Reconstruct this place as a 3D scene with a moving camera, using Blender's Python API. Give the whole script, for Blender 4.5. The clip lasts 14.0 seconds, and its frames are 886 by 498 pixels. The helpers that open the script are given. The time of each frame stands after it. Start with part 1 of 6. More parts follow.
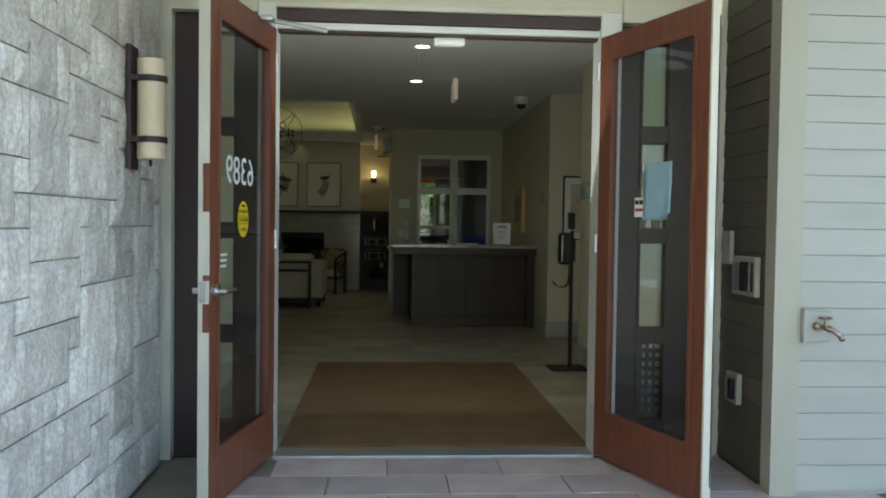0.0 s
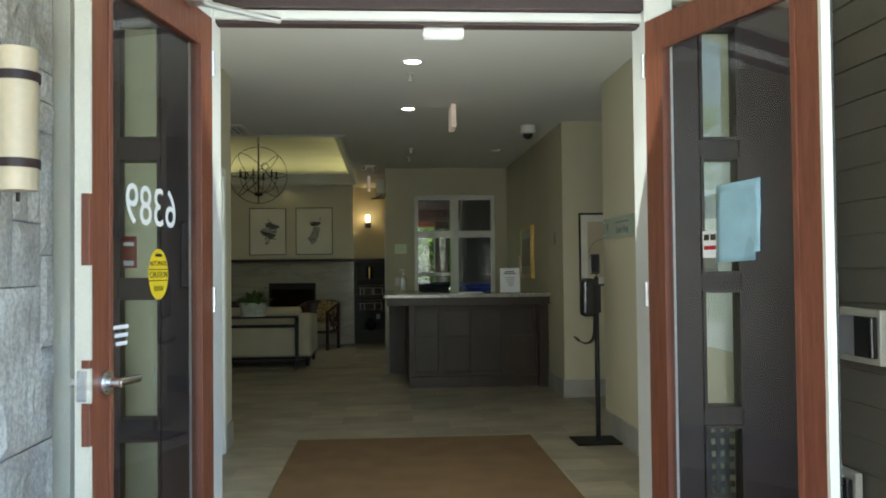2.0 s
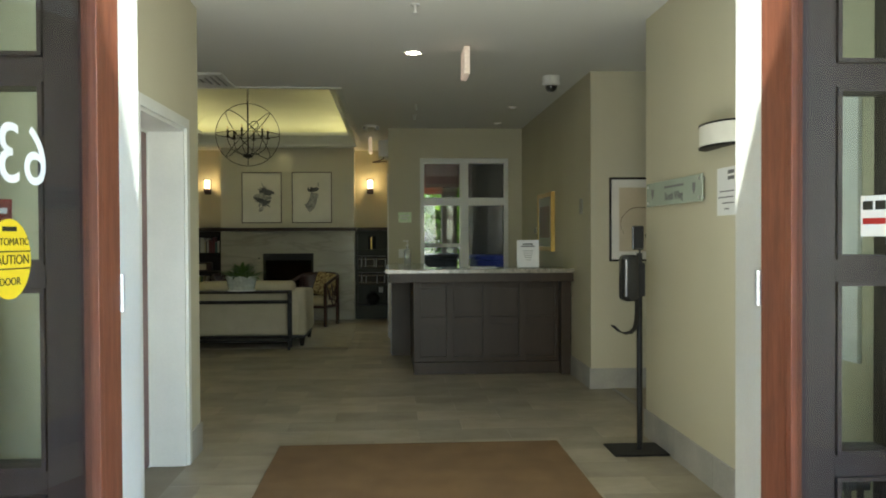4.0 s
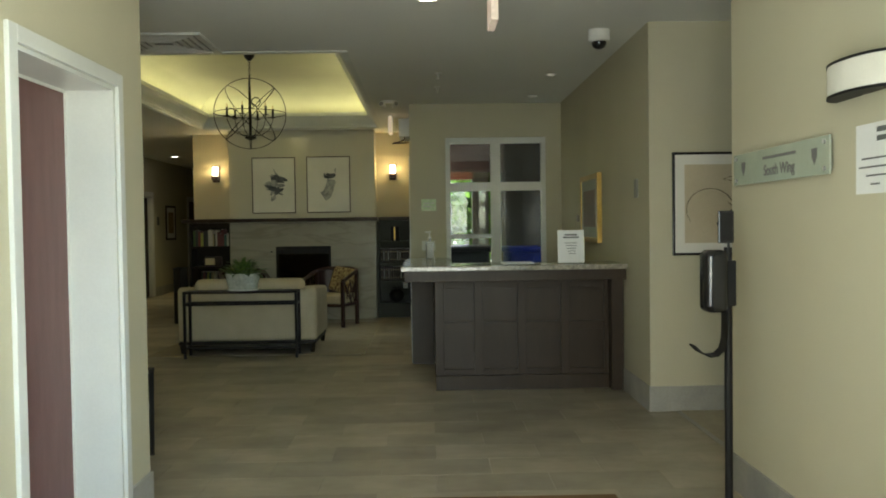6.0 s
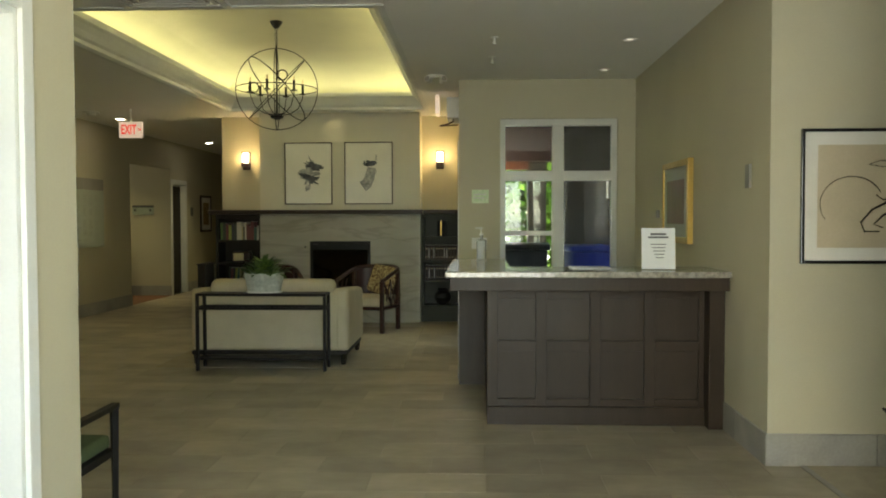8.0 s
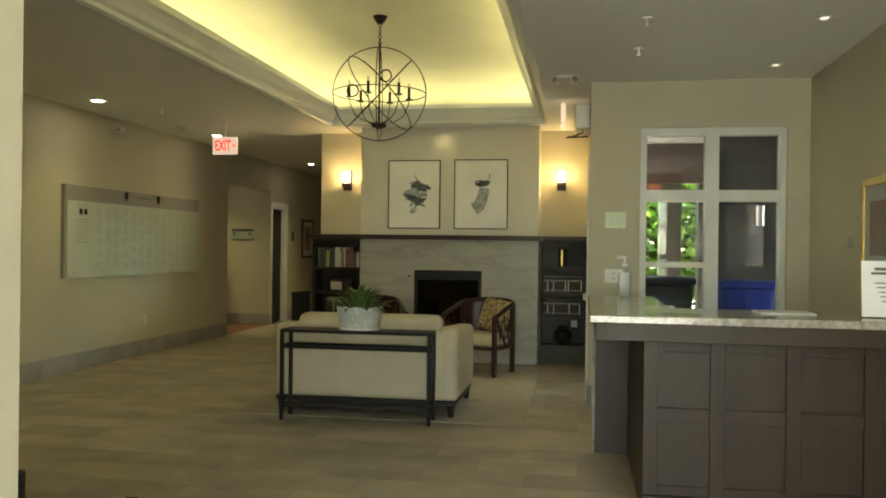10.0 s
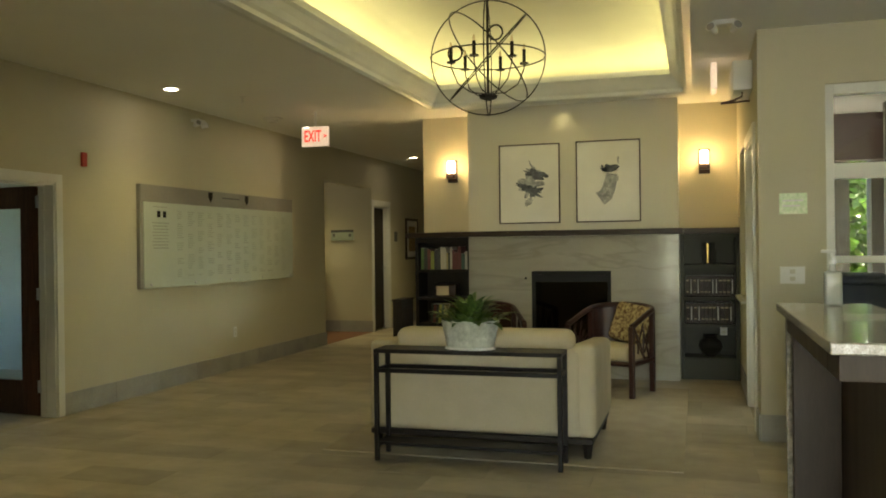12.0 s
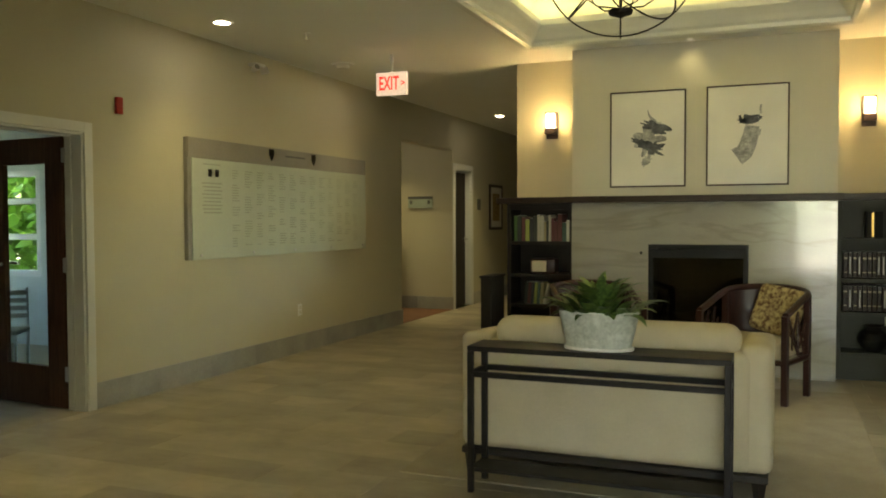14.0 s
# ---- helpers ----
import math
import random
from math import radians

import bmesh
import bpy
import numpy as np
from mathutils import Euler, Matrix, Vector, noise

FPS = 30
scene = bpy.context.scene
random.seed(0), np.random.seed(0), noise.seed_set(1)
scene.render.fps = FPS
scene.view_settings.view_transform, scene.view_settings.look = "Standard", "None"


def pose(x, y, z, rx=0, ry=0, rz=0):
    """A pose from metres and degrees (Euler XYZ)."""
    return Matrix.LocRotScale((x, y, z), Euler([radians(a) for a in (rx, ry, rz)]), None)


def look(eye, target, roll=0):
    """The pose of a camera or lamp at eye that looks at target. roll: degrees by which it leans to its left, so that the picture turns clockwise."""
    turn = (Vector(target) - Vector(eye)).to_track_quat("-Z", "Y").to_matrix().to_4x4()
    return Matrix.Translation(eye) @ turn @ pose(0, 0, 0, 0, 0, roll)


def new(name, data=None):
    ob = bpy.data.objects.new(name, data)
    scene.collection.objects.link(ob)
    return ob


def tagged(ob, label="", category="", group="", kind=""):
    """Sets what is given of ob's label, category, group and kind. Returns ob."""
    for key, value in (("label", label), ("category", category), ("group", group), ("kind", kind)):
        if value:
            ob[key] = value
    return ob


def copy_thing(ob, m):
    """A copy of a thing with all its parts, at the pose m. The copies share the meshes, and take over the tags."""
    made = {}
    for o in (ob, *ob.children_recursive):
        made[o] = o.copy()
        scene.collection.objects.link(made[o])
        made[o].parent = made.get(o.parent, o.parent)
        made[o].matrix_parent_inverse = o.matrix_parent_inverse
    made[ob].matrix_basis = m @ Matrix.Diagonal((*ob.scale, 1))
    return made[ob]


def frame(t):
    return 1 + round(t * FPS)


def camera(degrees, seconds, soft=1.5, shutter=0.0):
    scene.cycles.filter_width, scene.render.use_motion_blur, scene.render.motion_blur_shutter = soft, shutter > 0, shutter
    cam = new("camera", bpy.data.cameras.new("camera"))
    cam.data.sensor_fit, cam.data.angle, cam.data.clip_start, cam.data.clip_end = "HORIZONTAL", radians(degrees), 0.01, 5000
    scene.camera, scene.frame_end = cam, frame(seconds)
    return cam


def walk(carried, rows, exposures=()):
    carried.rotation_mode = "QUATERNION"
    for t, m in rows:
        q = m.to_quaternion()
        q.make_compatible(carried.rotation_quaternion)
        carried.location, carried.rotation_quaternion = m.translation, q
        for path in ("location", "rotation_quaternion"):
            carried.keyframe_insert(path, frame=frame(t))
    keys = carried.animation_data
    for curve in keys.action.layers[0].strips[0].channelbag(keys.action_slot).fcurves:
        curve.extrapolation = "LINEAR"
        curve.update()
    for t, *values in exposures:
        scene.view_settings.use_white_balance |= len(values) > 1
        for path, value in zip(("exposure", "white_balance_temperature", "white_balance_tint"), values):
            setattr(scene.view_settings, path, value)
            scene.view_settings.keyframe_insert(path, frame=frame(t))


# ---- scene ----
cam = camera(56.0, 14.0, soft=1.9)
PATH = [
    (0, (0.114, -0.471, 1.302), (0.253, 1.523, 1.239), 0.8),
    (0.5, (0.107, -0.17, 1.313), (0.252, 1.825, 1.293), 0.6),
    (1, (0.144, 0.125, 1.315), (0.282, 2.121, 1.334), 0.3),
    (1.5, (0.154, 0.427, 1.317), (0.304, 2.421, 1.358), -0.3),
    (2, (0.212, 0.712, 1.316), (0.347, 2.707, 1.362), -0.6),
    (2.5, (0.245, 0.957, 1.325), (0.374, 2.953, 1.356), -0.6),
    (3, (0.242, 1.223, 1.336), (0.37, 3.219, 1.343), -0.4),
    (5.5, (0.357, 2.753, 1.358), (0.424, 4.751, 1.304), -0.5),
    (6, (0.401, 3.087, 1.359), (0.437, 5.085, 1.303), -0.8),
    (6.5, (0.363, 3.42, 1.384), (0.388, 5.419, 1.315), -1.2),
    (7, (0.391, 3.747, 1.38), (0.386, 5.745, 1.303), -1.1),
    (9.5, (0.246, 5.32, 1.346), (-0.003, 7.304, 1.321), 0.9),
    (10, (0.144, 5.639, 1.342), (-0.187, 7.611, 1.341), 0.7),
    (10.5, (0.052, 5.965, 1.341), (-0.359, 7.923, 1.353), 0.2),
    (11, (-0.002, 6.286, 1.346), (-0.488, 8.226, 1.359), -0.3),
    (11.5, (-0.131, 6.595, 1.334), (-0.66, 8.524, 1.346), -0.7),
    (12, (-0.206, 6.901, 1.34), (-0.788, 8.814, 1.336), -0.7),
    (12.5, (-0.314, 7.182, 1.321), (-0.946, 9.08, 1.301), -0.5),
    (13, (-0.453, 7.493, 1.298), (-1.132, 9.374, 1.261), -0.3),
    (13.5, (-0.6, 7.824, 1.323), (-1.324, 9.686, 1.256), -0.3),
    (14, (-0.791, 8.109, 1.304), (-1.541, 9.962, 1.233), -0.2),
]
EXPOSURES = [(0.0, 2.02, 6350, 8), (1.0, 2.42, 6350, 8), (2.0, 2.82, 6300, 9), (3.0, 3.2, 6400, 9), (5.5, 3.62, 6550, 6), (7.0, 3.9, 6700, 7), (9.5, 4.62, 7050, 10), (11.0, 4.6, 7250, 11), (12.5, 4.6, 7400, 11), (14.0, 4.75, 7450, 10)]
walk(cam, [(t, look(eye, target, roll)) for t, eye, target, roll in PATH], EXPOSURES)

# ---- daylight ----
world = bpy.data.worlds.new("sky")
scene.world = world
world.use_nodes = True
wn = world.node_tree.nodes
sky = wn.new("ShaderNodeTexSky")
sky.sky_type = "NISHITA"
sky.sun_disc = False
sky.sun_elevation = radians(48)
sky.sun_rotation = radians(40)
wn["Background"].inputs["Strength"].default_value = 0.15
world.node_tree.links.new(sky.outputs["Color"], wn["Background"].inputs["Color"])
sun_data = bpy.data.lights.new("sun", "SUN")
sun_data.energy, sun_data.angle, sun_data.color = 5.0, radians(0.6), (1.0, 0.95, 0.86)
sun = new("sun", sun_data)
sun.matrix_world = look((6, 7, 10), (0, 0, 0))


def lamp(name, kind, energy, color, m, **more):
    data = bpy.data.lights.new(name, kind)
    data.energy, data.color = energy, color
    if kind == "SPOT":
        data.spot_size, data.spot_blend, data.shadow_soft_size = radians(more.get("cone", 105)), 1.0, 0.05
    if kind == "AREA":
        data.shape, data.size, data.size_y = "RECTANGLE", more["size"][0], more["size"][1]
    if kind == "POINT":
        data.shadow_soft_size = more.get("radius", 0.04)
    ob = new(name, data)
    ob.matrix_world = m
    return ob


WARM = (1.0, 0.88, 0.46)
COVE = (1.0, 0.93, 0.50)
# x, y, watts, ring size
# (-4.7, 10.4) is an unseen fitting, added to brighten the west floor
DOWNLIGHTS = [(0.41, 6.62, 1.0, 1.0), (0.42, 8.36, 1.0, 1.0), (1.595, 11.08, 0.3, 0.7), (1.595, 12.4, 0.3, 0.7), (-4.7, 13.35, 4, 1.0),
              (-4.62, 15.95, 3, 1.0), (-4.55, 19.6, 11, 1.0), (-1.5, 15.33, 0.45, 0.5), (-4.7, 10.4, 9, 1.0), (-6.0, 18.5, 10, 1.0)]
for dx, dy, power, size in DOWNLIGHTS:
    lamp("downlight_lamp", "SPOT", power * (0.30 if dx < -4 else 0.21), WARM, pose(dx, dy, 2.77), cone=95 if dx < -4 else 120)
lamp("doorway_daylight", "AREA", 3.5, (0.93, 0.98, 0.92), pose(0.42, 4.4, 1.2, 119), size=(1.72, 2.1))
lamp("side_door_daylight", "AREA", 0.18, (0.80, 0.95, 1.0), pose(0.36, 13.70, 1.15, 0, 52, 18), size=(1.0, 0.6))
TRAY = (-2.83, -0.28, 9.95, 15.15)
for cx, cy, sx, sy, rx, ry in ((-2.79, 12.55, 0.05, 5.0, 0, -112), (-0.32, 12.55, 0.05, 5.0, 0, 112), (-1.55, 9.99, 2.3, 0.05, 112, 0), (-1.55, 15.11, 2.3, 0.05, -112, 0)):
    lamp("cove_lamp", "AREA", 0.105 * max(sx, sy), COVE, pose(cx, cy, 2.985, rx, ry), size=(sx, sy))


# ---- materials ----
def mat(name, col, rough=0.5, metal=0.0, col2=None, scale=3.0, stretch=(1, 1, 1), fine=40.0, fine_mix=0.12, bump=0.05,
        bump_scale=None, per="none", per_amount=0.15, coat=0.0, transmission=0.0, emit=0.0, emit_col=None, detail=5.0, spec=0.5):
    m = bpy.data.materials.new(name)
    m.use_nodes = True
    nt = m.node_tree
    b = nt.nodes["Principled BSDF"]
    link = nt.links.new
    geo = nt.nodes.new("ShaderNodeNewGeometry")
    mapping = nt.nodes.new("ShaderNodeMapping")
    mapping.inputs["Scale"].default_value = stretch
    link(geo.outputs["Position"], mapping.inputs["Vector"])

    def noise_tex(s, d):
        n = nt.nodes.new("ShaderNodeTexNoise")
        n.inputs["Scale"].default_value, n.inputs["Detail"].default_value = s, d
        link(mapping.outputs["Vector"], n.inputs["Vector"])
        return n
    big, small = noise_tex(scale, detail), noise_tex(fine, 3.0)
    if col2 is None:
        col2 = tuple(min(1.0, c * 0.86) for c in col)
    ramp = nt.nodes.new("ShaderNodeValToRGB")
    ramp.color_ramp.elements[0].position, ramp.color_ramp.elements[1].position = 0.32, 0.68
    ramp.color_ramp.elements[0].color, ramp.color_ramp.elements[1].color = (*col, 1), (*col2, 1)
    link(big.outputs["Fac"], ramp.inputs["Fac"])
    vary = nt.nodes.new("ShaderNodeMapRange")
    vary.inputs["To Min"].default_value, vary.inputs["To Max"].default_value = 1 - fine_mix, 1 + fine_mix
    vary.inputs["From Min"].default_value, vary.inputs["From Max"].default_value = 0.3, 0.7
    link(small.outputs["Fac"], vary.inputs["Value"])
    mul = nt.nodes.new("ShaderNodeVectorMath")
    mul.operation = "SCALE"
    link(ramp.outputs["Color"], mul.inputs[0])
    value = vary.outputs["Result"]
    if per != "none":
        if per == "object":
            rnd = nt.nodes.new("ShaderNodeObjectInfo").outputs["Random"]
        else:
            rnd = geo.outputs["Random Per Island"]
        mr = nt.nodes.new("ShaderNodeMapRange")
        mr.inputs["To Min"].default_value, mr.inputs["To Max"].default_value = 1 - per_amount, 1 + per_amount
        link(rnd, mr.inputs["Value"])
        prod = nt.nodes.new("ShaderNodeMath")
        prod.operation = "MULTIPLY"
        link(value, prod.inputs[0])
        link(mr.outputs["Result"], prod.inputs[1])
        value = prod.outputs["Value"]
    link(value, mul.inputs["Scale"])
    link(mul.outputs["Vector"], b.inputs["Base Color"])
    rr = nt.nodes.new("ShaderNodeMapRange")
    rr.inputs["To Min"].default_value, rr.inputs["To Max"].default_value = max(0.02, rough - 0.07), min(1, rough + 0.07)
    link(big.outputs["Fac"], rr.inputs["Value"])
    link(rr.outputs["Result"], b.inputs["Roughness"])
    b.inputs["Metallic"].default_value = metal
    b.inputs["Coat Weight"].default_value = coat
    b.inputs["Transmission Weight"].default_value = transmission
    b.inputs["Specular IOR Level"].default_value = spec
    if bump > 0:
        bn = nt.nodes.new("ShaderNodeBump")
        bn.inputs["Strength"].default_value, bn.inputs["Distance"].default_value = min(1.0, bump * 4), 0.004
        src = small if bump_scale is None else noise_tex(bump_scale, 4.0)
        link(src.outputs["Fac"], bn.inputs["Height"])
        link(bn.outputs["Normal"], b.inputs["Normal"])
    if emit > 0:
        b.inputs["Emission Color"].default_value = (*(emit_col or col), 1)
        b.inputs["Emission Strength"].default_value = emit
    return m


def glass(name, tint=(0.9, 0.95, 0.92), rough=0.0):
    m = bpy.data.materials.new(name)
    m.use_nodes = True
    nt = m.node_tree
    nt.nodes.remove(nt.nodes["Principled BSDF"])
    out = nt.nodes["Material Output"]
    tr, gl, mix, lw, pw, ad = (nt.nodes.new("ShaderNode" + k) for k in ("BsdfTransparent", "BsdfGlossy", "MixShader", "LayerWeight", "Math", "MapRange"))
    tr.inputs["Color"].default_value = (*tint, 1)
    gl.inputs["Roughness"].default_value = rough
    pw.operation = "POWER"
    pw.inputs[1].default_value = 4.5
    ad.inputs["To Min"].default_value, ad.inputs["To Max"].default_value = 0.04, 0.9
    nt.links.new(lw.outputs["Facing"], pw.inputs[0])
    nt.links.new(pw.outputs["Value"], ad.inputs["Value"])
    nt.links.new(ad.outputs["Result"], mix.inputs["Fac"])
    nt.links.new(tr.outputs["BSDF"], mix.inputs[1])
    nt.links.new(gl.outputs["BSDF"], mix.inputs[2])
    nt.links.new(mix.outputs["Shader"], out.inputs["Surface"])
    return m


WALL = mat("wall_paint", (0.55, 0.517, 0.37), 0.62, col2=(0.52, 0.487, 0.346), scale=1.2, fine=180, fine_mix=0.025, bump=0.02)
BREASTPAINT = mat("chimney_breast_paint", (0.64, 0.61, 0.49), 0.62, col2=(0.61, 0.58, 0.465), scale=1.2, fine=180, fine_mix=0.025, bump=0.02)
CEIL = mat("ceiling_paint", (0.84, 0.84, 0.79), 0.8, col2=(0.81, 0.81, 0.76), scale=1.0, fine=150, fine_mix=0.02, bump=0.015)
# ceiling white with the yellow of the cove glow mixed in
TRAYC = mat("tray_glow_paint", (0.76, 0.74, 0.55), 0.7, scale=1.0, fine=120, fine_mix=0.015, bump=0.01)
TRIM = mat("trim_paint", (0.74, 0.75, 0.70), 0.35, scale=2.0, fine=90, fine_mix=0.02, bump=0.01)
CREAM = mat("cream_paint", (0.66, 0.64, 0.52), 0.45, scale=2.0, fine=90, fine_mix=0.03, bump=0.015)
BASE = mat("base_tile", (0.36, 0.35, 0.31), 0.35, col2=(0.28, 0.275, 0.25), scale=4, fine=60, fine_mix=0.06, bump=0.02, per="object", per_amount=0.12)
TILE = mat("floor_tile", (0.37, 0.327, 0.24), 0.42, col2=(0.28, 0.245, 0.176), scale=2.6, detail=2.0, stretch=(1, 1.5, 1), fine=14, fine_mix=0.06, bump=0.0, per="object", per_amount=0.18)
TILES = mat("floor_tile_joined", (0.37, 0.327, 0.24), 0.42, col2=(0.28, 0.245, 0.176), scale=2.6, detail=2.0, stretch=(1, 1.5, 1), fine=14, fine_mix=0.06, bump=0.0, per="island", per_amount=0.18)
GROUT = mat("grout", (0.31, 0.28, 0.215), 0.85, fine=200, fine_mix=0.15, bump=0.05)
PAVER = mat("paver", (0.56, 0.475, 0.43), 0.7, col2=(0.44, 0.37, 0.345), scale=5, fine=120, fine_mix=0.15, bump=0.1, per="object", per_amount=0.14)
STONE = mat("ashlar_stone", (0.74, 0.72, 0.65), 0.62, col2=(0.54, 0.505, 0.45), scale=7, detail=8.0, fine=60, fine_mix=0.25, bump=0.25, bump_scale=45, per="object", per_amount=0.18)
MORTAR = mat("mortar", (0.41, 0.40, 0.37), 0.9, fine=150, fine_mix=0.2, bump=0.1)
SIDING = mat("siding_paint", (0.40, 0.415, 0.375), 0.55, col2=(0.375, 0.39, 0.35), scale=2, stretch=(1, 1, 6), fine=90, fine_mix=0.04, bump=0.04, per="object", per_amount=0.03)
CORNERPAINT = mat("corner_board_paint", (0.40, 0.40, 0.32), 0.55, col2=(0.375, 0.375, 0.30), scale=2, stretch=(4, 4, 1), fine=90, fine_mix=0.04, bump=0.03)
# near-black tone carries the shade under the breezeway roof
SHADED_PAINT = mat("shaded_breezeway_paint", (0.046, 0.044, 0.034), 0.6, scale=2, fine=60, fine_mix=0.08, bump=0.04, per="object", per_amount=0.08)
REDWOOD = mat("redwood_stain", (0.20, 0.066, 0.034), 0.38, col2=(0.14, 0.044, 0.023), scale=6, stretch=(9, 9, 0.6), fine=30, fine_mix=0.14, bump=0.03)
MAROON = mat("maroon_door", (0.15, 0.058, 0.05), 0.4, scale=4, stretch=(6, 6, 0.7), fine=40, fine_mix=0.08, bump=0.02)
DARKBRONZE = mat("dark_bronze_frame", (0.045, 0.025, 0.023), 0.5, scale=5, fine=80, fine_mix=0.12, bump=0.02)
DESKWOOD = mat("desk_wood", (0.043, 0.0265, 0.0140), 0.45, col2=(0.032, 0.0195, 0.0100), scale=3, stretch=(4, 4, 0.5), fine=40, fine_mix=0.10, bump=0.008, spec=0.28)
GRANITE = mat("granite", (0.40, 0.37, 0.30), 0.18, col2=(0.22, 0.20, 0.165), scale=38, fine=160, fine_mix=0.3, bump=0.005, coat=0.3)
MANTELWOOD = mat("mantel_wood", (0.045, 0.030, 0.020), 0.42, col2=(0.028, 0.018, 0.013), scale=4, stretch=(0.7, 10, 10), fine=28, fine_mix=0.18, bump=0.02, spec=0.3)
SHELFPAINT = mat("shelf_paint", (0.042, 0.044, 0.032), 0.5, scale=3, fine=60, fine_mix=0.06, bump=0.015, spec=0.3)
DARKSHELF = mat("dark_shelf_wood", (0.022, 0.017, 0.013), 0.5, scale=3, stretch=(6, 6, 0.8), fine=40, fine_mix=0.15, bump=0.02, spec=0.25)
IRON = mat("dark_iron", (0.0104, 0.0078, 0.0065), 0.5, metal=0.2, scale=8, fine=120, fine_mix=0.2, bump=0.03, spec=0.3)
BLACKMETAL = mat("black_metal", (0.010, 0.010, 0.010), 0.5, fine=120, fine_mix=0.15, bump=0.01, spec=0.25)
BLACKPLASTIC = mat("black_plastic", (0.012, 0.012, 0.013), 0.14, fine=200, fine_mix=0.1, bump=0.0, coat=0.4)
CHROME = mat("chrome", (0.75, 0.76, 0.78), 0.18, metal=1.0, fine=90, fine_mix=0.05, bump=0.0)
ALU = mat("aluminium", (0.62, 0.63, 0.64), 0.36, metal=0.85, fine=120, fine_mix=0.05, bump=0.01)
WHITEPL = mat("white_plastic", (0.78, 0.78, 0.74), 0.35, fine=90, fine_mix=0.02, bump=0.0)
FABRIC = mat("cream_fabric", (0.52, 0.455, 0.315), 0.9, col2=(0.465, 0.405, 0.275), scale=5, fine=420, fine_mix=0.10, bump=0.12)
MATFIBRE = mat("coir_mat", (0.195, 0.113, 0.045), 0.95, col2=(0.155, 0.089, 0.036), scale=4, fine=260, fine_mix=0.25, bump=0.2)
RUG = mat("pale_rug", (0.40, 0.355, 0.265), 0.95, col2=(0.34, 0.30, 0.22), scale=6, fine=200, fine_mix=0.15, bump=0.12)
CARPET = mat("rust_carpet", (0.19, 0.09, 0.045), 0.95, col2=(0.14, 0.064, 0.034), scale=12, fine=220, fine_mix=0.25, bump=0.12)
ALCOVECARPET = mat("grey_carpet", (0.42, 0.375, 0.28), 0.95, scale=10, fine=220, fine_mix=0.2, bump=0.12)
CHAIRWOOD = mat("cherry_wood", (0.040, 0.012, 0.008), 0.34, col2=(0.024, 0.008, 0.006), scale=6, stretch=(6, 6, 1), fine=40, fine_mix=0.15, bump=0.01, spec=0.4)
PAPER = mat("paper", (0.82, 0.83, 0.80), 0.7, fine=60, fine_mix=0.015, bump=0.0)
PRINTGREY = mat("print_grey", (0.13, 0.135, 0.13), 0.6, fine=60, fine_mix=0.05, bump=0.0)
BLUEPAPER = mat("blue_paper", (0.33, 0.53, 0.60), 0.6, scale=9, fine=30, fine_mix=0.03, bump=0.03)
ARTPAPER = mat("art_paper", (0.83, 0.81, 0.73), 0.55, scale=2, fine=80, fine_mix=0.015, bump=0.0)
TANPAPER = mat("tan_paper", (0.60, 0.52, 0.36), 0.6, scale=3, fine=80, fine_mix=0.03, bump=0.0)
INK = mat("ink_wash", (0.03, 0.036, 0.045), 0.6, col2=(0.13, 0.14, 0.155), scale=16, fine=60, fine_mix=0.35, bump=0.0)
INKPALE = mat("pale_ink_wash", (0.20, 0.205, 0.21), 0.6, col2=(0.48, 0.475, 0.45), scale=18, fine=60, fine_mix=0.3, bump=0.0)
GOLD = mat("gold_leaf", (0.60, 0.40, 0.12), 0.32, metal=0.85, scale=3, fine=40, fine_mix=0.04, bump=0.0)
YELLOW = mat("yellow_sticker", (0.80, 0.58, 0.02), 0.4, fine=60, fine_mix=0.03, bump=0.0)
RED = mat("red_plastic", (0.42, 0.018, 0.012), 0.35, fine=60, fine_mix=0.05, bump=0.0)
GREENSIGN = mat("green_sign", (0.62, 0.80, 0.50), 0.4, scale=30, col2=(0.78, 0.86, 0.66), fine=60, fine_mix=0.1, bump=0.0)
BLUEBIN = mat("blue_bin_plastic", (0.018, 0.045, 0.36), 0.4, fine=60, fine_mix=0.06, bump=0.02)
BLACKBIN = mat("dark_bin_plastic", (0.018, 0.02, 0.025), 0.5, fine=60, fine_mix=0.08, bump=0.02)
LEAF = mat("house_plant_leaf", (0.035, 0.10, 0.022), 0.38, col2=(0.17, 0.27, 0.07), scale=30, fine=60, fine_mix=0.2, bump=0.03, per="island", per_amount=0.35)
TREELEAF = mat("tree_leaf", (0.11, 0.22, 0.025), 0.6, col2=(0.17, 0.30, 0.04), scale=3, fine=30, fine_mix=0.3, bump=0.0, per="island", per_amount=0.45)
BARK = mat("bark", (0.10, 0.075, 0.055), 0.9, scale=8, stretch=(4, 4, 1), fine=50, fine_mix=0.3, bump=0.2)
SOIL = mat("soil", (0.05, 0.035, 0.025), 0.95, fine=120, fine_mix=0.4, bump=0.2)
ZINC = mat("embossed_zinc", (0.58, 0.61, 0.54), 0.5, metal=0.1, col2=(0.40, 0.43, 0.37), scale=30, fine=90, fine_mix=0.10, bump=0.45, bump_scale=38)
OPAL = mat("opal_glass", (0.84, 0.70, 0.46), 0.3, scale=3, fine=40, fine_mix=0.03, bump=0.0)
SHADECLOTH = mat("lamp_shade_cloth", (0.78, 0.76, 0.66), 0.7, fine=200, fine_mix=0.03, bump=0.02)
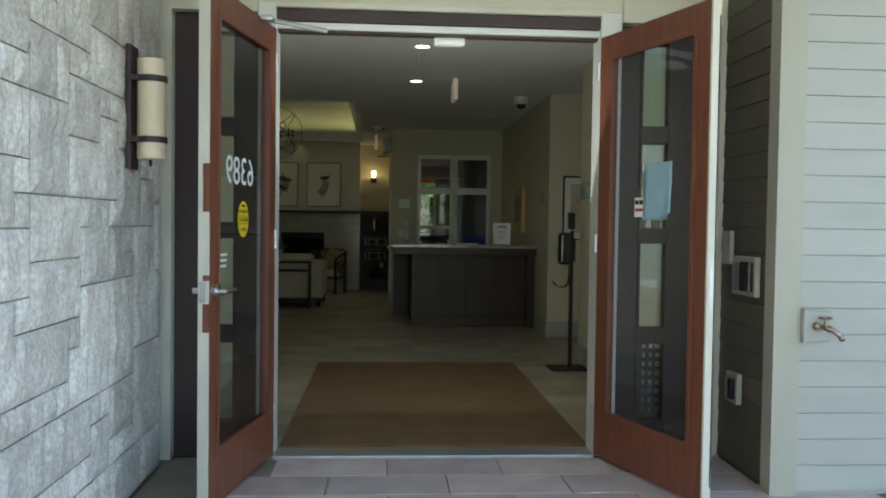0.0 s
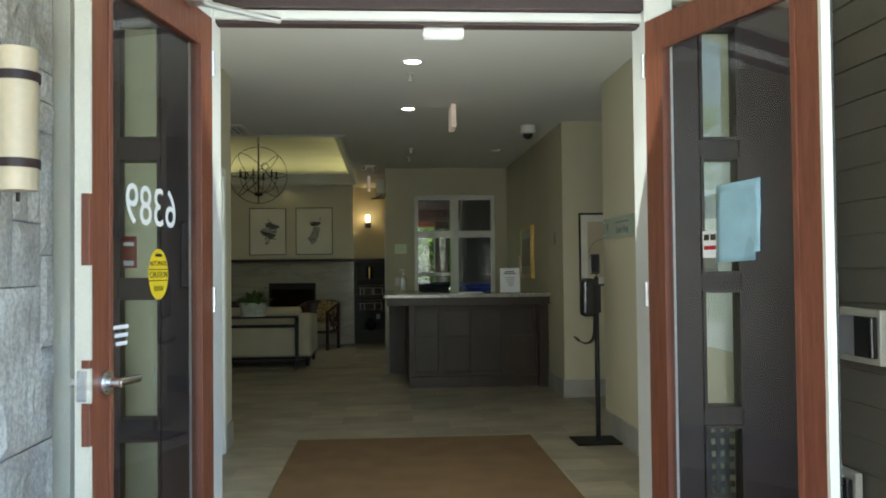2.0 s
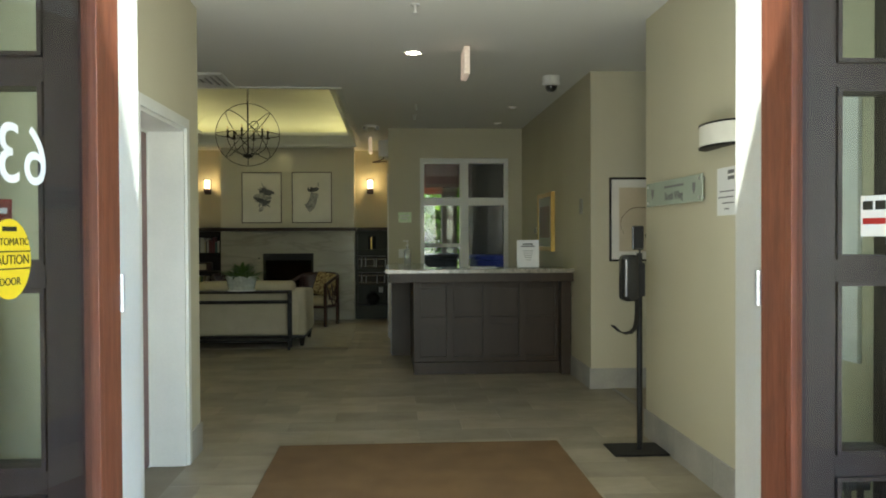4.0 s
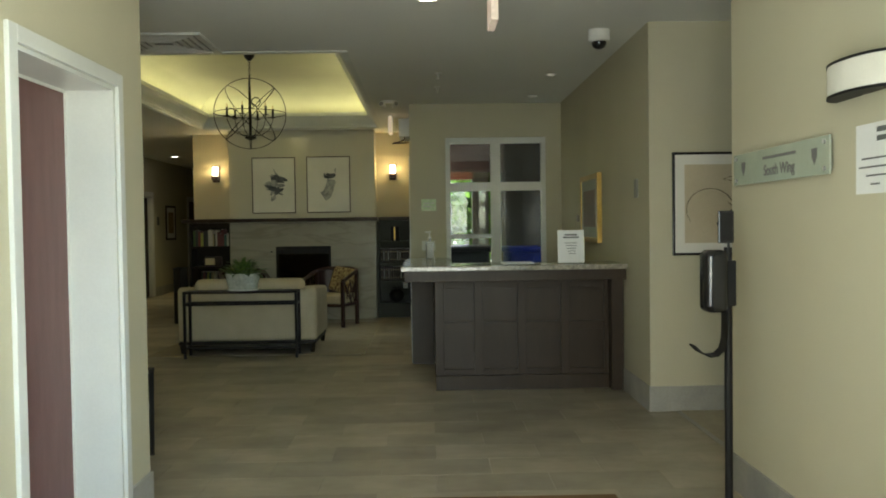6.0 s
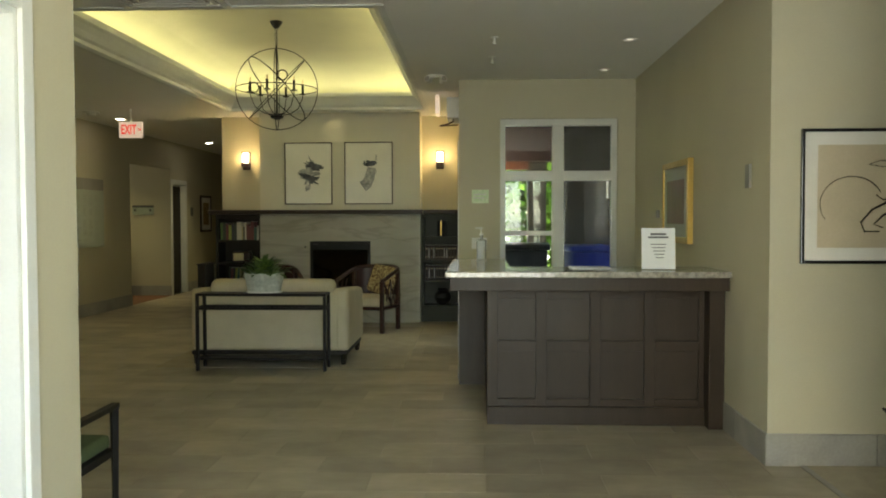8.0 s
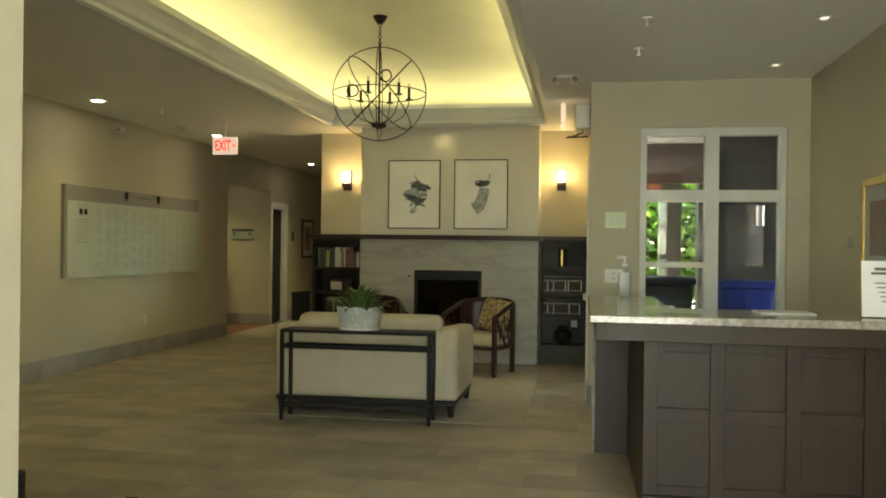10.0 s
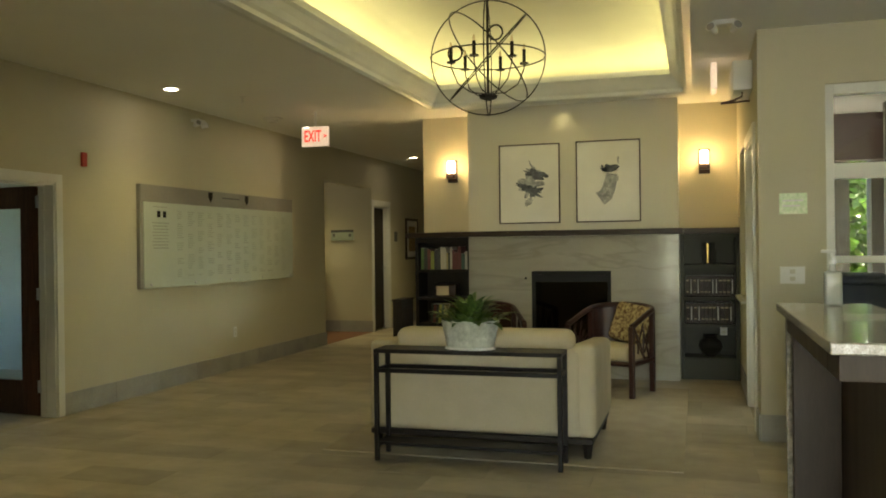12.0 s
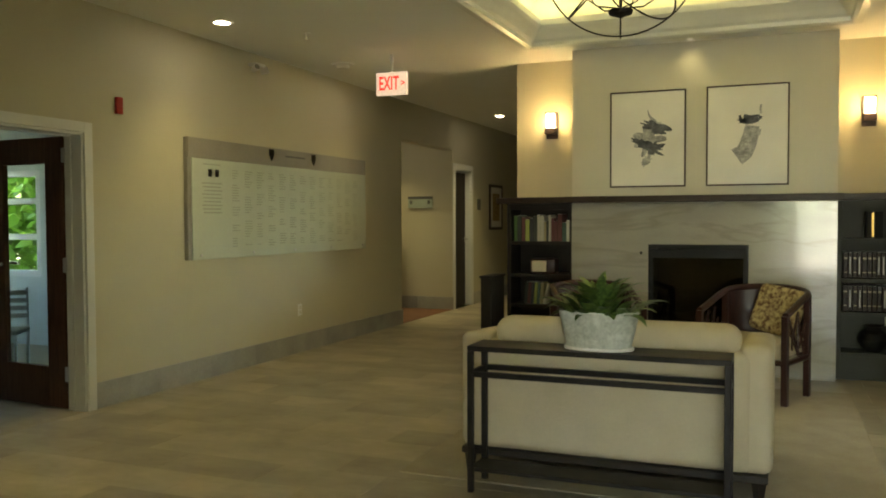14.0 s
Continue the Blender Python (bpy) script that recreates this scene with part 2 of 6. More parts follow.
SCONCEGLOW = mat("lit_sconce_glass", (1.0, 0.85, 0.55), 0.4, emit=1.5, emit_col=(1.0, 0.74, 0.36), bump=0.0)
DOWNGLOW = mat("lit_downlight", (1.0, 0.95, 0.85), 0.4, emit=2.2, emit_col=(1.0, 0.90, 0.72), bump=0.0)
DIMGLOW = mat("dim_downlight", (0.5, 0.48, 0.42), 0.4, emit=0.05, emit_col=(1.0, 0.90, 0.72), bump=0.0)
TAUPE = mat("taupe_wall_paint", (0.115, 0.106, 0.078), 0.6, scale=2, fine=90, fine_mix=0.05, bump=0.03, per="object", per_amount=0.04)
LEDGLOW = mat("led_strip", (1.0, 0.95, 0.62), 0.4, emit=0.15, emit_col=COVE, bump=0.0)
EXITRED = mat("exit_red", (0.8, 0.03, 0.02), 0.4, emit=0.04, emit_col=(1.0, 0.05, 0.03), bump=0.0)
EXITPANEL = mat("exit_panel", (0.80, 0.70, 0.60), 0.4, emit=0.026, emit_col=(1.0, 0.78, 0.60), bump=0.0)
BOARDGLASS = mat("directory_glass", (0.60, 0.66, 0.56), 0.12, scale=1, fine=40, fine_mix=0.02, bump=0.0, coat=0.3)
BOARDBAND = mat("directory_band", (0.30, 0.285, 0.25), 0.4, fine=50, fine_mix=0.05, bump=0.0)
BOARDPRINT = mat("directory_print", (0.36, 0.40, 0.32), 0.4, fine=50, fine_mix=0.1, bump=0.0)
FROST = mat("frosted_sign_glass", (0.42, 0.49, 0.40), 0.2, fine=40, fine_mix=0.02, bump=0.0, coat=0.2)
FIREBLACK = mat("firebox_black", (0.010, 0.009, 0.007), 0.6, fine=60, fine_mix=0.2, bump=0.03, spec=0.25)
CUSHION = mat("patterned_cushion", (0.52, 0.41, 0.20), 0.9, col2=(0.12, 0.06, 0.025), scale=34, detail=1.0, fine=200, fine_mix=0.15, bump=0.1)
CONCRETE = mat("concrete", (0.42, 0.41, 0.38), 0.85, scale=2, fine=60, fine_mix=0.15, bump=0.06)
GROUNDM = mat("ground", (0.11, 0.12, 0.07), 0.95, scale=0.5, fine=12, fine_mix=0.25, bump=0.1)
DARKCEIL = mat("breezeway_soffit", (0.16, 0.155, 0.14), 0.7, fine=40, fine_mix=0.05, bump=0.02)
PALEWALL = mat("office_paint", (0.60, 0.66, 0.60), 0.7, fine=150, fine_mix=0.02, bump=0.01)
GLASS = glass("clear_glass")
GREYGLASS = glass("door_glass", (0.86, 0.88, 0.89))
FIREGLASS = glass("fire_glass", (0.45, 0.42, 0.38))


def let_through(m, share):
    """Leaves let part of the light pass."""
    nt = m.node_tree
    b, out = nt.nodes["Principled BSDF"], nt.nodes["Material Output"]
    tl, mx = nt.nodes.new("ShaderNodeBsdfTranslucent"), nt.nodes.new("ShaderNodeMixShader")
    nt.links.new(b.inputs["Base Color"].links[0].from_socket, tl.inputs["Color"])
    mx.inputs["Fac"].default_value = share
    nt.links.new(b.outputs["BSDF"], mx.inputs[1])
    nt.links.new(tl.outputs["BSDF"], mx.inputs[2])
    nt.links.new(mx.outputs["Shader"], out.inputs["Surface"])


let_through(TREELEAF, 0.6)
let_through(LEAF, 0.25)


def marble():
    m = mat("veined_marble", (0.40, 0.38, 0.325), 0.12, col2=(0.35, 0.332, 0.282), scale=2.5, stretch=(1, 1, 3), fine=50, fine_mix=0.03, bump=0.0, coat=0.3)
    nt = m.node_tree
    b = nt.nodes["Principled BSDF"]
    old = b.inputs["Base Color"].links[0].from_socket
    geo = nt.nodes["Geometry"]
    mp = nt.nodes.new("ShaderNodeMapping")
    mp.inputs["Rotation"].default_value, mp.inputs["Scale"].default_value = (0, radians(12), 0), (0.4, 1, 2.4)
    nt.links.new(geo.outputs["Position"], mp.inputs["Vector"])
    n = nt.nodes.new("ShaderNodeTexNoise")
    n.inputs["Scale"].default_value, n.inputs["Detail"].default_value, n.inputs["Distortion"].default_value = 1.9, 4.0, 0.7
    nt.links.new(mp.outputs["Vector"], n.inputs["Vector"])
    r = nt.nodes.new("ShaderNodeValToRGB")
    r.color_ramp.elements[0].position, r.color_ramp.elements[0].color = 0.45, (1, 1, 1, 1)
    r.color_ramp.elements[1].position, r.color_ramp.elements[1].color = 0.55, (1, 1, 1, 1)
    e = r.color_ramp.elements.new(0.5)
    e.color = (0.84, 0.84, 0.825, 1)
    nt.links.new(n.outputs["Fac"], r.inputs["Fac"])
    mx = nt.nodes.new("ShaderNodeMix")
    mx.data_type, mx.blend_type = "RGBA", "MULTIPLY"
    mx.inputs["Factor"].default_value = 1.0
    nt.links.new(old, mx.inputs["A"])
    nt.links.new(r.outputs["Color"], mx.inputs["B"])
    nt.links.new(mx.outputs["Result"], b.inputs["Base Color"])
    return m


MARBLE = marble()


# ---- mesh helpers ----
def box(bm, x0, x1, y0, y1, z0, z1, r=0.0, seg=2, m=None):
    """A box from corner to corner, its edges rounded by r."""
    made = bmesh.ops.create_cube(bm, size=1.0)["verts"]
    for v in made:
        v.co = Vector((x0 + (v.co.x + 0.5) * (x1 - x0), y0 + (v.co.y + 0.5) * (y1 - y0), z0 + (v.co.z + 0.5) * (z1 - z0)))
    if r > 0:
        edges = list({e for v in made for e in v.link_edges})
        made = bmesh.ops.bevel(bm, geom=edges, offset=r, segments=seg, profile=0.5, affect="EDGES", clamp_overlap=True)["verts"]
    if m is not None:
        bmesh.ops.transform(bm, matrix=m, verts=made)
    return made


def cyl(bm, x, y, z0, z1, r, seg=20, r2=None, m=None):
    made = bmesh.ops.create_cone(bm, cap_ends=True, segments=seg, radius1=r, radius2=r if r2 is None else r2, depth=z1 - z0)["verts"]
    bmesh.ops.translate(bm, vec=(x, y, (z0 + z1) / 2), verts=made)
    if m is not None:
        bmesh.ops.transform(bm, matrix=m, verts=made)
    return made


def tube(bm, path, r, seg=8, closed=False):
    """A round bar along the points of path."""
    pts = [Vector(p) for p in path]
    n = len(pts)
    rings = []
    up = Vector((0.13, 0.21, 0.97)).normalized()
    for i, p in enumerate(pts):
        a = pts[(i - 1) % n] if closed or i > 0 else p
        b = pts[(i + 1) % n] if closed or i < n - 1 else p
        d = (b - a).normalized()
        u = d.cross(up)
        if u.length < 0.05:
            u = d.cross(Vector((1, 0, 0)))
        u.normalize()
        w = d.cross(u)
        rings.append([bm.verts.new(p + r * (math.cos(k * math.tau / seg) * u + math.sin(k * math.tau / seg) * w)) for k in range(seg)])
    for i in range(n if closed else n - 1):
        a, b = rings[i], rings[(i + 1) % n]
        for k in range(seg):
            bm.faces.new((a[k], a[(k + 1) % seg], b[(k + 1) % seg], b[k]))
    if not closed:
        bm.faces.new(rings[0][::-1])
        bm.faces.new(rings[-1])


def ring(bm, c, radius, r, turn, n=48, seg=6):
    tube(bm, [Vector(c) + turn @ Vector((radius * math.cos(k * math.tau / n), radius * math.sin(k * math.tau / n), 0)) for k in range(n)], r, seg, True)


def lathe(bm, profile, seg=32, c=(0, 0, 0), sx=1.0, sy=1.0, close=True):
    rings = [[bm.verts.new((c[0] + sx * r * math.cos(k * math.tau / seg), c[1] + sy * r * math.sin(k * math.tau / seg), c[2] + z)) for k in range(seg)] for r, z in profile]
    for a, b in zip(rings, rings[1:]):
        for k in range(seg):
            bm.faces.new((a[k], a[(k + 1) % seg], b[(k + 1) % seg], b[k]))
    if close:
        bm.faces.new(rings[0][::-1])
        bm.faces.new(rings[-1])


def mesh_of(name, bm, material, smooth=False):
    bmesh.ops.recalc_face_normals(bm, faces=bm.faces[:])
    me = bpy.data.meshes.new(name)
    bm.to_mesh(me)
    bm.free()
    me.materials.append(material)
    if smooth:
        me.polygons.foreach_set("use_smooth", [True] * len(me.polygons))
        me.set_sharp_from_angle(angle=radians(35))
    return me


def part(name, bm, material, parent, label="", smooth=False):
    ob = new(name, mesh_of(name, bm, material, smooth))
    if parent is not None:
        ob.parent = parent
    return tagged(ob, label)


def thing(name, label, category, group="", at=None):
    ob = new(name)
    ob.empty_display_size = 0.1
    if at is not None:
        ob.matrix_basis = at
    return tagged(ob, label, category, group)


def single(name, bm, material, label, category, group="", smooth=False):
    return tagged(new(name, mesh_of(name, bm, material, smooth)), label, category, group)


def structure(name, bm, material, label=""):
    return tagged(new(name, mesh_of(name, bm, material)), label, "", "", "structure")


def boxes(*rows, r=0.0):
    bm = bmesh.new()
    for row in rows:
        box(bm, *row, r=r)
    return bm


def bpart(name, material, parent, *rows, r=0.0, label="", smooth=False):
    return part(name, boxes(*rows, r=r), material, parent, label, smooth)


def letters(name, body, size, m, material, parent, label="", align="CENTER", bold=False):
    cu = bpy.data.curves.new(name, "FONT")
    cu.offset = 0.022 * size if bold else 0.0
    cu.body, cu.size, cu.extrude, cu.align_x, cu.align_y = body, size, 0.0006, align, "CENTER"
    tmp = bpy.data.objects.new(name, cu)
    scene.collection.objects.link(tmp)
    me = bpy.data.meshes.new_from_object(tmp.evaluated_get(bpy.context.evaluated_depsgraph_get()))
    bpy.data.objects.remove(tmp)
    me.transform(m)
    me.materials.clear()
    me.materials.append(material)
    ob = new(name, me)
    ob.parent = parent
    return tagged(ob, label)


# ---- large structure ----
H = 2.79
structure("ground", boxes((-400, 400, -400, 400, -0.4, -0.05)), GROUNDM, "mown grass ground around the building")
structure("pavement", boxes((-1.06, 6.0, -6.0, 4.08, -0.048, -0.012)), GROUT, "sandy bed of the entrance paving")
structure("floor", boxes((-5.17, 5.0, 4.08, 26.0, -0.048, -0.006)), GROUT, "grout bed of the lobby floor")
structure("breezeway_floor", boxes((0.4, 9.0, 13.2, 18.0, -0.048, -0.004)), CONCRETE, "grey concrete slab of the covered breezeway")

# entrance wall with its doorway and two sidelight openings
structure("wall_entrance", boxes(
    (-1.3, -1.03, 4.08, 4.30, 0, 3.1), (-1.03, -0.58, 4.08, 4.30, 2.42, 3.1), (-0.58, 1.415, 4.11, 4.30, 2.48, 3.1), (1.415, 1.97, 4.08, 4.30, 2.42, 3.1),
    (1.97, 2.3, 4.08, 4.30, 0, 3.1)), CREAM, "cream painted wall around the entrance doors")
# entry passage
structure("wall_passage_west", boxes(
    (-1.13, -0.97, 4.30, 5.90, 0, H), (-1.13, -0.97, 6.80, 7.15, 0, H), (-1.13, -0.97, 5.90, 6.80, 1.99, H)), WALL, "olive beige painted wall with a side door")
structure("wall_passage_east", boxes((1.95, 2.12, 4.30, 7.3, 0, H)), WALL, "olive beige painted wall")
structure("wall_lobby_south", boxes((-5.17, -1.13, 7.0, 7.15, 0, H)), WALL, "olive beige painted wall")
structure("wall_side_hall_south", boxes((2.12, 5.0, 7.15, 7.3, 0, H)), WALL, "olive beige painted wall")
structure("wall_side_hall_north", boxes((1.99, 5.0, 9.03, 9.18, 0, H)), WALL, "olive beige painted wall")
structure("wall_side_hall_end", boxes((5.0, 5.15, 7.15, 9.18, 0, H)), WALL, "olive beige painted wall")
structure("wall_desk_east", boxes((1.99, 2.14, 9.18, 13.13, 0, H)), WALL, "olive beige painted wall beside the desk")
structure("wall_desk_north", boxes(
    (0.2, 0.62, 12.93, 13.13, 0, H), (1.81, 1.99, 12.93, 13.13, 0, H), (0.62, 1.81, 12.93, 13.13, 0, 0.74), (0.62, 1.81, 12.93, 13.13, 2.395, H)), WALL,
    "olive beige painted wall with a window behind the desk")
structure("wall_breezeway_side", boxes(
    (0.2, 0.4, 13.13, 13.28, 0, H), (0.2, 0.4, 13.28, 14.18, 2.12, H), (0.2, 0.4, 14.18, 14.45, 0, H), (0.2, 0.4, 14.45, 15.4, 0, 0.85),
    (0.2, 0.4, 14.45, 15.4, 2.2, H), (0.2, 0.4, 15.4, 15.85, 0, H)), WALL, "olive beige painted wall with a glazed door and a window")
structure("wall_fireplace_back", boxes((-3.15, 0.4, 15.85, 16.05, 0, H)), WALL, "olive beige painted wall with two lit sconces")
structure("wall_hall_east", boxes((-3.15, -3.0, 16.05, 26.0, 0, H)), WALL, "olive beige painted hallway wall")
structure("wall_hall_end", boxes((-6.6, -3.0, 26.0, 26.15, 0, H)), WALL, "olive beige painted end wall of the hallway")
structure("wall_lobby_west", boxes(
    (-5.32, -5.17, 7.0, 11.6, 0, H), (-5.32, -5.17, 11.6, 12.44, 1.9, H), (-5.32, -5.17, 12.44, 17.55, 0, H), (-5.32, -5.17, 17.55, 19.3, 2.3, H),
    (-5.32, -5.17, 19.3, 19.378, 0, 2.03), (-5.32, -5.17, 20.05, 26.0, 0, H), (-5.32, -5.17, 19.3, 20.05, 2.03, H)), WALL, "olive beige painted wall of the lobby and hallway")
structure("wall_nook_back", boxes((-7.4, -5.32, 19.3, 19.45, 0, H)), WALL, "olive beige painted wall of a side nook")
structure("wall_nook_side", boxes((-7.55, -7.4, 17.4, 19.45, 0, H), (-7.4, -5.32, 17.4, 17.55, 0, H)), WALL, "olive beige painted wall of a side nook")
structure("nook_carpet", boxes((-7.4, -5.17, 17.55, 19.3, -0.048, 0.003)), CARPET, "rust coloured carpet of the side nook")
structure("side_hall_carpet", boxes((2.2, 5.0, 7.3, 9.03, -0.02, 0.004)), ALCOVECARPET, "beige grey carpet of the side hall")
structure("trim", boxes((2.165, 2.2, 7.3, 9.03, -0.02, 0.005)), BOARDBAND, "thin metal strip between tile and carpet")
# dark closet behind the passage door and room behind the hall door
structure("wall_closet", boxes((-1.5, -1.4, 5.7, 7.0, 0, 2.3), (-1.4, -1.13, 5.7, 5.8, 0, 2.3), (-1.4, -1.13, 6.9, 7.0, 0, 2.3), (-1.5, -1.13, 5.7, 7.0, 2.3, 2.4)), WALL, "plain closet walls")
structure("wall_hall_room", boxes((-6.6, -6.5, 19.45, 21.5, 0, H), (-6.5, -5.32, 21.4, 21.5, 0, H)), WALL, "plain walls of a dark room")

# office with a window behind the open glazed door
# the gap in the x = -10.35 wall is unseen, added to brighten the room
structure("wall_office", boxes(
    (-10.2, -8.95, 14.6, 14.75, 0, 2.7), (-7.95, -5.32, 14.6, 14.75, 0, 2.7), (-8.95, -7.95, 14.6, 14.75, 0, 0.72), (-8.95, -7.95, 14.6, 14.75, 1.83, 2.7),
    (-10.35, -10.2, 8.9, 10.0, 0, 2.7), (-10.35, -10.2, 13.8, 14.75, 0, 2.7), (-10.35, -10.2, 10.0, 12.9, 0, 2.7), (-10.35, -10.2, 12.9, 13.8, 0, 0.8), (-10.35, -10.2, 12.9, 13.8, 2.2, 2.7), (-10.35, -5.32, 8.75, 8.9, 0, 2.7)), PALEWALL, "pale painted office walls with a window")
structure("ceiling_office", boxes((-10.35, -5.32, 8.75, 14.75, 2.7, 2.8)), CEIL, "white office ceiling")
structure("floor_office", boxes((-10.35, -5.17, 8.75, 14.75, -0.048, 0.0)), ALCOVECARPET, "beige grey office carpet")

# ceilings with the raised tray
TX0, TX1, TY0, TY1 = TRAY
structure("ceiling", boxes(
    (-7.55, TX0, 7.0, 26.15, H, H + 0.08), (TX1, 5.15, 4.30, 9.18, H, H + 0.08), (TX1, 2.14, 9.18, 13.13, H, H + 0.08), (TX1, 0.4, 13.13, 16.05, H, H + 0.08),
    (TX0, TX1, 4.30, TY0, H, H + 0.08), (TX0, TX1, TY1, 16.05, H, H + 0.08)), CEIL, "smooth off-white painted ceiling")
TZ = 3.30


def coved_tray():
    """A shell whose rim curves from the top of the low walls up to the flat middle."""
    bm = bmesh.new()
    inset, low = 0.62, 3.0
    profile = [(-0.1, H + 0.08), (0.0, H + 0.08), (0.0, low)]
    profile += [(inset * (1 - math.cos(radians(a))), low + (TZ - low) * math.sin(radians(a))) for a in range(9, 91, 9)]
    loops = [[bm.verts.new((x, y, z)) for x, y in ((TX0 + d, TY0 + d), (TX1 - d, TY0 + d), (TX1 - d, TY1 - d), (TX0 + d, TY1 - d))] for d, z in profile]
    loops += [[bm.verts.new((v.co.x, v.co.y, TZ + 0.08)) for v in loops[0]]]
    for a, b in zip(loops, loops[1:-1]):
        for k in range(4):
            bm.faces.new((a[k], a[(k + 1) % 4], b[(k + 1) % 4], b[k]))
    bm.faces.new(loops[-2])
    for k in range(4):
        bm.faces.new((loops[-1][k], loops[-1][(k + 1) % 4], loops[0][(k + 1) % 4], loops[0][k]))
    bm.faces.new(loops[-1])
    return bm


tray_ob = structure("tray_ceiling", coved_tray(), TRAYC, "raised coved tray ceiling washed by cove light, yellow also in paint")
tray_ob.data.polygons.foreach_set("use_smooth", [True] * len(tray_ob.data.polygons))
tray_ob.data.set_sharp_from_angle(angle=radians(30))
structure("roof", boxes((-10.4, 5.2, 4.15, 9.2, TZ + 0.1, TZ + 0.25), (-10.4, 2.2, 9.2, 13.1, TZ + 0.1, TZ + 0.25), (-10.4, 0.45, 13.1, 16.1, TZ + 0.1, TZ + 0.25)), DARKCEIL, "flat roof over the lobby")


def crown():
    """The stepped moulding round the tray, with the cove trough behind its top."""
    bm = bmesh.new()
    steps = [(0.05, -0.012), (0.0, -0.014), (-0.03, 0.0), (-0.035, 0.03), (-0.06, 0.05), (-0.085, 0.09), (-0.12, 0.13), (-0.145, 0.15), (-0.145, 0.20), (-0.13, 0.20), (-0.12, 0.15), (0.0, 0.10)]
    rows = []
    for off, up in steps:
        x0, x1, y0, y1 = TX0 - off, TX1 + off, TY0 - off, TY1 + off
        rows.append([bm.verts.new((x, y, H + up)) for x, y in ((x0, y0), (x1, y0), (x1, y1), (x0, y1))])
    for a, b in zip(rows, rows[1:] + rows[:1]):
        for k in range(4):
            bm.faces.new((a[k], a[(k + 1) % 4], b[(k + 1) % 4], b[k]))
    return bm


structure("crown_moulding", crown(), TRIM, "white stepped crown moulding round the tray ceiling")
structure("cove_strip", boxes((TX0 + 0.03, TX0 + 0.05, TY0 + 0.1, TY1 - 0.1, H + 0.12, H + 0.13), (TX1 - 0.05, TX1 - 0.03, TY0 + 0.1, TY1 - 0.1, H + 0.12, H + 0.13)), LEDGLOW, "warm led strip in the cove")

# mass above the view, added to keep direct sun off the stone wall
structure("upper_storey", boxes((-10.4, 6.0, 4.4, 16.0, 3.45, 6.9), (2.02, 6.0, 3.6, 4.4, 3.1, 6.9)), SIDING, "unseen storey added to shade the entrance front")

# unseen wall added beside the path, cuts sky light from the left
structure("wall_wing", boxes((-1.6, -1.41, -9.0, 4.2, -0.05, 5.5), (-1.41, -1.2, -9.0, -3.02, -0.05, 5.5)), CREAM, "plain unseen wall added to block sky light")

# porch over the entrance
# slab overhead, out of view, added to darken the entrance walls
structure("porch_canopy", boxes((-1.40, 3.4, 1.2, 4.30, 3.12, 3.3)), CREAM, "cream slab added out of view to cut sky light")
structure("porch_ceiling", boxes((-1.06, 2.02, 3.75, 4.33, 2.78, 2.9)), CREAM, "cream porch ceiling")
structure("porch_beam", boxes((-1.06, 2.02, 4.2, 4.33, 2.60, 2.78)), REDWOOD, "red-brown stained beam over the doors")

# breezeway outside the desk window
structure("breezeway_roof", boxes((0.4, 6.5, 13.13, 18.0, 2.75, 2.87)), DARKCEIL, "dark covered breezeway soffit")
structure("wall_breezeway_far", boxes((1.62, 9.0, 16.2, 16.3, 0, 2.75)), SHADED_PAINT, "siding wall of the breezeway, shade kept in its near-black colour")
structure("wall_breezeway_end", boxes((2.14, 9.0, 13.0, 13.13, 0, 2.75)), SHADED_PAINT, "wall of the breezeway, shade kept in its near-black colour")


def base_run(name, runs):
    """Skirting of separate stone tiles along straight runs (x0, y0, x1, y1, nx, ny)."""
    root = tagged(new(name), "grey stone tile skirting along the wall", "", "", "structure")
    for x0, y0, x1, y1, nx, ny in runs:
        a, b = Vector((x0, y0, 0)), Vector((x1, y1, 0))
        n = max(1, round((b - a).length / 0.6))
        for k in range(n):
            p, q = a.lerp(b, k / n), a.lerp(b, (k + 1) / n)
            d = (q - p).normalized() * 0.002
            p, q = p + d, q - d
            bm = bmesh.new()
            box(bm, min(p.x, q.x, p.x + nx * 0.012, q.x + nx * 0.012), max(p.x, q.x, p.x + nx * 0.012, q.x + nx * 0.012),
                min(p.y, q.y, p.y + ny * 0.012, q.y + ny * 0.012), max(p.y, q.y, p.y + ny * 0.012, q.y + ny * 0.012), 0.0, 0.18)
            part("skirting_tile", bm, BASE, root)


base_run("baseboard", [
    (-0.97, 4.30, -0.97, 5.82, 1, 0), (-0.97, 6.88, -0.97, 7.162, 1, 0), (-0.958, 7.15, -5.17, 7.15, 0, 1), (1.95, 4.30, 1.95, 7.312, -1, 0), (1.94, 7.3, 5.0, 7.3, 0, 1),
    (1.978, 9.03, 5.0, 9.03, 0, -1), (1.99, 9.03, 1.99, 12.93, -1, 0), (0.2, 12.918, 0.2, 13.2, -1, 0), (0.2, 12.93, 0.62, 12.93, 0, -1), (0.2, 14.26, 0.2, 15.4, -1, 0),
    (-5.17, 7.162, -5.17, 11.52, 1, 0), (-5.17, 12.51, -5.17, 17.562, 1, 0), (-7.4, 19.3, -5.158, 19.3, 0, -1), (-5.17, 19.3, -5.17, 19.28, 1, 0), (-5.17, 20.13, -5.17, 26.0, 1, 0),
    (-3.15, 15.85, -3.15, 26.0, -1, 0)])


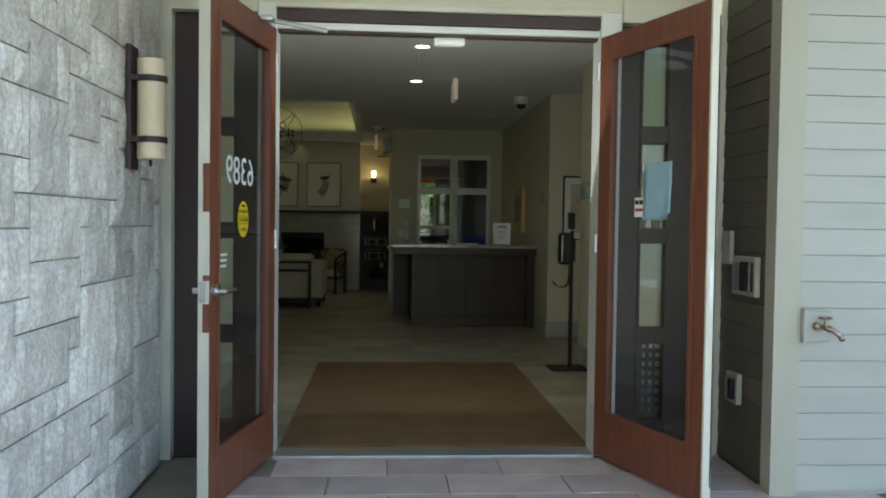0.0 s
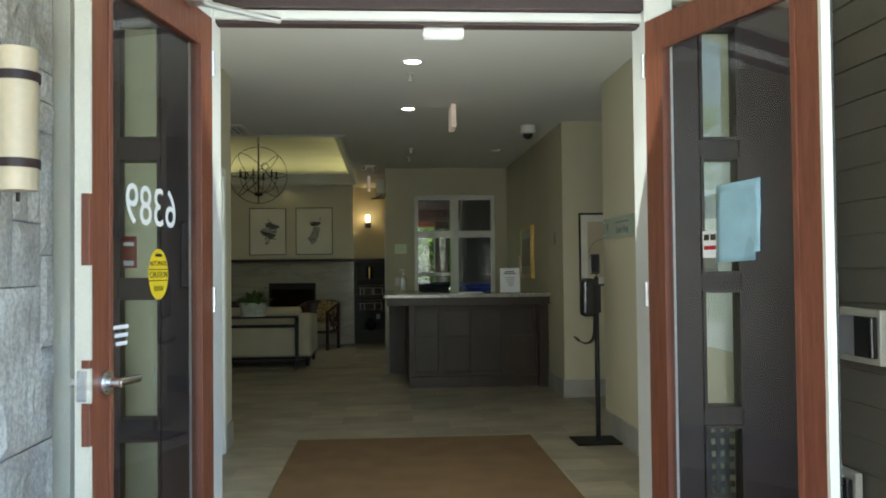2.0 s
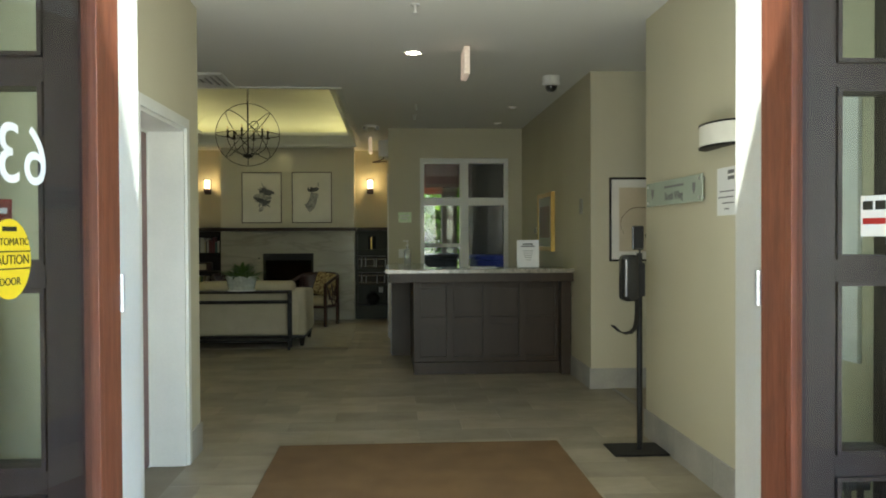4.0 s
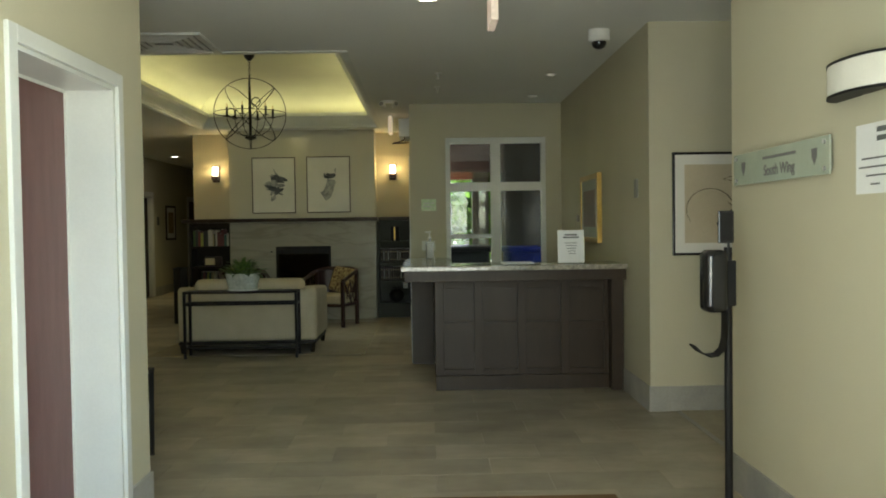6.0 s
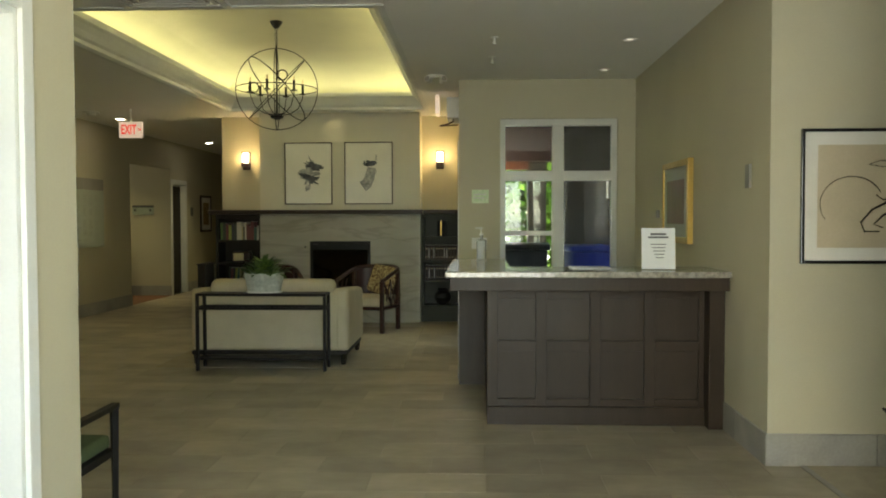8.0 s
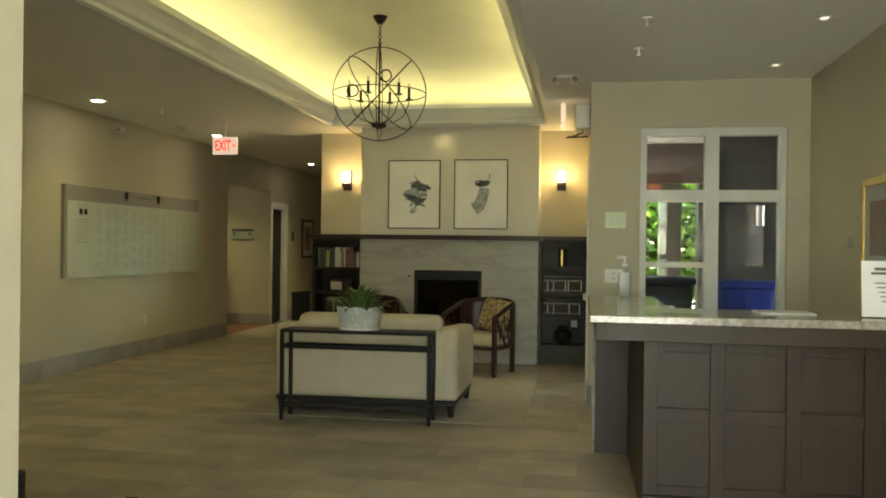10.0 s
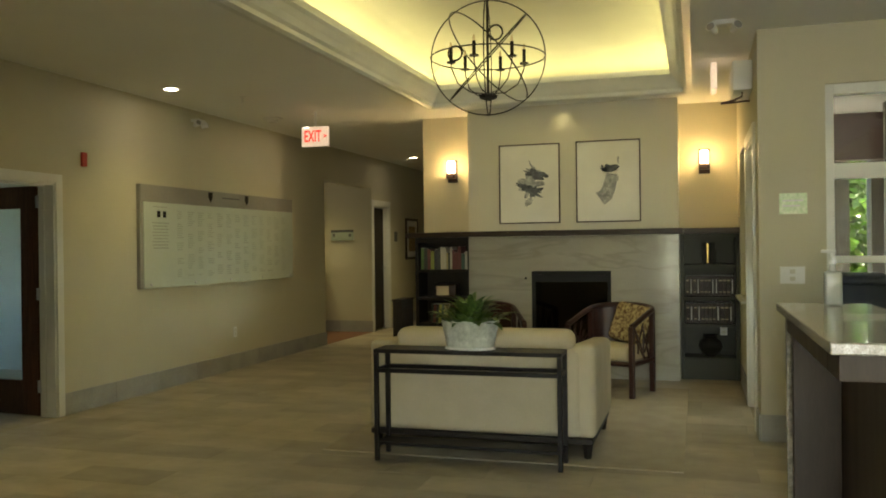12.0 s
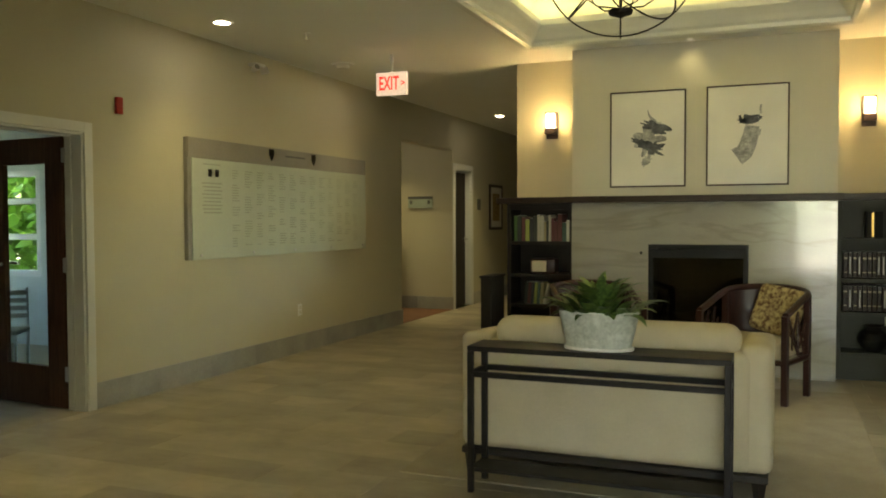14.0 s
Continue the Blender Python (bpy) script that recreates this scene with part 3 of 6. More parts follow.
# ---- entrance: doors, sidelights, porch things ----
def dir_pose(x, y, tx, ty):
    """A pose at (x, y, 0) whose x axis points to (tx, ty)."""
    return pose(x, y, 0, 0, 0, math.degrees(math.atan2(ty - y, tx - x)))


def door_leaf(name, at, label, face):
    """A stained wooden leaf 0.91 wide with one tall glass; face is the side (+1, -1) of local y that the passage sees."""
    d = tagged(new(name), label, "door", "", "structure")
    d.matrix_basis = at
    w, t = 0.925, 0.045
    y0, y1 = (0, t) if face < 0 else (-t, 0)
    for n, row in (("stile", (0.0, 0.11, y0, y1, 0.015, 2.335)), ("stile", (w - 0.115, w - 0.012, y0, y1, 0.015, 2.335)),
                   ("rail", (0.11, w - 0.115, y0, y1, 2.205, 2.335)), ("rail", (0.11, w - 0.115, y0, y1, 0.015, 0.27))):
        bpart(n, REDWOOD, d, row, r=0.003)
    yb = -0.006 if face < 0 else 0.0
    for row in ((0.10, 0.122, yb, yb + 0.006, 0.26, 2.215), (w - 0.127, w - 0.105, yb, yb + 0.006, 0.26, 2.215), (0.122, w - 0.127, yb, yb + 0.006, 2.193, 2.215), (0.122, w - 0.127, yb, yb + 0.006, 0.26, 0.282)):
        bpart("glazing_bead", REDWOOD, d, row, r=0.002)
    ym = (y0 + y1) / 2
    pane = bpart("glass_pane", GREYGLASS, d, (0.108, w - 0.113, ym - 0.003, ym + 0.003, 0.268, 2.207))
    pane.visible_shadow = False
    bpart("edge_strip", CREAM, d, (w - 0.0119, w, y0 - 0.001, y1 + 0.001, 0.015, 2.335), label="cream painted door edge")
    for z in (0.25, 1.2, 2.15):
        bm = bmesh.new()
        cyl(bm, -0.004, yb, z - 0.05, z + 0.05, 0.009, 10)
        part("hinge", bm, ALU, d, smooth=True)
    return d, yb


left, ly = door_leaf("door_1", dir_pose(-0.482, 4.105, -0.65, 3.19), "red-brown stained wooden door leaf with tall glass, standing open", 1)
right, ry = door_leaf("door_2", dir_pose(1.294, 4.105, 1.575, 3.24), "red-brown stained wooden door leaf with taped blue sheet, open", -1)
bpart("edge_block", REDWOOD, left, (0.912, 0.929, -0.024, 0.002, 1.335, 1.545), r=0.002, label="red-brown bare patch of the door edge")
bpart("edge_block", REDWOOD, left, (0.912, 0.929, -0.024, 0.002, 0.81, 0.935), r=0.002, label="red-brown bare patch of the door edge")

bpart("edge_block", REDWOOD, left, (0.912, 0.929, -0.024, 0.002, 1.035, 1.06), r=0.002, label="red-brown bare patch of the door edge")
bpart("latch_plate", CHROME, left, (0.9255, 0.929, -0.038, -0.008, 0.94, 1.03), r=0.001, label="chrome latch plate")


def lever(parent, x, y, z, side, along):
    bm = bmesh.new()
    cyl(bm, 0, 0, 0, 0.012, 0.036, 24)
    cyl(bm, 0, 0, 0.012, 0.02, 0.028, 24)
    cyl(bm, 0, 0, 0.02, 0.055, 0.015, 16)
    bmesh.ops.transform(bm, matrix=pose(x, y, z, -90 * side), verts=bm.verts[:])
    tube(bm, [(x, y + side * 0.045, z), (x + along * 0.04, y + side * 0.05, z), (x + along * 0.12, y + side * 0.048, z - 0.003)], 0.0125, 12)
    return part("lever_handle", bm, CHROME, parent, "chrome lever handle", True)


lever(left, 0.845, 0.0, 0.985, 1, -1)
lever(left, 0.845, -0.045, 0.985, -1, -1)
lever(right, 0.845, 0.045, 0.985, 1, -1)
bpart("latch_plate", ALU, right, (0.924, 0.927, 0.01, 0.035, 0.92, 1.12))
bpart("edge_gasket", BLACKMETAL, right, (0.924, 0.9275, 0.038, 0.043, 0.1, 2.26))
gy = -0.0225
# house number, seen from behind the glass
letters("house_number", "6389", 0.19, pose(0.49, gy + 0.0042, 1.53, 90) , PAPER, left, "white house number read from behind")
bm = bmesh.new()
lathe(bm, [(0.088, 0.0), (0.088, 0.001)], 40, sx=0.85, sy=1.0)
bmesh.ops.transform(bm, matrix=pose(0.445, gy + 0.004, 1.305, 90, 0, 180) , verts=bm.verts[:])
caution = part("caution_sticker", bm, YELLOW, left, "yellow oval warning sticker on the glass")
bpart("sticker_bar", BLACKPLASTIC, caution, (0.372, 0.518, gy + 0.0051, gy + 0.0056, 1.320, 1.323), (0.372, 0.518, gy + 0.0051, gy + 0.0056, 1.282, 1.285), (0.420, 0.470, gy + 0.0051, gy + 0.0056, 1.366, 1.376))
for body, z, s in (("AUTOMATIC", 1.342, 0.023), ("CAUTION", 1.3025, 0.030), ("DOOR", 1.255, 0.024)):
    letters("sticker_word", body, s, pose(0.445, gy + 0.0055, z, 90, 0, 180), BLACKPLASTIC, caution)
for k in range(3):
    bpart("white_stripe", PAPER, left, (0.66 + 0.004 * k, 0.755 - 0.008 * k, gy + 0.004, gy + 0.005, 1.135 - 0.026 * k, 1.147 - 0.026 * k))


def taped_sheet():
    bm = bmesh.new()
    n, m = 8, 10
    grid = [[bm.verts.new((0.40 + 0.225 * i / n + 0.008 * (j / m), 0.016 - 0.006 * math.sin(i * 0.8) * (1 - j / m) - 0.004 * noise.noise((i * 0.4, j * 0.4, 1)), 1.325 + 0.285 * j / m + 0.01 * i / n)) for i in range(n + 1)] for j in range(m + 1)]
    for j in range(m):
        for i in range(n):
            if not (j == 0 and i == n - 1):
                bm.faces.new((grid[j][i], grid[j][i + 1], grid[j + 1][i + 1], grid[j + 1][i]))
    return bm


sheet = part("taped_sheet", taped_sheet(), BLUEPAPER, right, "creased pale blue sheet taped on the glass", True)
sheet.modifiers.new("thickness", "SOLIDIFY").thickness = 0.001
note = bpart("notice_sticker", PAPER, right, (0.325, 0.405, 0.0165, 0.018, 1.345, 1.445), label="small white notice sticker on the glass")
bpart("sticker_mark", BLACKPLASTIC, note, (0.332, 0.362, 0.0158, 0.0164, 1.41, 1.432), (0.368, 0.398, 0.0158, 0.0164, 1.41, 1.432))
bpart("sticker_mark", RED, note, (0.332, 0.398, 0.0158, 0.0164, 1.375, 1.39))

# door frame and header
dframe = tagged(new("door_frame"), "cream painted wooden door frame with aluminium header", "", "", "structure")
bpart("jamb", TRIM, dframe, (-0.58, -0.485, 4.11, 4.29, 0, 2.48), r=0.004)
bpart("jamb", TRIM, dframe, (1.297, 1.415, 4.11, 4.29, 0, 2.48), r=0.004)
bpart("head", TRIM, dframe, (-0.485, 1.297, 4.15, 4.29, 2.352, 2.385), r=0.003)
bpart("head_gasket", DARKBRONZE, dframe, (-0.485, 1.297, 4.18, 4.25, 2.338, 2.351), label="dark rubber seal under the head")
bpart("operator_cover", DARKBRONZE, dframe, (-0.485, 1.297, 4.12, 4.29, 2.389, 2.45), r=0.004, label="dark metal operator housing")
bpart("head_board", CREAM, dframe, (-0.485, 1.297, 4.09, 4.29, 2.454, 2.48), r=0.002)
bpart("threshold", ALU, dframe, (-0.485, 1.297, 4.09, 4.27, -0.01, 0.014), r=0.004, label="worn aluminium threshold")
bpart("sensor_box", WHITEPL, dframe, (0.375, 0.55, 4.22, 4.29, 2.30, 2.344), r=0.012, label="small white plastic motion sensor box", smooth=True)
bm = bmesh.new()
tube(bm, [(-0.50, 3.86, 2.325), (-0.38, 4.0, 2.335), (-0.22, 4.15, 2.34)], 0.014, 8)
tube(bm, [(-0.22, 4.15, 2.34), (-0.33, 4.17, 2.355), (-0.42, 4.19, 2.36)], 0.010, 8)
box(bm, -0.525, -0.465, 3.82, 3.90, 2.315, 2.34, 0.004)
part("closer_arm", bm, ALU, dframe, "jointed metal door closer arm", True)


def sidelight(name, x0, x1, cx):
    s = tagged(new(name), "tall narrow sidelight window in dark bronze frame", "", "", "structure")
    zs = [(0.19, 0.63), (0.72, 1.20), (1.29, 1.765), (1.86, 2.325)]
    a, b = cx - 0.085, cx + 0.085
    bpart("window_frame", DARKBRONZE, s, (x0, a, 4.15, 4.25, 0, 2.42), r=0.004)
    bpart("window_frame", DARKBRONZE, s, (b, x1, 4.15, 4.25, 0, 2.42), r=0.004)
    edges = [0.0] + [z for p in zs for z in p] + [2.42]
    for k in range(5):
        bpart("muntin", DARKBRONZE, s, (a, b, 4.155, 4.245, edges[2 * k], edges[2 * k + 1]), r=0.003)
    for z0, z1 in zs:
        p = bpart("pane", GLASS, s, (a, b, 4.198, 4.204, z0, z1))
        p.visible_shadow = False
        bpart("pane_bead", DARKBRONZE, s, (a, a + 0.012, 4.14, 4.154, z0 - 0.012, z1 + 0.012), (b - 0.012, b, 4.14, 4.154, z0 - 0.012, z1 + 0.012), (a + 0.012, b - 0.012, 4.14, 4.154, z1, z1 + 0.012), (a + 0.012, b - 0.012, 4.14, 4.154, z0 - 0.012, z0))
    return s


s2 = sidelight("window_2", -1.03, -0.58, -0.785)
alarm = bpart("alarm_sticker", RED, s2, (-0.87, -0.81, 4.2045, 4.2055, 1.33, 1.46), label="small red warning sticker on the pane")
bpart("sticker_bar", PAPER, alarm, (-0.86, -0.82, 4.1945, 4.1975, 1.34, 1.36), (-0.86, -0.82, 4.1945, 4.1975, 1.42, 1.435))
sl = sidelight("window_3", 1.415, 1.97, 1.625)
# woven panel behind the lowest pane
bm = bmesh.new()
for k in range(4):
    box(bm, 1.555 + 0.04 * k, 1.575 + 0.04 * k, 4.27, 4.276, 0.18, 0.66)
for k in range(9):
    box(bm, 1.53, 1.72, 4.277, 4.282, 0.19 + 0.053 * k, 0.215 + 0.053 * k)
part("woven_screen", bm, DARKBRONZE, sl, "dark woven lattice behind the lowest pane")


def porch_lamp():
    t = thing("wall_lamp", "cream opal cylinder wall lamp with dark bronze bands on stone", "wall lamp", at=pose(0, -0.17, -0.075))
    bpart("back_plate", DARKBRONZE, t, (-1.055, -1.03, 3.54, 3.66, 1.60, 2.16), r=0.006)
    bm = bmesh.new()
    cyl(bm, -0.955, 3.60, 1.65, 2.10, 0.063, 32)
    part("opal_shade", bm, OPAL, t, "cream opal glass cylinder", True)
    for z in (1.735, 2.01):
        bm = bmesh.new()
        lathe(bm, [(0.064, z - 0.014), (0.070, z - 0.014), (0.070, z + 0.014), (0.064, z + 0.014)], 32, (-0.955, 3.60, 0), close=False)
        box(bm, -1.04, -0.99, 3.53, 3.545, z - 0.012, z + 0.012)
        box(bm, -1.04, -0.99, 3.655, 3.67, z - 0.012, z + 0.012)
        part("band", bm, DARKBRONZE, t, smooth=True)
    bm = bmesh.new()
    cyl(bm, -0.975, 3.655, 1.62, 2.12, 0.007, 8)
    part("rod", bm, DARKBRONZE, t)


porch_lamp()


BEIGE = mat("beige_plastic", (0.40, 0.385, 0.31), 0.5, fine=80, fine_mix=0.04, bump=0.01)


def wall_box(name, x, y0, y1, z0, z1, label, category):
    t = thing(name, label, category)
    bpart("backing_box", BEIGE, t, (x - 0.03, x, y0, y1, z0, z1), r=0.004)
    bpart("plate", ALU, t, (x - 0.042, x - 0.03, (y0 + y1) / 2 + 0.005, y1 - 0.02, z0 + 0.025, z1 - 0.025), r=0.003)
    bpart("cover", BLACKPLASTIC, t, (x - 0.055, x - 0.03, y0 + 0.015, (y0 + y1) / 2 - 0.005, z0 + 0.025, z1 - 0.025), r=0.005)
    return t


wall_box("door_button_box", 1.985, 3.56, 3.83, 0.95, 1.15, "beige box with steel door button and dark cover on wall", "button box")
wall_box("outdoor_outlet", 1.985, 3.74, 3.88, 0.37, 0.53, "beige covered outdoor outlet box on the wall", "outlet")
bpart("call_plate", BEIGE, thing("intercom_plate", "small beige intercom plate on the wall", "intercom"), (1.96, 1.985, 3.88, 3.98, 1.1, 1.28), r=0.004)


BRASS = mat("weathered_brass", (0.50, 0.44, 0.36), 0.3, metal=0.9, col2=(0.22, 0.15, 0.10), scale=60, fine=90, fine_mix=0.2, bump=0.05)


def faucet():
    t = thing("garden_tap", "weathered brass garden tap on a sage siding block", "tap")
    bpart("plate", SIDING, t, (2.13, 2.26, 3.385, 3.41, 0.755, 0.90), r=0.004)
    bm = bmesh.new()
    tube(bm, [(2.19, 3.39, 0.83), (2.20, 3.34, 0.83), (2.225, 3.31, 0.822), (2.25, 3.30, 0.80), (2.265, 3.295, 0.785)], 0.013, 12)
    cyl(bm, 2.205, 3.335, 0.835, 0.87, 0.009, 12)
    for px, pz, pr in ((2.185, 0.832, 0.021), (2.225, 0.822, 0.018), (2.265, 0.786, 0.017)):
        bmesh.ops.create_icosphere(bm, subdivisions=2, radius=pr, matrix=pose(px, 3.375 - (px - 2.185), pz))
    part("spout", bm, BRASS, t, "weathered brass spout with knuckles", smooth=True)
    bpart("plate_edge", SIDING, t, (2.122, 2.1295, 3.378, 3.41, 0.75, 0.915), r=0.001)
    bm = bmesh.new()
    ring(bm, (2.205, 3.335, 0.875), 0.026, 0.007, Matrix.Identity(3), 20, 6)
    tube(bm, [(2.179, 3.335, 0.875), (2.231, 3.335, 0.875)], 0.005, 6)
    part("handwheel", bm, BRASS, t, smooth=True)


faucet()
mat_thing = single("door_mat", boxes((-0.478, 1.318, 4.33, 7.186, 0.0, 0.012), r=0.004), MATFIBRE, "large brown coir entrance mat on the tiled floor", "mat")


# ---- passage ----
def casing(name, label, axis, at, a, b, top, depth_to, width=0.085, out=0.018):
    """White door casing and lining. axis 'x': the wall is at x = at, the opening runs in y from a to b."""
    c = tagged(new(name), label, "", "", "structure")
    lo, hi = (at, at + out) if depth_to < at else (at - out, at)
    d0, d1 = min(depth_to, at), max(depth_to, at)
    for row in ((lo, hi, a - width, a, 0, top + width), (lo, hi, b, b + width, 0, top + width), (lo, hi, a, b, top, top + width)):
        bpart("casing", TRIM, c, row, r=0.003)
    for row in ((d0, d1, a - 0.001, a + 0.018, 0, top), (d0, d1, b - 0.018, b + 0.001, 0, top), (d0, d1, a + 0.018, b - 0.018, top - 0.018, top + 0.001)):
        bpart("lining", TRIM, c, row)
    for row in ((d0 + 0.05, d0 + 0.065, a + 0.018, a + 0.03, 0, top - 0.018), (d0 + 0.05, d0 + 0.065, b - 0.03, b - 0.018, 0, top - 0.018), (d0 + 0.05, d0 + 0.065, a + 0.03, b - 0.03, top - 0.03, top - 0.018)):
        bpart("stop", TRIM, c, row)
    return c


casing("door_frame_passage", "white painted door casing with deep lining", "x", -0.97, 5.90, 6.80, 1.99, -1.24, 0.06)
pd = tagged(new("door_3"), "closed plain maroon door in white casing", "door", "", "structure")
bpart("leaf", MAROON, pd, (-1.22, -1.18, 5.92, 6.78, 0.01, 1.97), r=0.003)


def sanitiser_stand():
    t = thing("sanitiser_stand", "black hand sanitiser stand with glossy dispenser and drip tray", "sanitiser stand", at=pose(1.79, 6.92, 0))
    bpart("base_plate", BLACKMETAL, t, (-0.19, 0.15, -0.14, 0.16, 0.0, 0.012), r=0.004)
    bm = bmesh.new()
    cyl(bm, 0.0, 0, 0.012, 1.24, 0.018, 16)
    part("pole", bm, BLACKMETAL, t, smooth=True)
    bm = bmesh.new()
    box(bm, -0.122, -0.012, -0.06, 0.06, 0.94, 1.23, r=0.032, seg=4)
    part("dispenser", bm, BLACKPLASTIC, t, "glossy black touch-free dispenser", True)
    bpart("bracket", BLACKMETAL, t, (-0.014, 0.028, -0.03, 0.03, 0.97, 1.18), r=0.004)
    bm = bmesh.new()
    path = [(-0.17, 0.785), (-0.14, 0.755), (-0.10, 0.735), (-0.06, 0.74), (-0.032, 0.765), (-0.02, 0.815), (-0.017, 0.875), (-0.017, 0.94)]
    ring_rows = [[bm.verts.new((x + dx, y, z + dz)) for dx, dz in ((0, 0), (0.004, 0.006)) for y in (-0.045, 0.045)] for x, z in path]
    for p, q in zip(ring_rows, ring_rows[1:]):
        for i, j in ((0, 1), (1, 3), (3, 2), (2, 0)):
            bm.faces.new((p[i], p[j], q[j], q[i]))
    bm.faces.new((ring_rows[0][0], ring_rows[0][1], ring_rows[0][3], ring_rows[0][2]))
    bm.faces.new((ring_rows[-1][0], ring_rows[-1][1], ring_rows[-1][3], ring_rows[-1][2]))
    part("drip_tray", bm, BLACKMETAL, t, smooth=True)
    s = bpart("sign_holder", BLACKPLASTIC, t, (-0.048, 0.026, -0.012, 0.0, 1.26, 1.41), r=0.006)
    bpart("sign_sheet", BLACKMETAL, s, (-0.04, 0.018, -0.0135, -0.012, 1.27, 1.40))
    bm = bmesh.new()
    cyl(bm, 0.0, -0.006, 1.23, 1.265, 0.006, 8)
    part("sign_stem", bm, BLACKMETAL, t)


sanitiser_stand()


def half_sconce():
    t = thing("wall_sconce", "half-round white cloth wall sconce with black rim", "wall lamp")
    def arc(bm, r, z0, z1, inner):
        n = 20
        rows = []
        for k in range(n + 1):
            a = math.pi * k / n
            rows.append([bm.verts.new((1.95 - rr * 0.46 * math.sin(a), 6.01 + rr * math.cos(a), z)) for rr, z in ((r, z0), (r, z1), (inner, z1), (inner, z0))])
        for p, q in zip(rows, rows[1:]):
            for i in range(4):
                bm.faces.new((p[i], p[(i + 1) % 4], q[(i + 1) % 4], q[i]))
    for n, mt, r, z0, z1, inner in (("shade", SHADECLOTH, 0.205, 1.81, 1.915, 0.201), ("rim", BLACKMETAL, 0.209, 1.915, 1.925, 0.195), ("rim", BLACKMETAL, 0.209, 1.80, 1.81, 0.02)):
        bm = bmesh.new()
        arc(bm, r, z0, z1, inner)
        part(n, bm, mt, t, smooth=True)
    bpart("back_plate", BLACKMETAL, t, (1.94, 1.95, 5.81, 6.21, 1.802, 1.923))


half_sconce()
sg = thing("wing_sign", "frosted green glass wing sign on four steel studs", "sign")
bpart("glass_plate", FROST, sg, (1.925, 1.932, 6.22, 7.21, 1.535, 1.685), r=0.002)
for y in (6.26, 7.17):
    for z in (1.558, 1.662):
        bm = bmesh.new()
        cyl(bm, 0, 0, 0, 0.03, 0.009, 12, m=pose(1.95, y, z, 0, -90))
        part("stud", bm, ALU, sg, smooth=True)
letters("sign_words", "South Wing", 0.066, pose(1.9245, 6.68, 1.585, 90, 0, -90), PRINTGREY, sg, bold=True)
bpart("sign_line", PRINTGREY, sg, (1.9242, 1.925, 6.51, 6.85, 1.637, 1.650))
for y in (6.345, 7.08):
    bm = bmesh.new()
    vs = [bm.verts.new((1.9242, y + a, 1.613 + b)) for a, b in ((-0.025, 0.03), (0.025, 0.03), (0.022, -0.005), (0.0, -0.035), (-0.022, -0.005))]
    f = bm.faces.new(vs)
    bmesh.ops.translate(bm, verts=[v for v in bmesh.ops.extrude_face_region(bm, geom=[f])["geom"] if isinstance(v, bmesh.types.BMVert)], vec=(0.0008, 0, 0))
    part("crest", bm, PRINTGREY, sg)
pn = thing("posted_notice", "white printed notice sheet taped to the wall", "notice", at=pose(0, -0.05, -0.03))
bpart("sheet", PAPER, pn, (1.948, 1.9495, 5.88, 6.12, 1.48, 1.725))
for k, (a, b, z) in enumerate(((5.90, 5.98, 1.69), (5.90, 5.98, 1.66), (5.90, 6.08, 1.60), (5.91, 6.10, 1.57), (5.90, 6.05, 1.54), (5.96, 6.02, 1.51))):
    bpart("print_line", PRINTGREY, pn, (1.947, 1.948, a, b, z, z + (0.018 if k < 2 else 0.006)))
bb = thing("photo_panel", "white framed panel with small dark photographs", "notice board")
bpart("panel", PAPER, bb, (1.93, 1.949, 4.72, 5.535, 0.88, 1.88), r=0.004)
for y in (5.335, 5.03):
    for z, h in ((1.565, 0.12), (1.27, 0.19)):
        bpart("photo", BLACKPLASTIC, bb, (1.927, 1.93, y - 0.09, y + 0.09, z, z + h))


def outlet(x, y, z, nx, ny, name="wall_outlet", label="white plastic wall outlet plate", category="outlet", s=(0.07, 0.115)):
    t = thing(name, label, category)
    w, h = s
    def row(a, b, c, d, e0, e1):
        if nx:
            xs = sorted((x + nx * e0, x + nx * e1))
            return (*xs, y + a, y + b, z + c, z + d)
        ys = sorted((y + ny * e0, y + ny * e1))
        return (x + a, x + b, *ys, z + c, z + d)
    bpart("plate", WHITEPL, t, row(-w / 2, w / 2, -h / 2, h / 2, 0, 0.006), r=0.002)
    for dz in (-0.024, 0.024):
        bpart("socket", CREAM, t, row(-0.017, 0.017, dz - 0.014, dz + 0.014, 0.006, 0.008))
    return t


outlet(1.95, 5.58, 0.44, -1, 0)
outlet(-0.97, 5.64, 0.48, 1, 0)
outlet(-5.17, 15.16, 0.42, 1, 0)
outlet(0.408, 12.93, 1.125, 0, -1, "switch_plate", "wide clear switch plate on the wall", "switch", (0.155, 0.115))


# ---- reception desk ----
def l_slab(bm, x0, x1, y0, y1, xi, ye, z0, z1, r):
    """An L-shaped slab: front leg x0..x1, y0..y1 and a return x0..xi up to ye."""
    pts = [(x0, y0), (x1, y0), (x1, y1), (xi, y1), (xi, ye), (x0, ye)]
    vs = [bm.verts.new((x, y, z0)) for x, y in pts]
    f = bm.faces.new(vs)
    up = [g for g in bmesh.ops.extrude_face_region(bm, geom=[f])["geom"] if isinstance(g, bmesh.types.BMVert)]
    bmesh.ops.translate(bm, verts=up, vec=(0, 0, z1 - z0))
    bmesh.ops.bevel(bm, geom=bm.edges[:], offset=r, segments=2, profile=0.5, affect="EDGES", clamp_overlap=True)


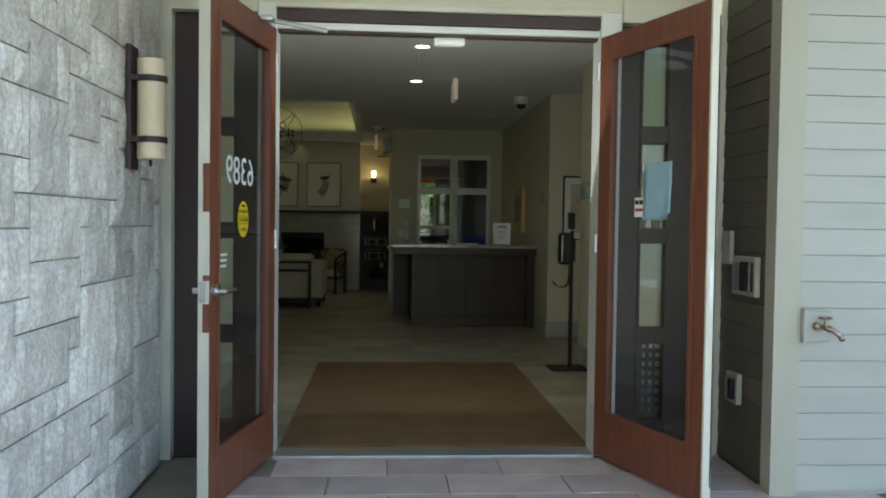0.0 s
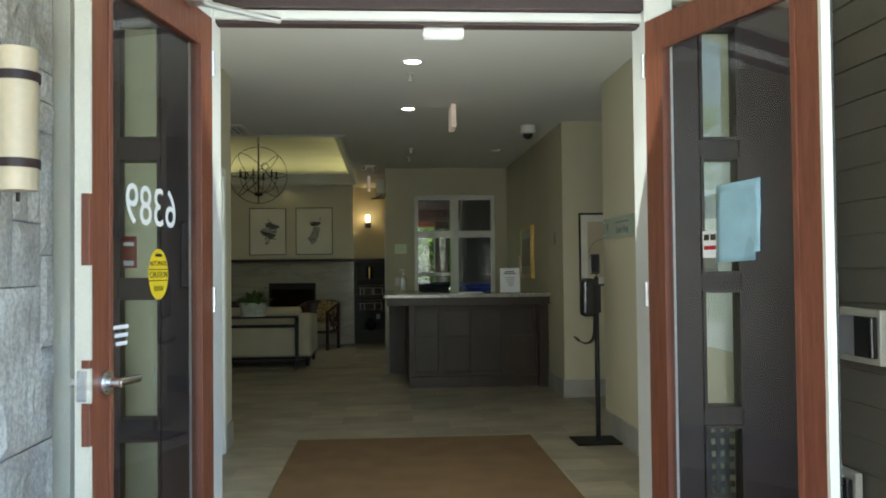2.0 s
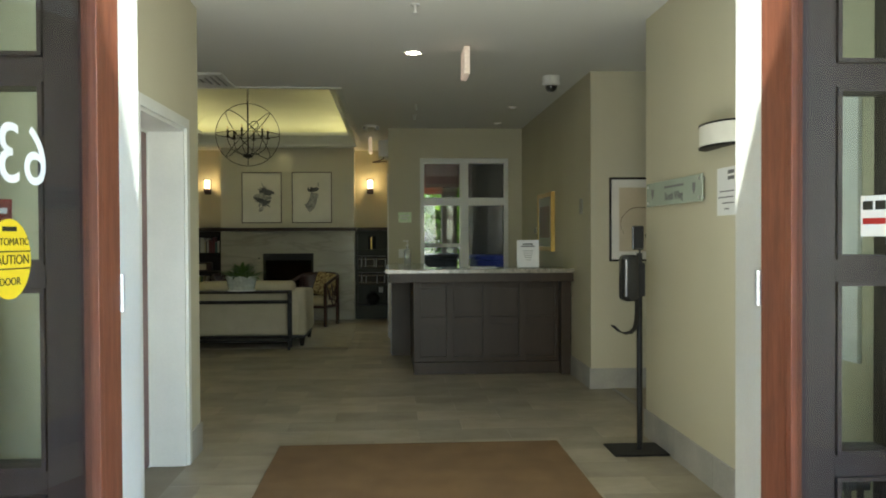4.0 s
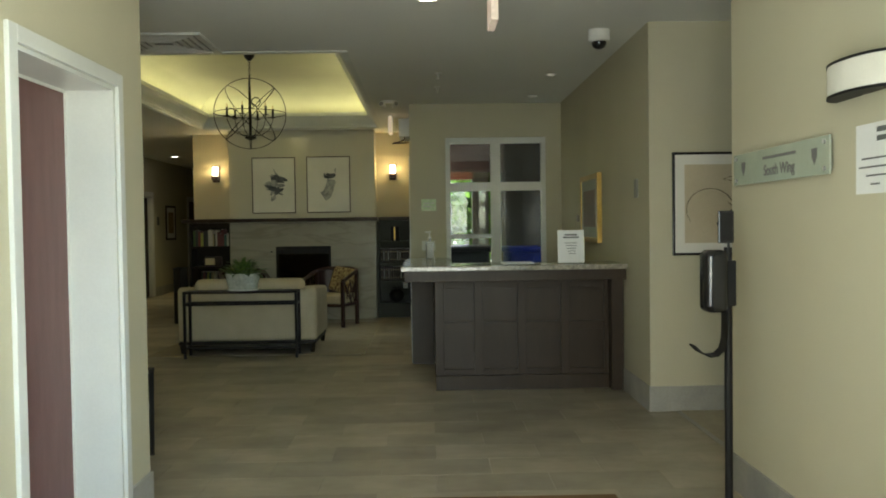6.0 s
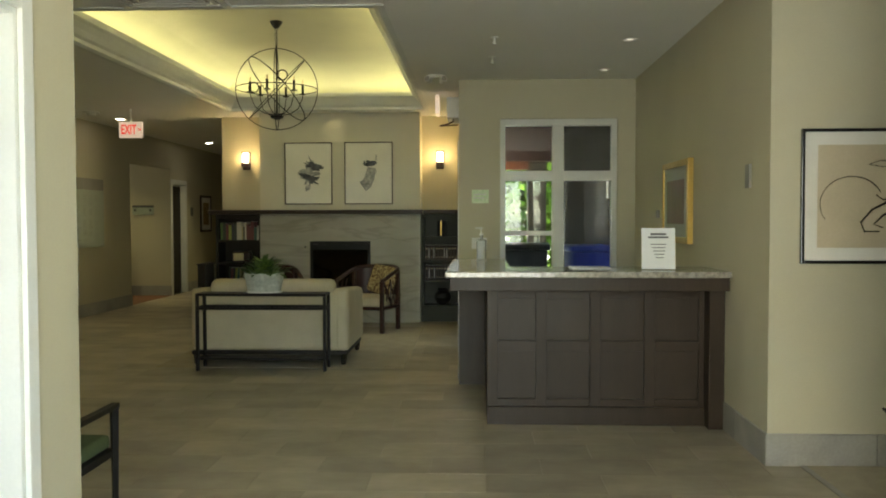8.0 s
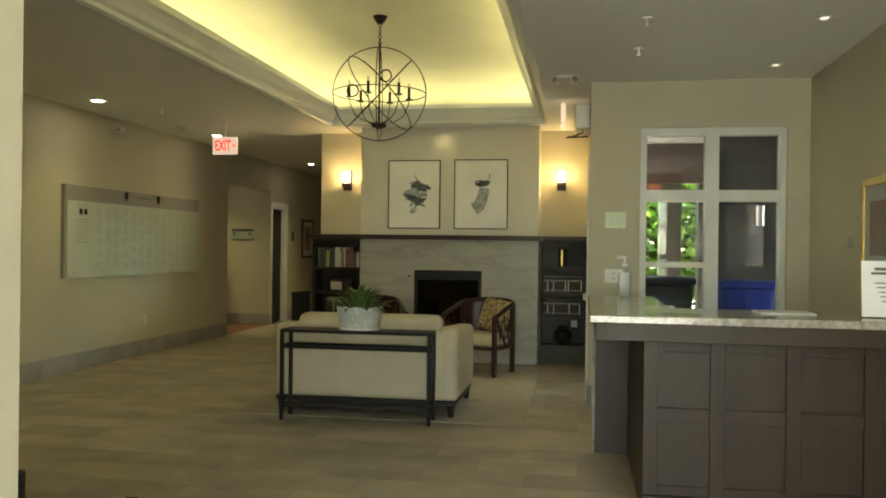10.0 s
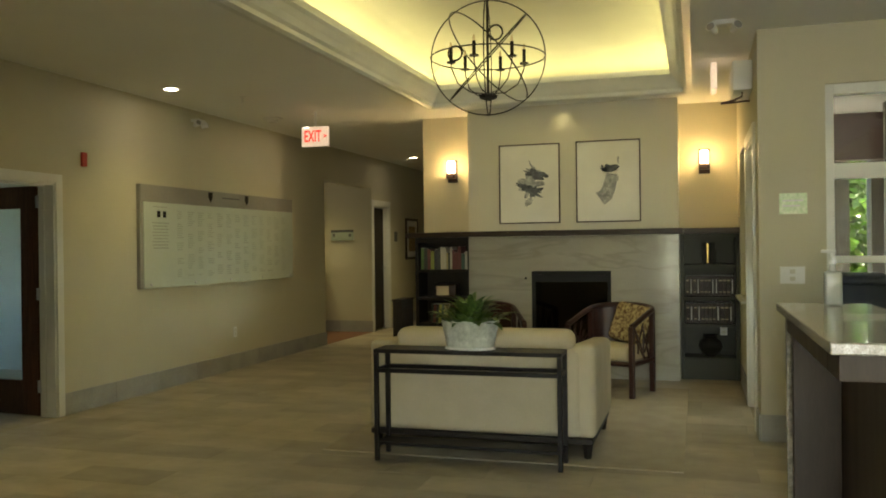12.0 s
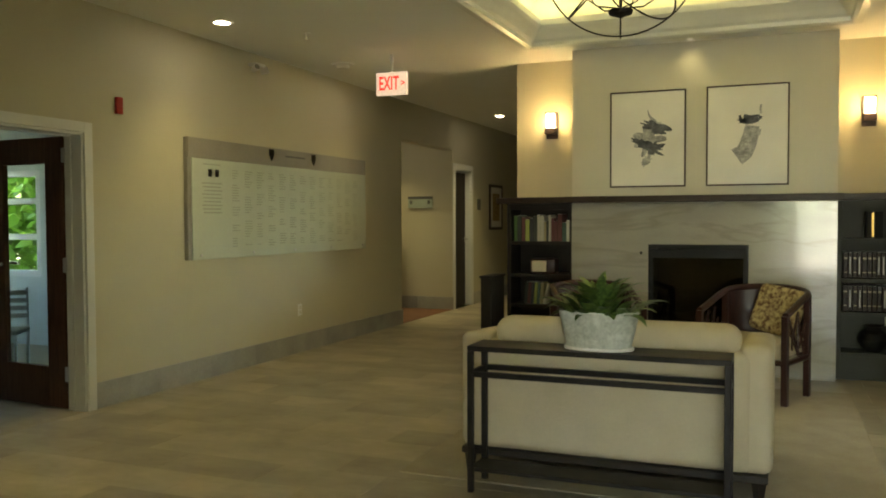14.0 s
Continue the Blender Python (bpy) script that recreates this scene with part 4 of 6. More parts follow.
desk = thing("reception_desk", "dark stained panelled wooden reception desk with granite counter", "desk", at=pose(0, -0.045, 0))
bpart("carcass", DESKWOOD, desk, (0.47, 1.88, 10.0, 10.10, 0.0, 0.995), (0.47, 0.56, 10.10, 11.5, 0.0, 0.995))
bpart("side_panel", DESKWOOD, desk, (0.452, 0.468, 9.985, 11.44, 0.0, 0.995))
bpart("end_post", DESKWOOD, desk, (1.885, 1.985, 9.86, 10.4, 0.0, 0.905), r=0.003)
bpart("return_panel", DESKWOOD, desk, (0.235, 0.45, 11.30, 11.34, 0.0, 0.995), r=0.003)
bpart("apron", DESKWOOD, desk, (0.21, 1.985, 9.76, 9.99, 0.91, 0.995), r=0.003)
bpart("apron", DESKWOOD, desk, (0.21, 0.45, 9.992, 11.298, 0.91, 0.995), r=0.003)
bpart("plinth", DESKWOOD, desk, (0.45, 1.884, 9.955, 9.998, 0.0, 0.12), r=0.003)
px = [0.452 + k * (1.884 - 0.452) / 4 for k in range(5)]
for k in range(5):
    a = px[k] - (0.0 if k == 0 else 0.035)
    b = px[k] + (0.07 if k == 0 else 0.035)
    bpart("stile", DESKWOOD, desk, (a, min(b, 1.884), 9.976, 9.999, 0.121, 0.909), r=0.002)
for k in range(4):
    a, b = px[k] + (0.07 if k == 0 else 0.035), px[k + 1] - 0.035 * (1 if k < 3 else 1)
    for z0, z1 in ((0.121, 0.17), (0.49, 0.56), (0.84, 0.909)):
        bpart("rail", DESKWOOD, desk, (a + 0.0005, b - 0.0005, 9.977, 9.999, z0, z1), r=0.002)
    for z0, z1 in ((0.17, 0.49), (0.56, 0.84)):
        bpart("panel", DESKWOOD, desk, (a + 0.001, b - 0.001, 9.990, 9.9995, z0 + 0.001, z1 - 0.001))
bm = bmesh.new()
l_slab(bm, 0.18, 1.988, 9.72, 10.34, 0.62, 11.52, 0.996, 1.035, 0.006)
bmesh.ops.translate(bm, verts=bm.verts[:], vec=(0, -0.045, 0))
single("countertop", bm, GRANITE, "speckled polished granite countertop on the reception desk", "countertop")
bpart("counter_leg", GRANITE, bpy.data.objects["countertop"], (0.221, 0.52, 11.41, 11.45, 0.0, 0.9955), r=0.003)
bpart("work_surface", DESKWOOD, desk, (0.57, 1.88, 10.11, 10.75, 0.72, 0.76))

st = thing("sign_holder", "upright acrylic holder with white printed sheet on granite", "sign holder", at=pose(1.575, 9.90, 1.036, -8, 0, -6))
bpart("sheet", PAPER, st, (-0.108, 0.108, -0.002, 0.002, 0.004, 0.275))
bpart("holder_foot", GLASS, st, (-0.11, 0.11, -0.005, 0.07, 0.0, 0.003))
bpart("print_line", PRINTGREY, st, (-0.05, 0.05, -0.003, -0.002, 0.228, 0.242), (-0.065, 0.065, -0.003, -0.002, 0.208, 0.220))
for k in range(5):
    bpart("print_line", PRINTGREY, st, (-0.05 + 0.008 * k, 0.05 - 0.004 * k, -0.003, -0.002, 0.165 - 0.022 * k, 0.170 - 0.022 * k))

pb = thing("pump_bottle", "clear plastic hand gel bottle with white pump", "bottle", at=pose(0.42, 11.28, 1.035) @ Matrix.Scale(1.12, 4))
bm = bmesh.new()
box(bm, -0.036, 0.036, -0.024, 0.024, 0.0, 0.15, r=0.012, seg=3)
cyl(bm, 0, 0, 0.148, 0.18, 0.013, 16)
part("bottle", bm, mat("milky_plastic", (0.80, 0.82, 0.76), 0.25, transmission=0.6, fine=60, fine_mix=0.02, bump=0.0), pb, "milky gel bottle", True)
bm = bmesh.new()
cyl(bm, 0, 0, 0.18, 0.195, 0.015, 16)
cyl(bm, 0, 0, 0.195, 0.23, 0.005, 8)
box(bm, -0.045, 0.012, -0.008, 0.008, 0.228, 0.242, 0.004)
part("pump", bm, WHITEPL, pb, smooth=True)
single("paper_pad", boxes((1.02, 1.28, 9.98, 10.20, 1.0355, 1.043)), PAPER, "white paper pad lying on the granite counter", "paper")

# window behind the desk
w1 = tagged(new("window_1"), "white painted four-pane window behind the desk", "", "", "structure")
for row in ((0.622, 0.675, 12.95, 13.06, 0.742, 2.393), (1.755, 1.808, 12.95, 13.06, 0.742, 2.393), (0.675, 1.755, 12.95, 13.06, 2.325, 2.393), (0.675, 1.755, 12.95, 13.06, 0.742, 0.80)):
    bpart("window_frame", TRIM, w1, row, r=0.003)
bpart("mullion", TRIM, w1, (1.155, 1.27, 12.952, 13.058, 0.80, 2.325), r=0.003)
bpart("transom", TRIM, w1, (0.675, 1.155, 12.954, 13.056, 1.765, 1.865), r=0.003)
bpart("transom", TRIM, w1, (1.27, 1.755, 12.954, 13.056, 1.765, 1.865), r=0.003)
bpart("muntin", TRIM, w1, (0.675, 1.155, 12.96, 13.05, 1.205, 1.25), r=0.003)
for row in ((0.675, 1.155, 13.0, 13.005, 0.80, 1.205), (0.675, 1.155, 13.0, 13.005, 1.25, 1.765), (0.675, 1.155, 13.0, 13.005, 1.865, 2.325), (1.27, 1.755, 13.0, 13.005, 0.80, 1.765), (1.27, 1.755, 13.0, 13.005, 1.865, 2.325)):
    bpart("pane", GREYGLASS, w1, row).visible_shadow = False
gs = thing("wall_notice", "small pale green notice on the wall above the desk", "notice", at=pose(0, 0, -0.035))
bpart("card", GREENSIGN, gs, (0.33, 0.505, 12.924, 12.929, 1.57, 1.71))
bpart("print_line", PAPER, gs, (0.35, 0.48, 12.9232, 12.924, 1.655, 1.665), (0.35, 0.46, 12.9232, 12.924, 1.62, 1.63))


def picture(name, label, axis, at, a0, a1, z0, z1, frame_mat, fw, paper, facing, depth=0.03, mat_w=0.0, mat_mat=None, group=""):
    """A framed picture on a wall x = at or y = at; facing is the side it looks to."""
    t = thing(name, label, "picture", group)
    def row(p, q, r, s, d0, d1):
        lo, hi = sorted((at + facing * d0, at + facing * d1))
        return (lo, hi, p, q, r, s) if axis == "x" else (p, q, lo, hi, r, s)
    for rw in ((a0, a0 + fw, z0, z1), (a1 - fw, a1, z0, z1), (a0 + fw, a1 - fw, z1 - fw, z1), (a0 + fw, a1 - fw, z0, z0 + fw)):
        bpart("frame", frame_mat, t, row(*rw, 0.002, depth), r=0.004)
    bpart("sheet", paper, t, row(a0 + fw, a1 - fw, z0 + fw, z1 - fw, 0.004, depth - 0.010))
    if mat_w:
        i = fw + mat_w
        bpart("inner_sheet", mat_mat, t, row(a0 + i, a1 - i, z0 + i, z1 - i, depth - 0.010, depth - 0.008))
    return t


def ink_blot(bm, cx, cz, y, rx, rz, seed, spikes=26, rough=0.35, tilt=0.0):
    """A ragged flat blot of ink."""
    vs = []
    for k in range(spikes * 3):
        a = k * math.tau / (spikes * 3)
        s = 1 + rough * noise.noise((math.cos(a) * 2.2 + seed, math.sin(a) * 2.2, seed)) * 1.6 + 0.12 * noise.noise((k * 0.9, seed, 3))
        x, z = rx * s * math.cos(a), rz * s * math.sin(a)
        vs.append(bm.verts.new((cx + x * math.cos(tilt) - z * math.sin(tilt), y, cz + x * math.sin(tilt) + z * math.cos(tilt))))
    bm.faces.new(vs)


def brush(bm, pts, y, w0, w1):
    """A flat brush stroke along points (x, z), its width going from w0 to w1."""
    rows = []
    for i, (x, z) in enumerate(pts):
        a, b = pts[max(0, i - 1)], pts[min(len(pts) - 1, i + 1)]
        d = Vector((b[0] - a[0], b[1] - a[1])).normalized()
        w = w0 + (w1 - w0) * i / (len(pts) - 1)
        rows.append((bm.verts.new((x - d.y * w, y, z + d.x * w)), bm.verts.new((x + d.y * w, y, z - d.x * w))))
    for p, q in zip(rows, rows[1:]):
        bm.faces.new((p[0], p[1], q[1], q[0]))


YA = 15.42
a1 = picture("framed_ink_painting", "square framed abstract ink painting of dark brushed shapes", "y", YA, -2.17, -1.535, 1.575, 2.395, DARKBRONZE, 0.012, ARTPAPER, -1, group="ink paintings over the mantel")
a2 = picture("framed_ink_painting", "square framed ink painting of a pale brushed form", "y", YA, -1.37, -0.73, 1.575, 2.40, DARKBRONZE, 0.012, ARTPAPER, -1, group="ink paintings over the mantel")
yi = YA - 0.021
bm = bmesh.new()
ink_blot(bm, -1.80, 2.09, yi, 0.12, 0.045, 1.3, rough=0.5, tilt=-0.35)
ink_blot(bm, -1.87, 1.93, yi, 0.13, 0.035, 4.1, rough=0.5, tilt=-0.5)
ink_blot(bm, -1.80, 1.92, yi - 0.0006, 0.075, 0.05, 6.6, rough=0.5, tilt=0.2)
part("ink_shape", bm, INK, a1)
bm = bmesh.new()
ink_blot(bm, -1.84, 1.99, yi + 0.0004, 0.10, 0.13, 2.2, rough=0.6, tilt=-0.5)
ink_blot(bm, -1.86, 1.80, yi + 0.0004, 0.03, 0.055, 3.0, rough=0.5, tilt=-0.6)
brush(bm, [(-1.85, 2.23), (-1.84, 2.19), (-1.82, 2.16), (-1.79, 2.13)], yi, 0.003, 0.016)
part("ink_wash", bm, INKPALE, a1)
bm = bmesh.new()
ink_blot(bm, -1.03, 2.11, yi, 0.085, 0.04, 5.2, rough=0.35, tilt=0.08)
brush(bm, [(-1.11, 2.15), (-1.10, 2.11), (-1.05, 2.10)], yi, 0.01, 0.02)
part("ink_shape", bm, INK, a2)
bm = bmesh.new()
brush(bm, [(-1.01, 2.06), (-1.02, 2.0), (-1.04, 1.92), (-1.07, 1.85), (-1.13, 1.81)], yi + 0.0004, 0.055, 0.075)
brush(bm, [(-0.945, 2.16), (-0.95, 2.19), (-0.945, 2.23)], yi, 0.008, 0.008)
brush(bm, [(-0.97, 2.12), (-0.955, 2.15)], yi, 0.003, 0.003)
brush(bm, [(-0.95, 2.03), (-0.955, 1.98)], yi, 0.008, 0.004)
part("ink_wash", bm, INKPALE, a2)

aR = picture("framed_line_drawing", "black framed line drawing on tan paper with white mat", "y", 9.03, 2.15, 2.99, 1.122, 1.858, BLACKPLASTIC, 0.018, ARTPAPER, -1, mat_w=0.07, mat_mat=TANPAPER)
bm = bmesh.new()
ya = 9.03 - 0.0235
arc = [(2.35 + 0.17 * math.cos(radians(a)) + 0.06, 1.48 + 0.15 * math.sin(radians(a))) for a in range(215, 20, -10)]
brush(bm, arc, ya, 0.0011, 0.0030)
brush(bm, [(2.54, 1.53), (2.58, 1.50), (2.64, 1.53), (2.72, 1.55)], ya, 0.0022, 0.0060)
brush(bm, [(2.62, 1.50), (2.52, 1.45), (2.46, 1.38), (2.48, 1.33), (2.56, 1.33)], ya, 0.0066, 0.0030)
brush(bm, [(2.66, 1.45), (2.58, 1.42), (2.53, 1.37), (2.58, 1.35)], ya, 0.0077, 0.0020)
brush(bm, [(2.50, 1.695), (2.56, 1.715), (2.64, 1.712)], ya, 0.0011, 0.0030)
brush(bm, [(2.50, 1.695), (2.57, 1.682), (2.64, 1.69)], ya, 0.0011, 0.0030)
bmesh.ops.translate(bm, verts=bm.verts[:], vec=(0.01, 0, -0.032))
part("ink_line", bm, BLACKPLASTIC, aR)

gp = picture("gold_framed_painting", "gilt framed reddish brown painting with wide mat", "x", 1.99, 10.64, 11.50, 1.18, 1.825, GOLD, 0.05, BOARDBAND, -1, depth=0.045, mat_w=0.10, mat_mat=MAROON)
tp = thing("wall_panel", "small grey control plate on the wall", "control panel")
bpart("plate", BOARDBAND, tp, (1.975, 1.99, 9.34, 9.42, 1.55, 1.69), r=0.003)
tq = thing("thermostat", "small dark thermostat on the wall", "thermostat")
bpart("case", BOARDBAND, tq, (1.97, 1.99, 11.78, 11.85, 1.38, 1.45), r=0.005)


# ---- fireplace wall ----
structure("chimney_breast", boxes((-2.51, -0.37, 15.42, 15.85, 1.50, H), (-2.51, -1.84, 15.43, 15.85, 0, 1.5), (-1.03, -0.37, 15.43, 15.85, 0, 1.5), (-1.84, -1.03, 15.43, 15.85, 1.085, 1.5), (-1.84, -1.03, 15.43, 15.85, 0, 0.28), (-1.84, -1.03, 15.8, 15.85, 0.28, 1.085)), BREASTPAINT, "pale greige painted chimney breast")
fp = thing("fireplace", "veined pale marble fireplace surround with black gas firebox", "fireplace")
for row in ((-2.51, -1.84, 15.405, 15.429, 0, 1.44), (-1.03, -0.37, 15.405, 15.429, 0, 1.44), (-1.84, -1.03, 15.405, 15.429, 1.085, 1.44), (-1.84, -1.03, 15.405, 15.429, 0, 0.28)):
    bpart("marble_slab", MARBLE, fp, row)
bpart("firebox", FIREBLACK, fp, (-1.838, -1.80, 15.41, 15.79, 0.29, 1.08), (-1.07, -1.032, 15.41, 15.79, 0.29, 1.08), (-1.80, -1.07, 15.76, 15.79, 0.29, 1.08), (-1.80, -1.07, 15.41, 15.76, 0.282, 0.30), (-1.80, -1.07, 15.41, 15.76, 1.06, 1.08))
for row in ((-1.838, -1.815, 15.398, 15.41, 0.282, 1.083), (-1.055, -1.032, 15.398, 15.41, 0.282, 1.083), (-1.815, -1.055, 15.398, 15.41, 1.05, 1.083), (-1.815, -1.055, 15.398, 15.41, 0.282, 0.31)):
    bpart("trim_bar", BLACKMETAL, fp, row, r=0.002)
bpart("louvre", BLACKMETAL, fp, (-1.80, -1.07, 15.415, 15.43, 0.97, 1.04))
bpart("fire_glass", FIREGLASS, fp, (-1.80, -1.07, 15.425, 15.43, 0.31, 0.97))
for k, (x, z, a) in enumerate(((-1.6, 0.36, 8), (-1.3, 0.36, -10), (-1.45, 0.43, 4), (-1.4, 0.50, -22))):
    bm = bmesh.new()
    cyl(bm, 0, 0, -0.22, 0.22, 0.04, 12, m=pose(x, 15.6 + 0.02 * k, z, 0, 90 + a))
    part("ceramic_log", bm, BARK, fp, smooth=True)
sn = thing("gas_switch", "small dark round gas valve on marble", "valve")
bm = bmesh.new()
cyl(bm, 0, 0, 0, 0.012, 0.012, 14, m=pose(-1.90, 15.405, 1.01, 90))
part("knob", bm, BLACKMETAL, sn, smooth=True)

mt = thing("mantel_shelf", "long dark stained wooden mantel shelf", "mantel")
bpart("shelf_board", MANTELWOOD, mt, (-2.56, -0.33, 15.31, 15.418, 1.445, 1.50), r=0.004)
bpart("shelf_board", MANTELWOOD, mt, (-3.22, -2.562, 15.42, 15.85, 1.445, 1.50), r=0.004)
bpart("shelf_board", MANTELWOOD, mt, (-0.328, 0.198, 15.46, 15.85, 1.445, 1.50), r=0.004)


def book(parent_label, x, y, z, w, h, d, material, lean=0.0):
    t = thing("book", parent_label, "book", "books on the fireplace shelves", at=pose(x, y, z, 0, lean))
    bpart("cover", material, t, (0, w, 0, d, 0, h), r=0.0015)
    bpart("page_block", PAPER, t, (0.002, w - 0.002, 0.004, d - 0.001, h, h + 0.0015))
    return t


BOOKCOLS = [mat("book_cloth", c, 0.6, fine=80, fine_mix=0.12, bump=0.02) for c in
            ((0.05, 0.06, 0.05), (0.36, 0.40, 0.10), (0.55, 0.53, 0.44), (0.16, 0.05, 0.05), (0.06, 0.12, 0.10), (0.10, 0.20, 0.06), (0.04, 0.04, 0.05), (0.42, 0.36, 0.20))]
LEATHER = mat("leather_binding", (0.032, 0.020, 0.014), 0.45, fine=60, fine_mix=0.2, bump=0.04, spec=0.3)
BOOKWORDS = ("green", "olive yellow", "cream", "maroon", "dark teal", "leaf green", "charcoal", "tan")


def bookcase(name, label, x0, x1, y0, paint, shelves):
    t = thing(name, label, "bookcase")
    bpart("back", paint, t, (x0 + 0.02, x1 - 0.02, 15.82, 15.845, 0.0, 1.443))
    for row in ((x0, x0 + 0.035, y0, 15.845, 0, 1.443), (x1 - 0.035, x1, y0, 15.845, 0, 1.443)):
        bpart("side", paint, t, row, r=0.002)
    bpart("plinth", paint, t, (x0 + 0.036, x1 - 0.036, y0 + 0.01, 15.815, 0, 0.20))
    for z in shelves:
        bpart("shelf", paint, t, (x0 + 0.036, x1 - 0.036, y0 + 0.005, 15.815, z - 0.03, z), r=0.002)
    bpart("top_rail", paint, t, (x0 + 0.036, x1 - 0.036, y0, y0 + 0.03, 1.39, 1.443))
    return t


bookcase("bookcase", "built-in dark wooden bookcase holding mixed books", -3.14, -2.515, 15.50, DARKSHELF, (0.22, 0.52, 0.80, 1.10))
bookcase("bookcase", "built-in dark grey-green bookcase with bound volumes", -0.365, 0.195, 15.52, SHELFPAINT, (0.22, 0.55, 0.82, 1.14))
rb = random.Random(5)
x = -3.09
while x < -2.58:
    w = rb.uniform(0.018, 0.04)
    k = rb.randrange(8)
    book(BOOKWORDS[k] + " cloth-bound book standing on the dark shelf", x, 15.55, 1.10, w, rb.uniform(0.17, 0.25), 0.2, BOOKCOLS[k])
    x += w + 0.002
for z in (0.55, 0.82):
    x = -0.31
    while x < 0.12:
        w = rb.uniform(0.026, 0.036)
        b = book("leather-bound dark brown volume with pale spine bands on shelf", x, 15.60, z, w, 0.205 + rb.uniform(-0.004, 0.004), 0.18, LEATHER)
        # white upright strip paints the glint on some spines
        if rb.random() < 0.4:
            bpart("spine_label", PAPER, b, (w * 0.3, w * 0.62, -0.001, 0.0, 0.03, 0.17))
        else:
            bpart("spine_band", TANPAPER, b, (0.003, w - 0.003, -0.001, 0.0, 0.15, 0.165))
            bpart("spine_band", TANPAPER, b, (0.003, w - 0.003, -0.001, 0.0, 0.04, 0.048))
        x += w + 0.006
x = -3.0
for k in range(7):
    book(BOOKWORDS[k % 8] + " book leaning on the lower dark shelf", x + 0.03 * k, 15.58, 0.52, 0.024, 0.2, 0.17, BOOKCOLS[(k * 3) % 8], lean=4 if k < 6 else 12)
for k in range(2):
    v = thing("tall_tin", "dark glossy tall tin with gilt stripe on shelf", "tin", at=pose(-0.12 + 0.065 * k, 15.66, 1.14))
    bpart("tin_body", FIREBLACK, v, (-0.03, 0.03, -0.03, 0.03, 0, 0.215), r=0.006)
    if k == 0:
        bpart("stripe", GOLD, v, (0.012, 0.028, -0.0315, -0.03, 0.01, 0.205))
radio = thing("table_radio", "small brown wooden table radio on the dark shelf", "radio", at=pose(-2.82, 15.62, 0.80))
bpart("case", CHAIRWOOD, radio, (-0.12, 0.12, -0.06, 0.1, 0.0, 0.14), r=0.02, smooth=True)
bpart("speaker_cloth", TANPAPER, radio, (-0.10, 0.04, -0.064, -0.06, 0.02, 0.12))
vase = thing("round_vase", "dark glazed round vase with short neck on shelf", "vase", at=pose(-0.08, 15.65, 0.22))
bm = bmesh.new()
lathe(bm, [(0.05, 0), (0.06, 0.01), (0.10, 0.06), (0.115, 0.10), (0.10, 0.15), (0.06, 0.18), (0.055, 0.20), (0.075, 0.215), (0.06, 0.213), (0.045, 0.19)], 28)
part("vase_body", bm, FIREBLACK, vase, smooth=True)
outlet(0.05, 15.82, 0.47, 0, -1)


def lit_sconce(x):
    t = thing("wall_sconce", "lit frosted glass wall sconce in a dark bronze frame", "wall lamp", "sconces beside the chimney breast", pose(x, 15.85, 2.19))
    bpart("back_plate", DARKBRONZE, t, (-0.055, 0.055, -0.018, 0, -0.13, 0.12), r=0.004)
    bm = bmesh.new()
    cyl(bm, 0, -0.075, -0.03, 0.10, 0.040, 24)
    part("glass_shade", bm, SCONCEGLOW, t, "glowing warm frosted glass", True)
    bpart("cup", DARKBRONZE, t, (-0.05, 0.05, -0.12, -0.02, -0.09, -0.032), r=0.006)
    for xx in (-0.052, 0.044):
        bpart("frame_bar", DARKBRONZE, t, (xx, xx + 0.008, -0.082, -0.068, -0.032, 0.11))
    bpart("frame_bar", DARKBRONZE, t, (-0.052, 0.052, -0.082, -0.068, 0.11, 0.118))
    lamp("sconce_lamp", "POINT", SCONCE_POWER, (1.0, 0.70, 0.32), pose(x, 15.85 - 0.15, 2.24), radius=0.04)


SCONCE_POWER = 0.20
lit_sconce(-2.80)
lit_sconce(-0.12)

# glazed door and window on the breezeway side
casing("door_frame_breezeway", "white painted casing of the breezeway door", "x", 0.2, 13.28, 14.18, 2.12, 0.4)
bd = tagged(new("door_4"), "white glazed exterior door with tall pane", "door", "", "structure")
for row in ((0.33, 0.37, 13.30, 13.42, 0.01, 2.10), (0.33, 0.37, 14.04, 14.16, 0.01, 2.10), (0.33, 0.37, 13.42, 14.04, 1.97, 2.10), (0.33, 0.37, 13.42, 14.04, 0.01, 0.27)):
    bpart("leaf_frame", TRIM, bd, row, r=0.003)
bpart("pane", GLASS, bd, (0.347, 0.353, 13.42, 14.04, 0.27, 1.97)).visible_shadow = False
w4 = tagged(new("window_4"), "white framed side window with painted sill", "", "", "structure")
for row in ((0.30, 0.36, 14.45, 14.52, 0.85, 2.2), (0.30, 0.36, 15.33, 15.4, 0.85, 2.2), (0.30, 0.36, 14.52, 15.33, 2.13, 2.2), (0.30, 0.36, 14.52, 15.33, 0.85, 0.92)):
    bpart("window_frame", TRIM, w4, row, r=0.003)
bpart("pane", GLASS, w4, (0.327, 0.333, 14.52, 15.33, 0.92, 2.13)).visible_shadow = False
bpart("window_sill", TRIM, w4, (0.15, 0.30, 14.40, 15.45, 0.825, 0.849), r=0.004)
op = thing("door_operator", "white automatic door operator box with dark arm", "door operator")
bpart("housing", WHITEPL, op, (0.06, 0.198, 13.35, 13.95, 2.46, 2.68), r=0.012, smooth=True)
bm = bmesh.new()
tube(bm, [(0.13, 13.45, 2.46), (0.13, 13.45, 2.43), (0.06, 13.44, 2.40), (-0.02, 13.42, 2.38)], 0.009, 8)
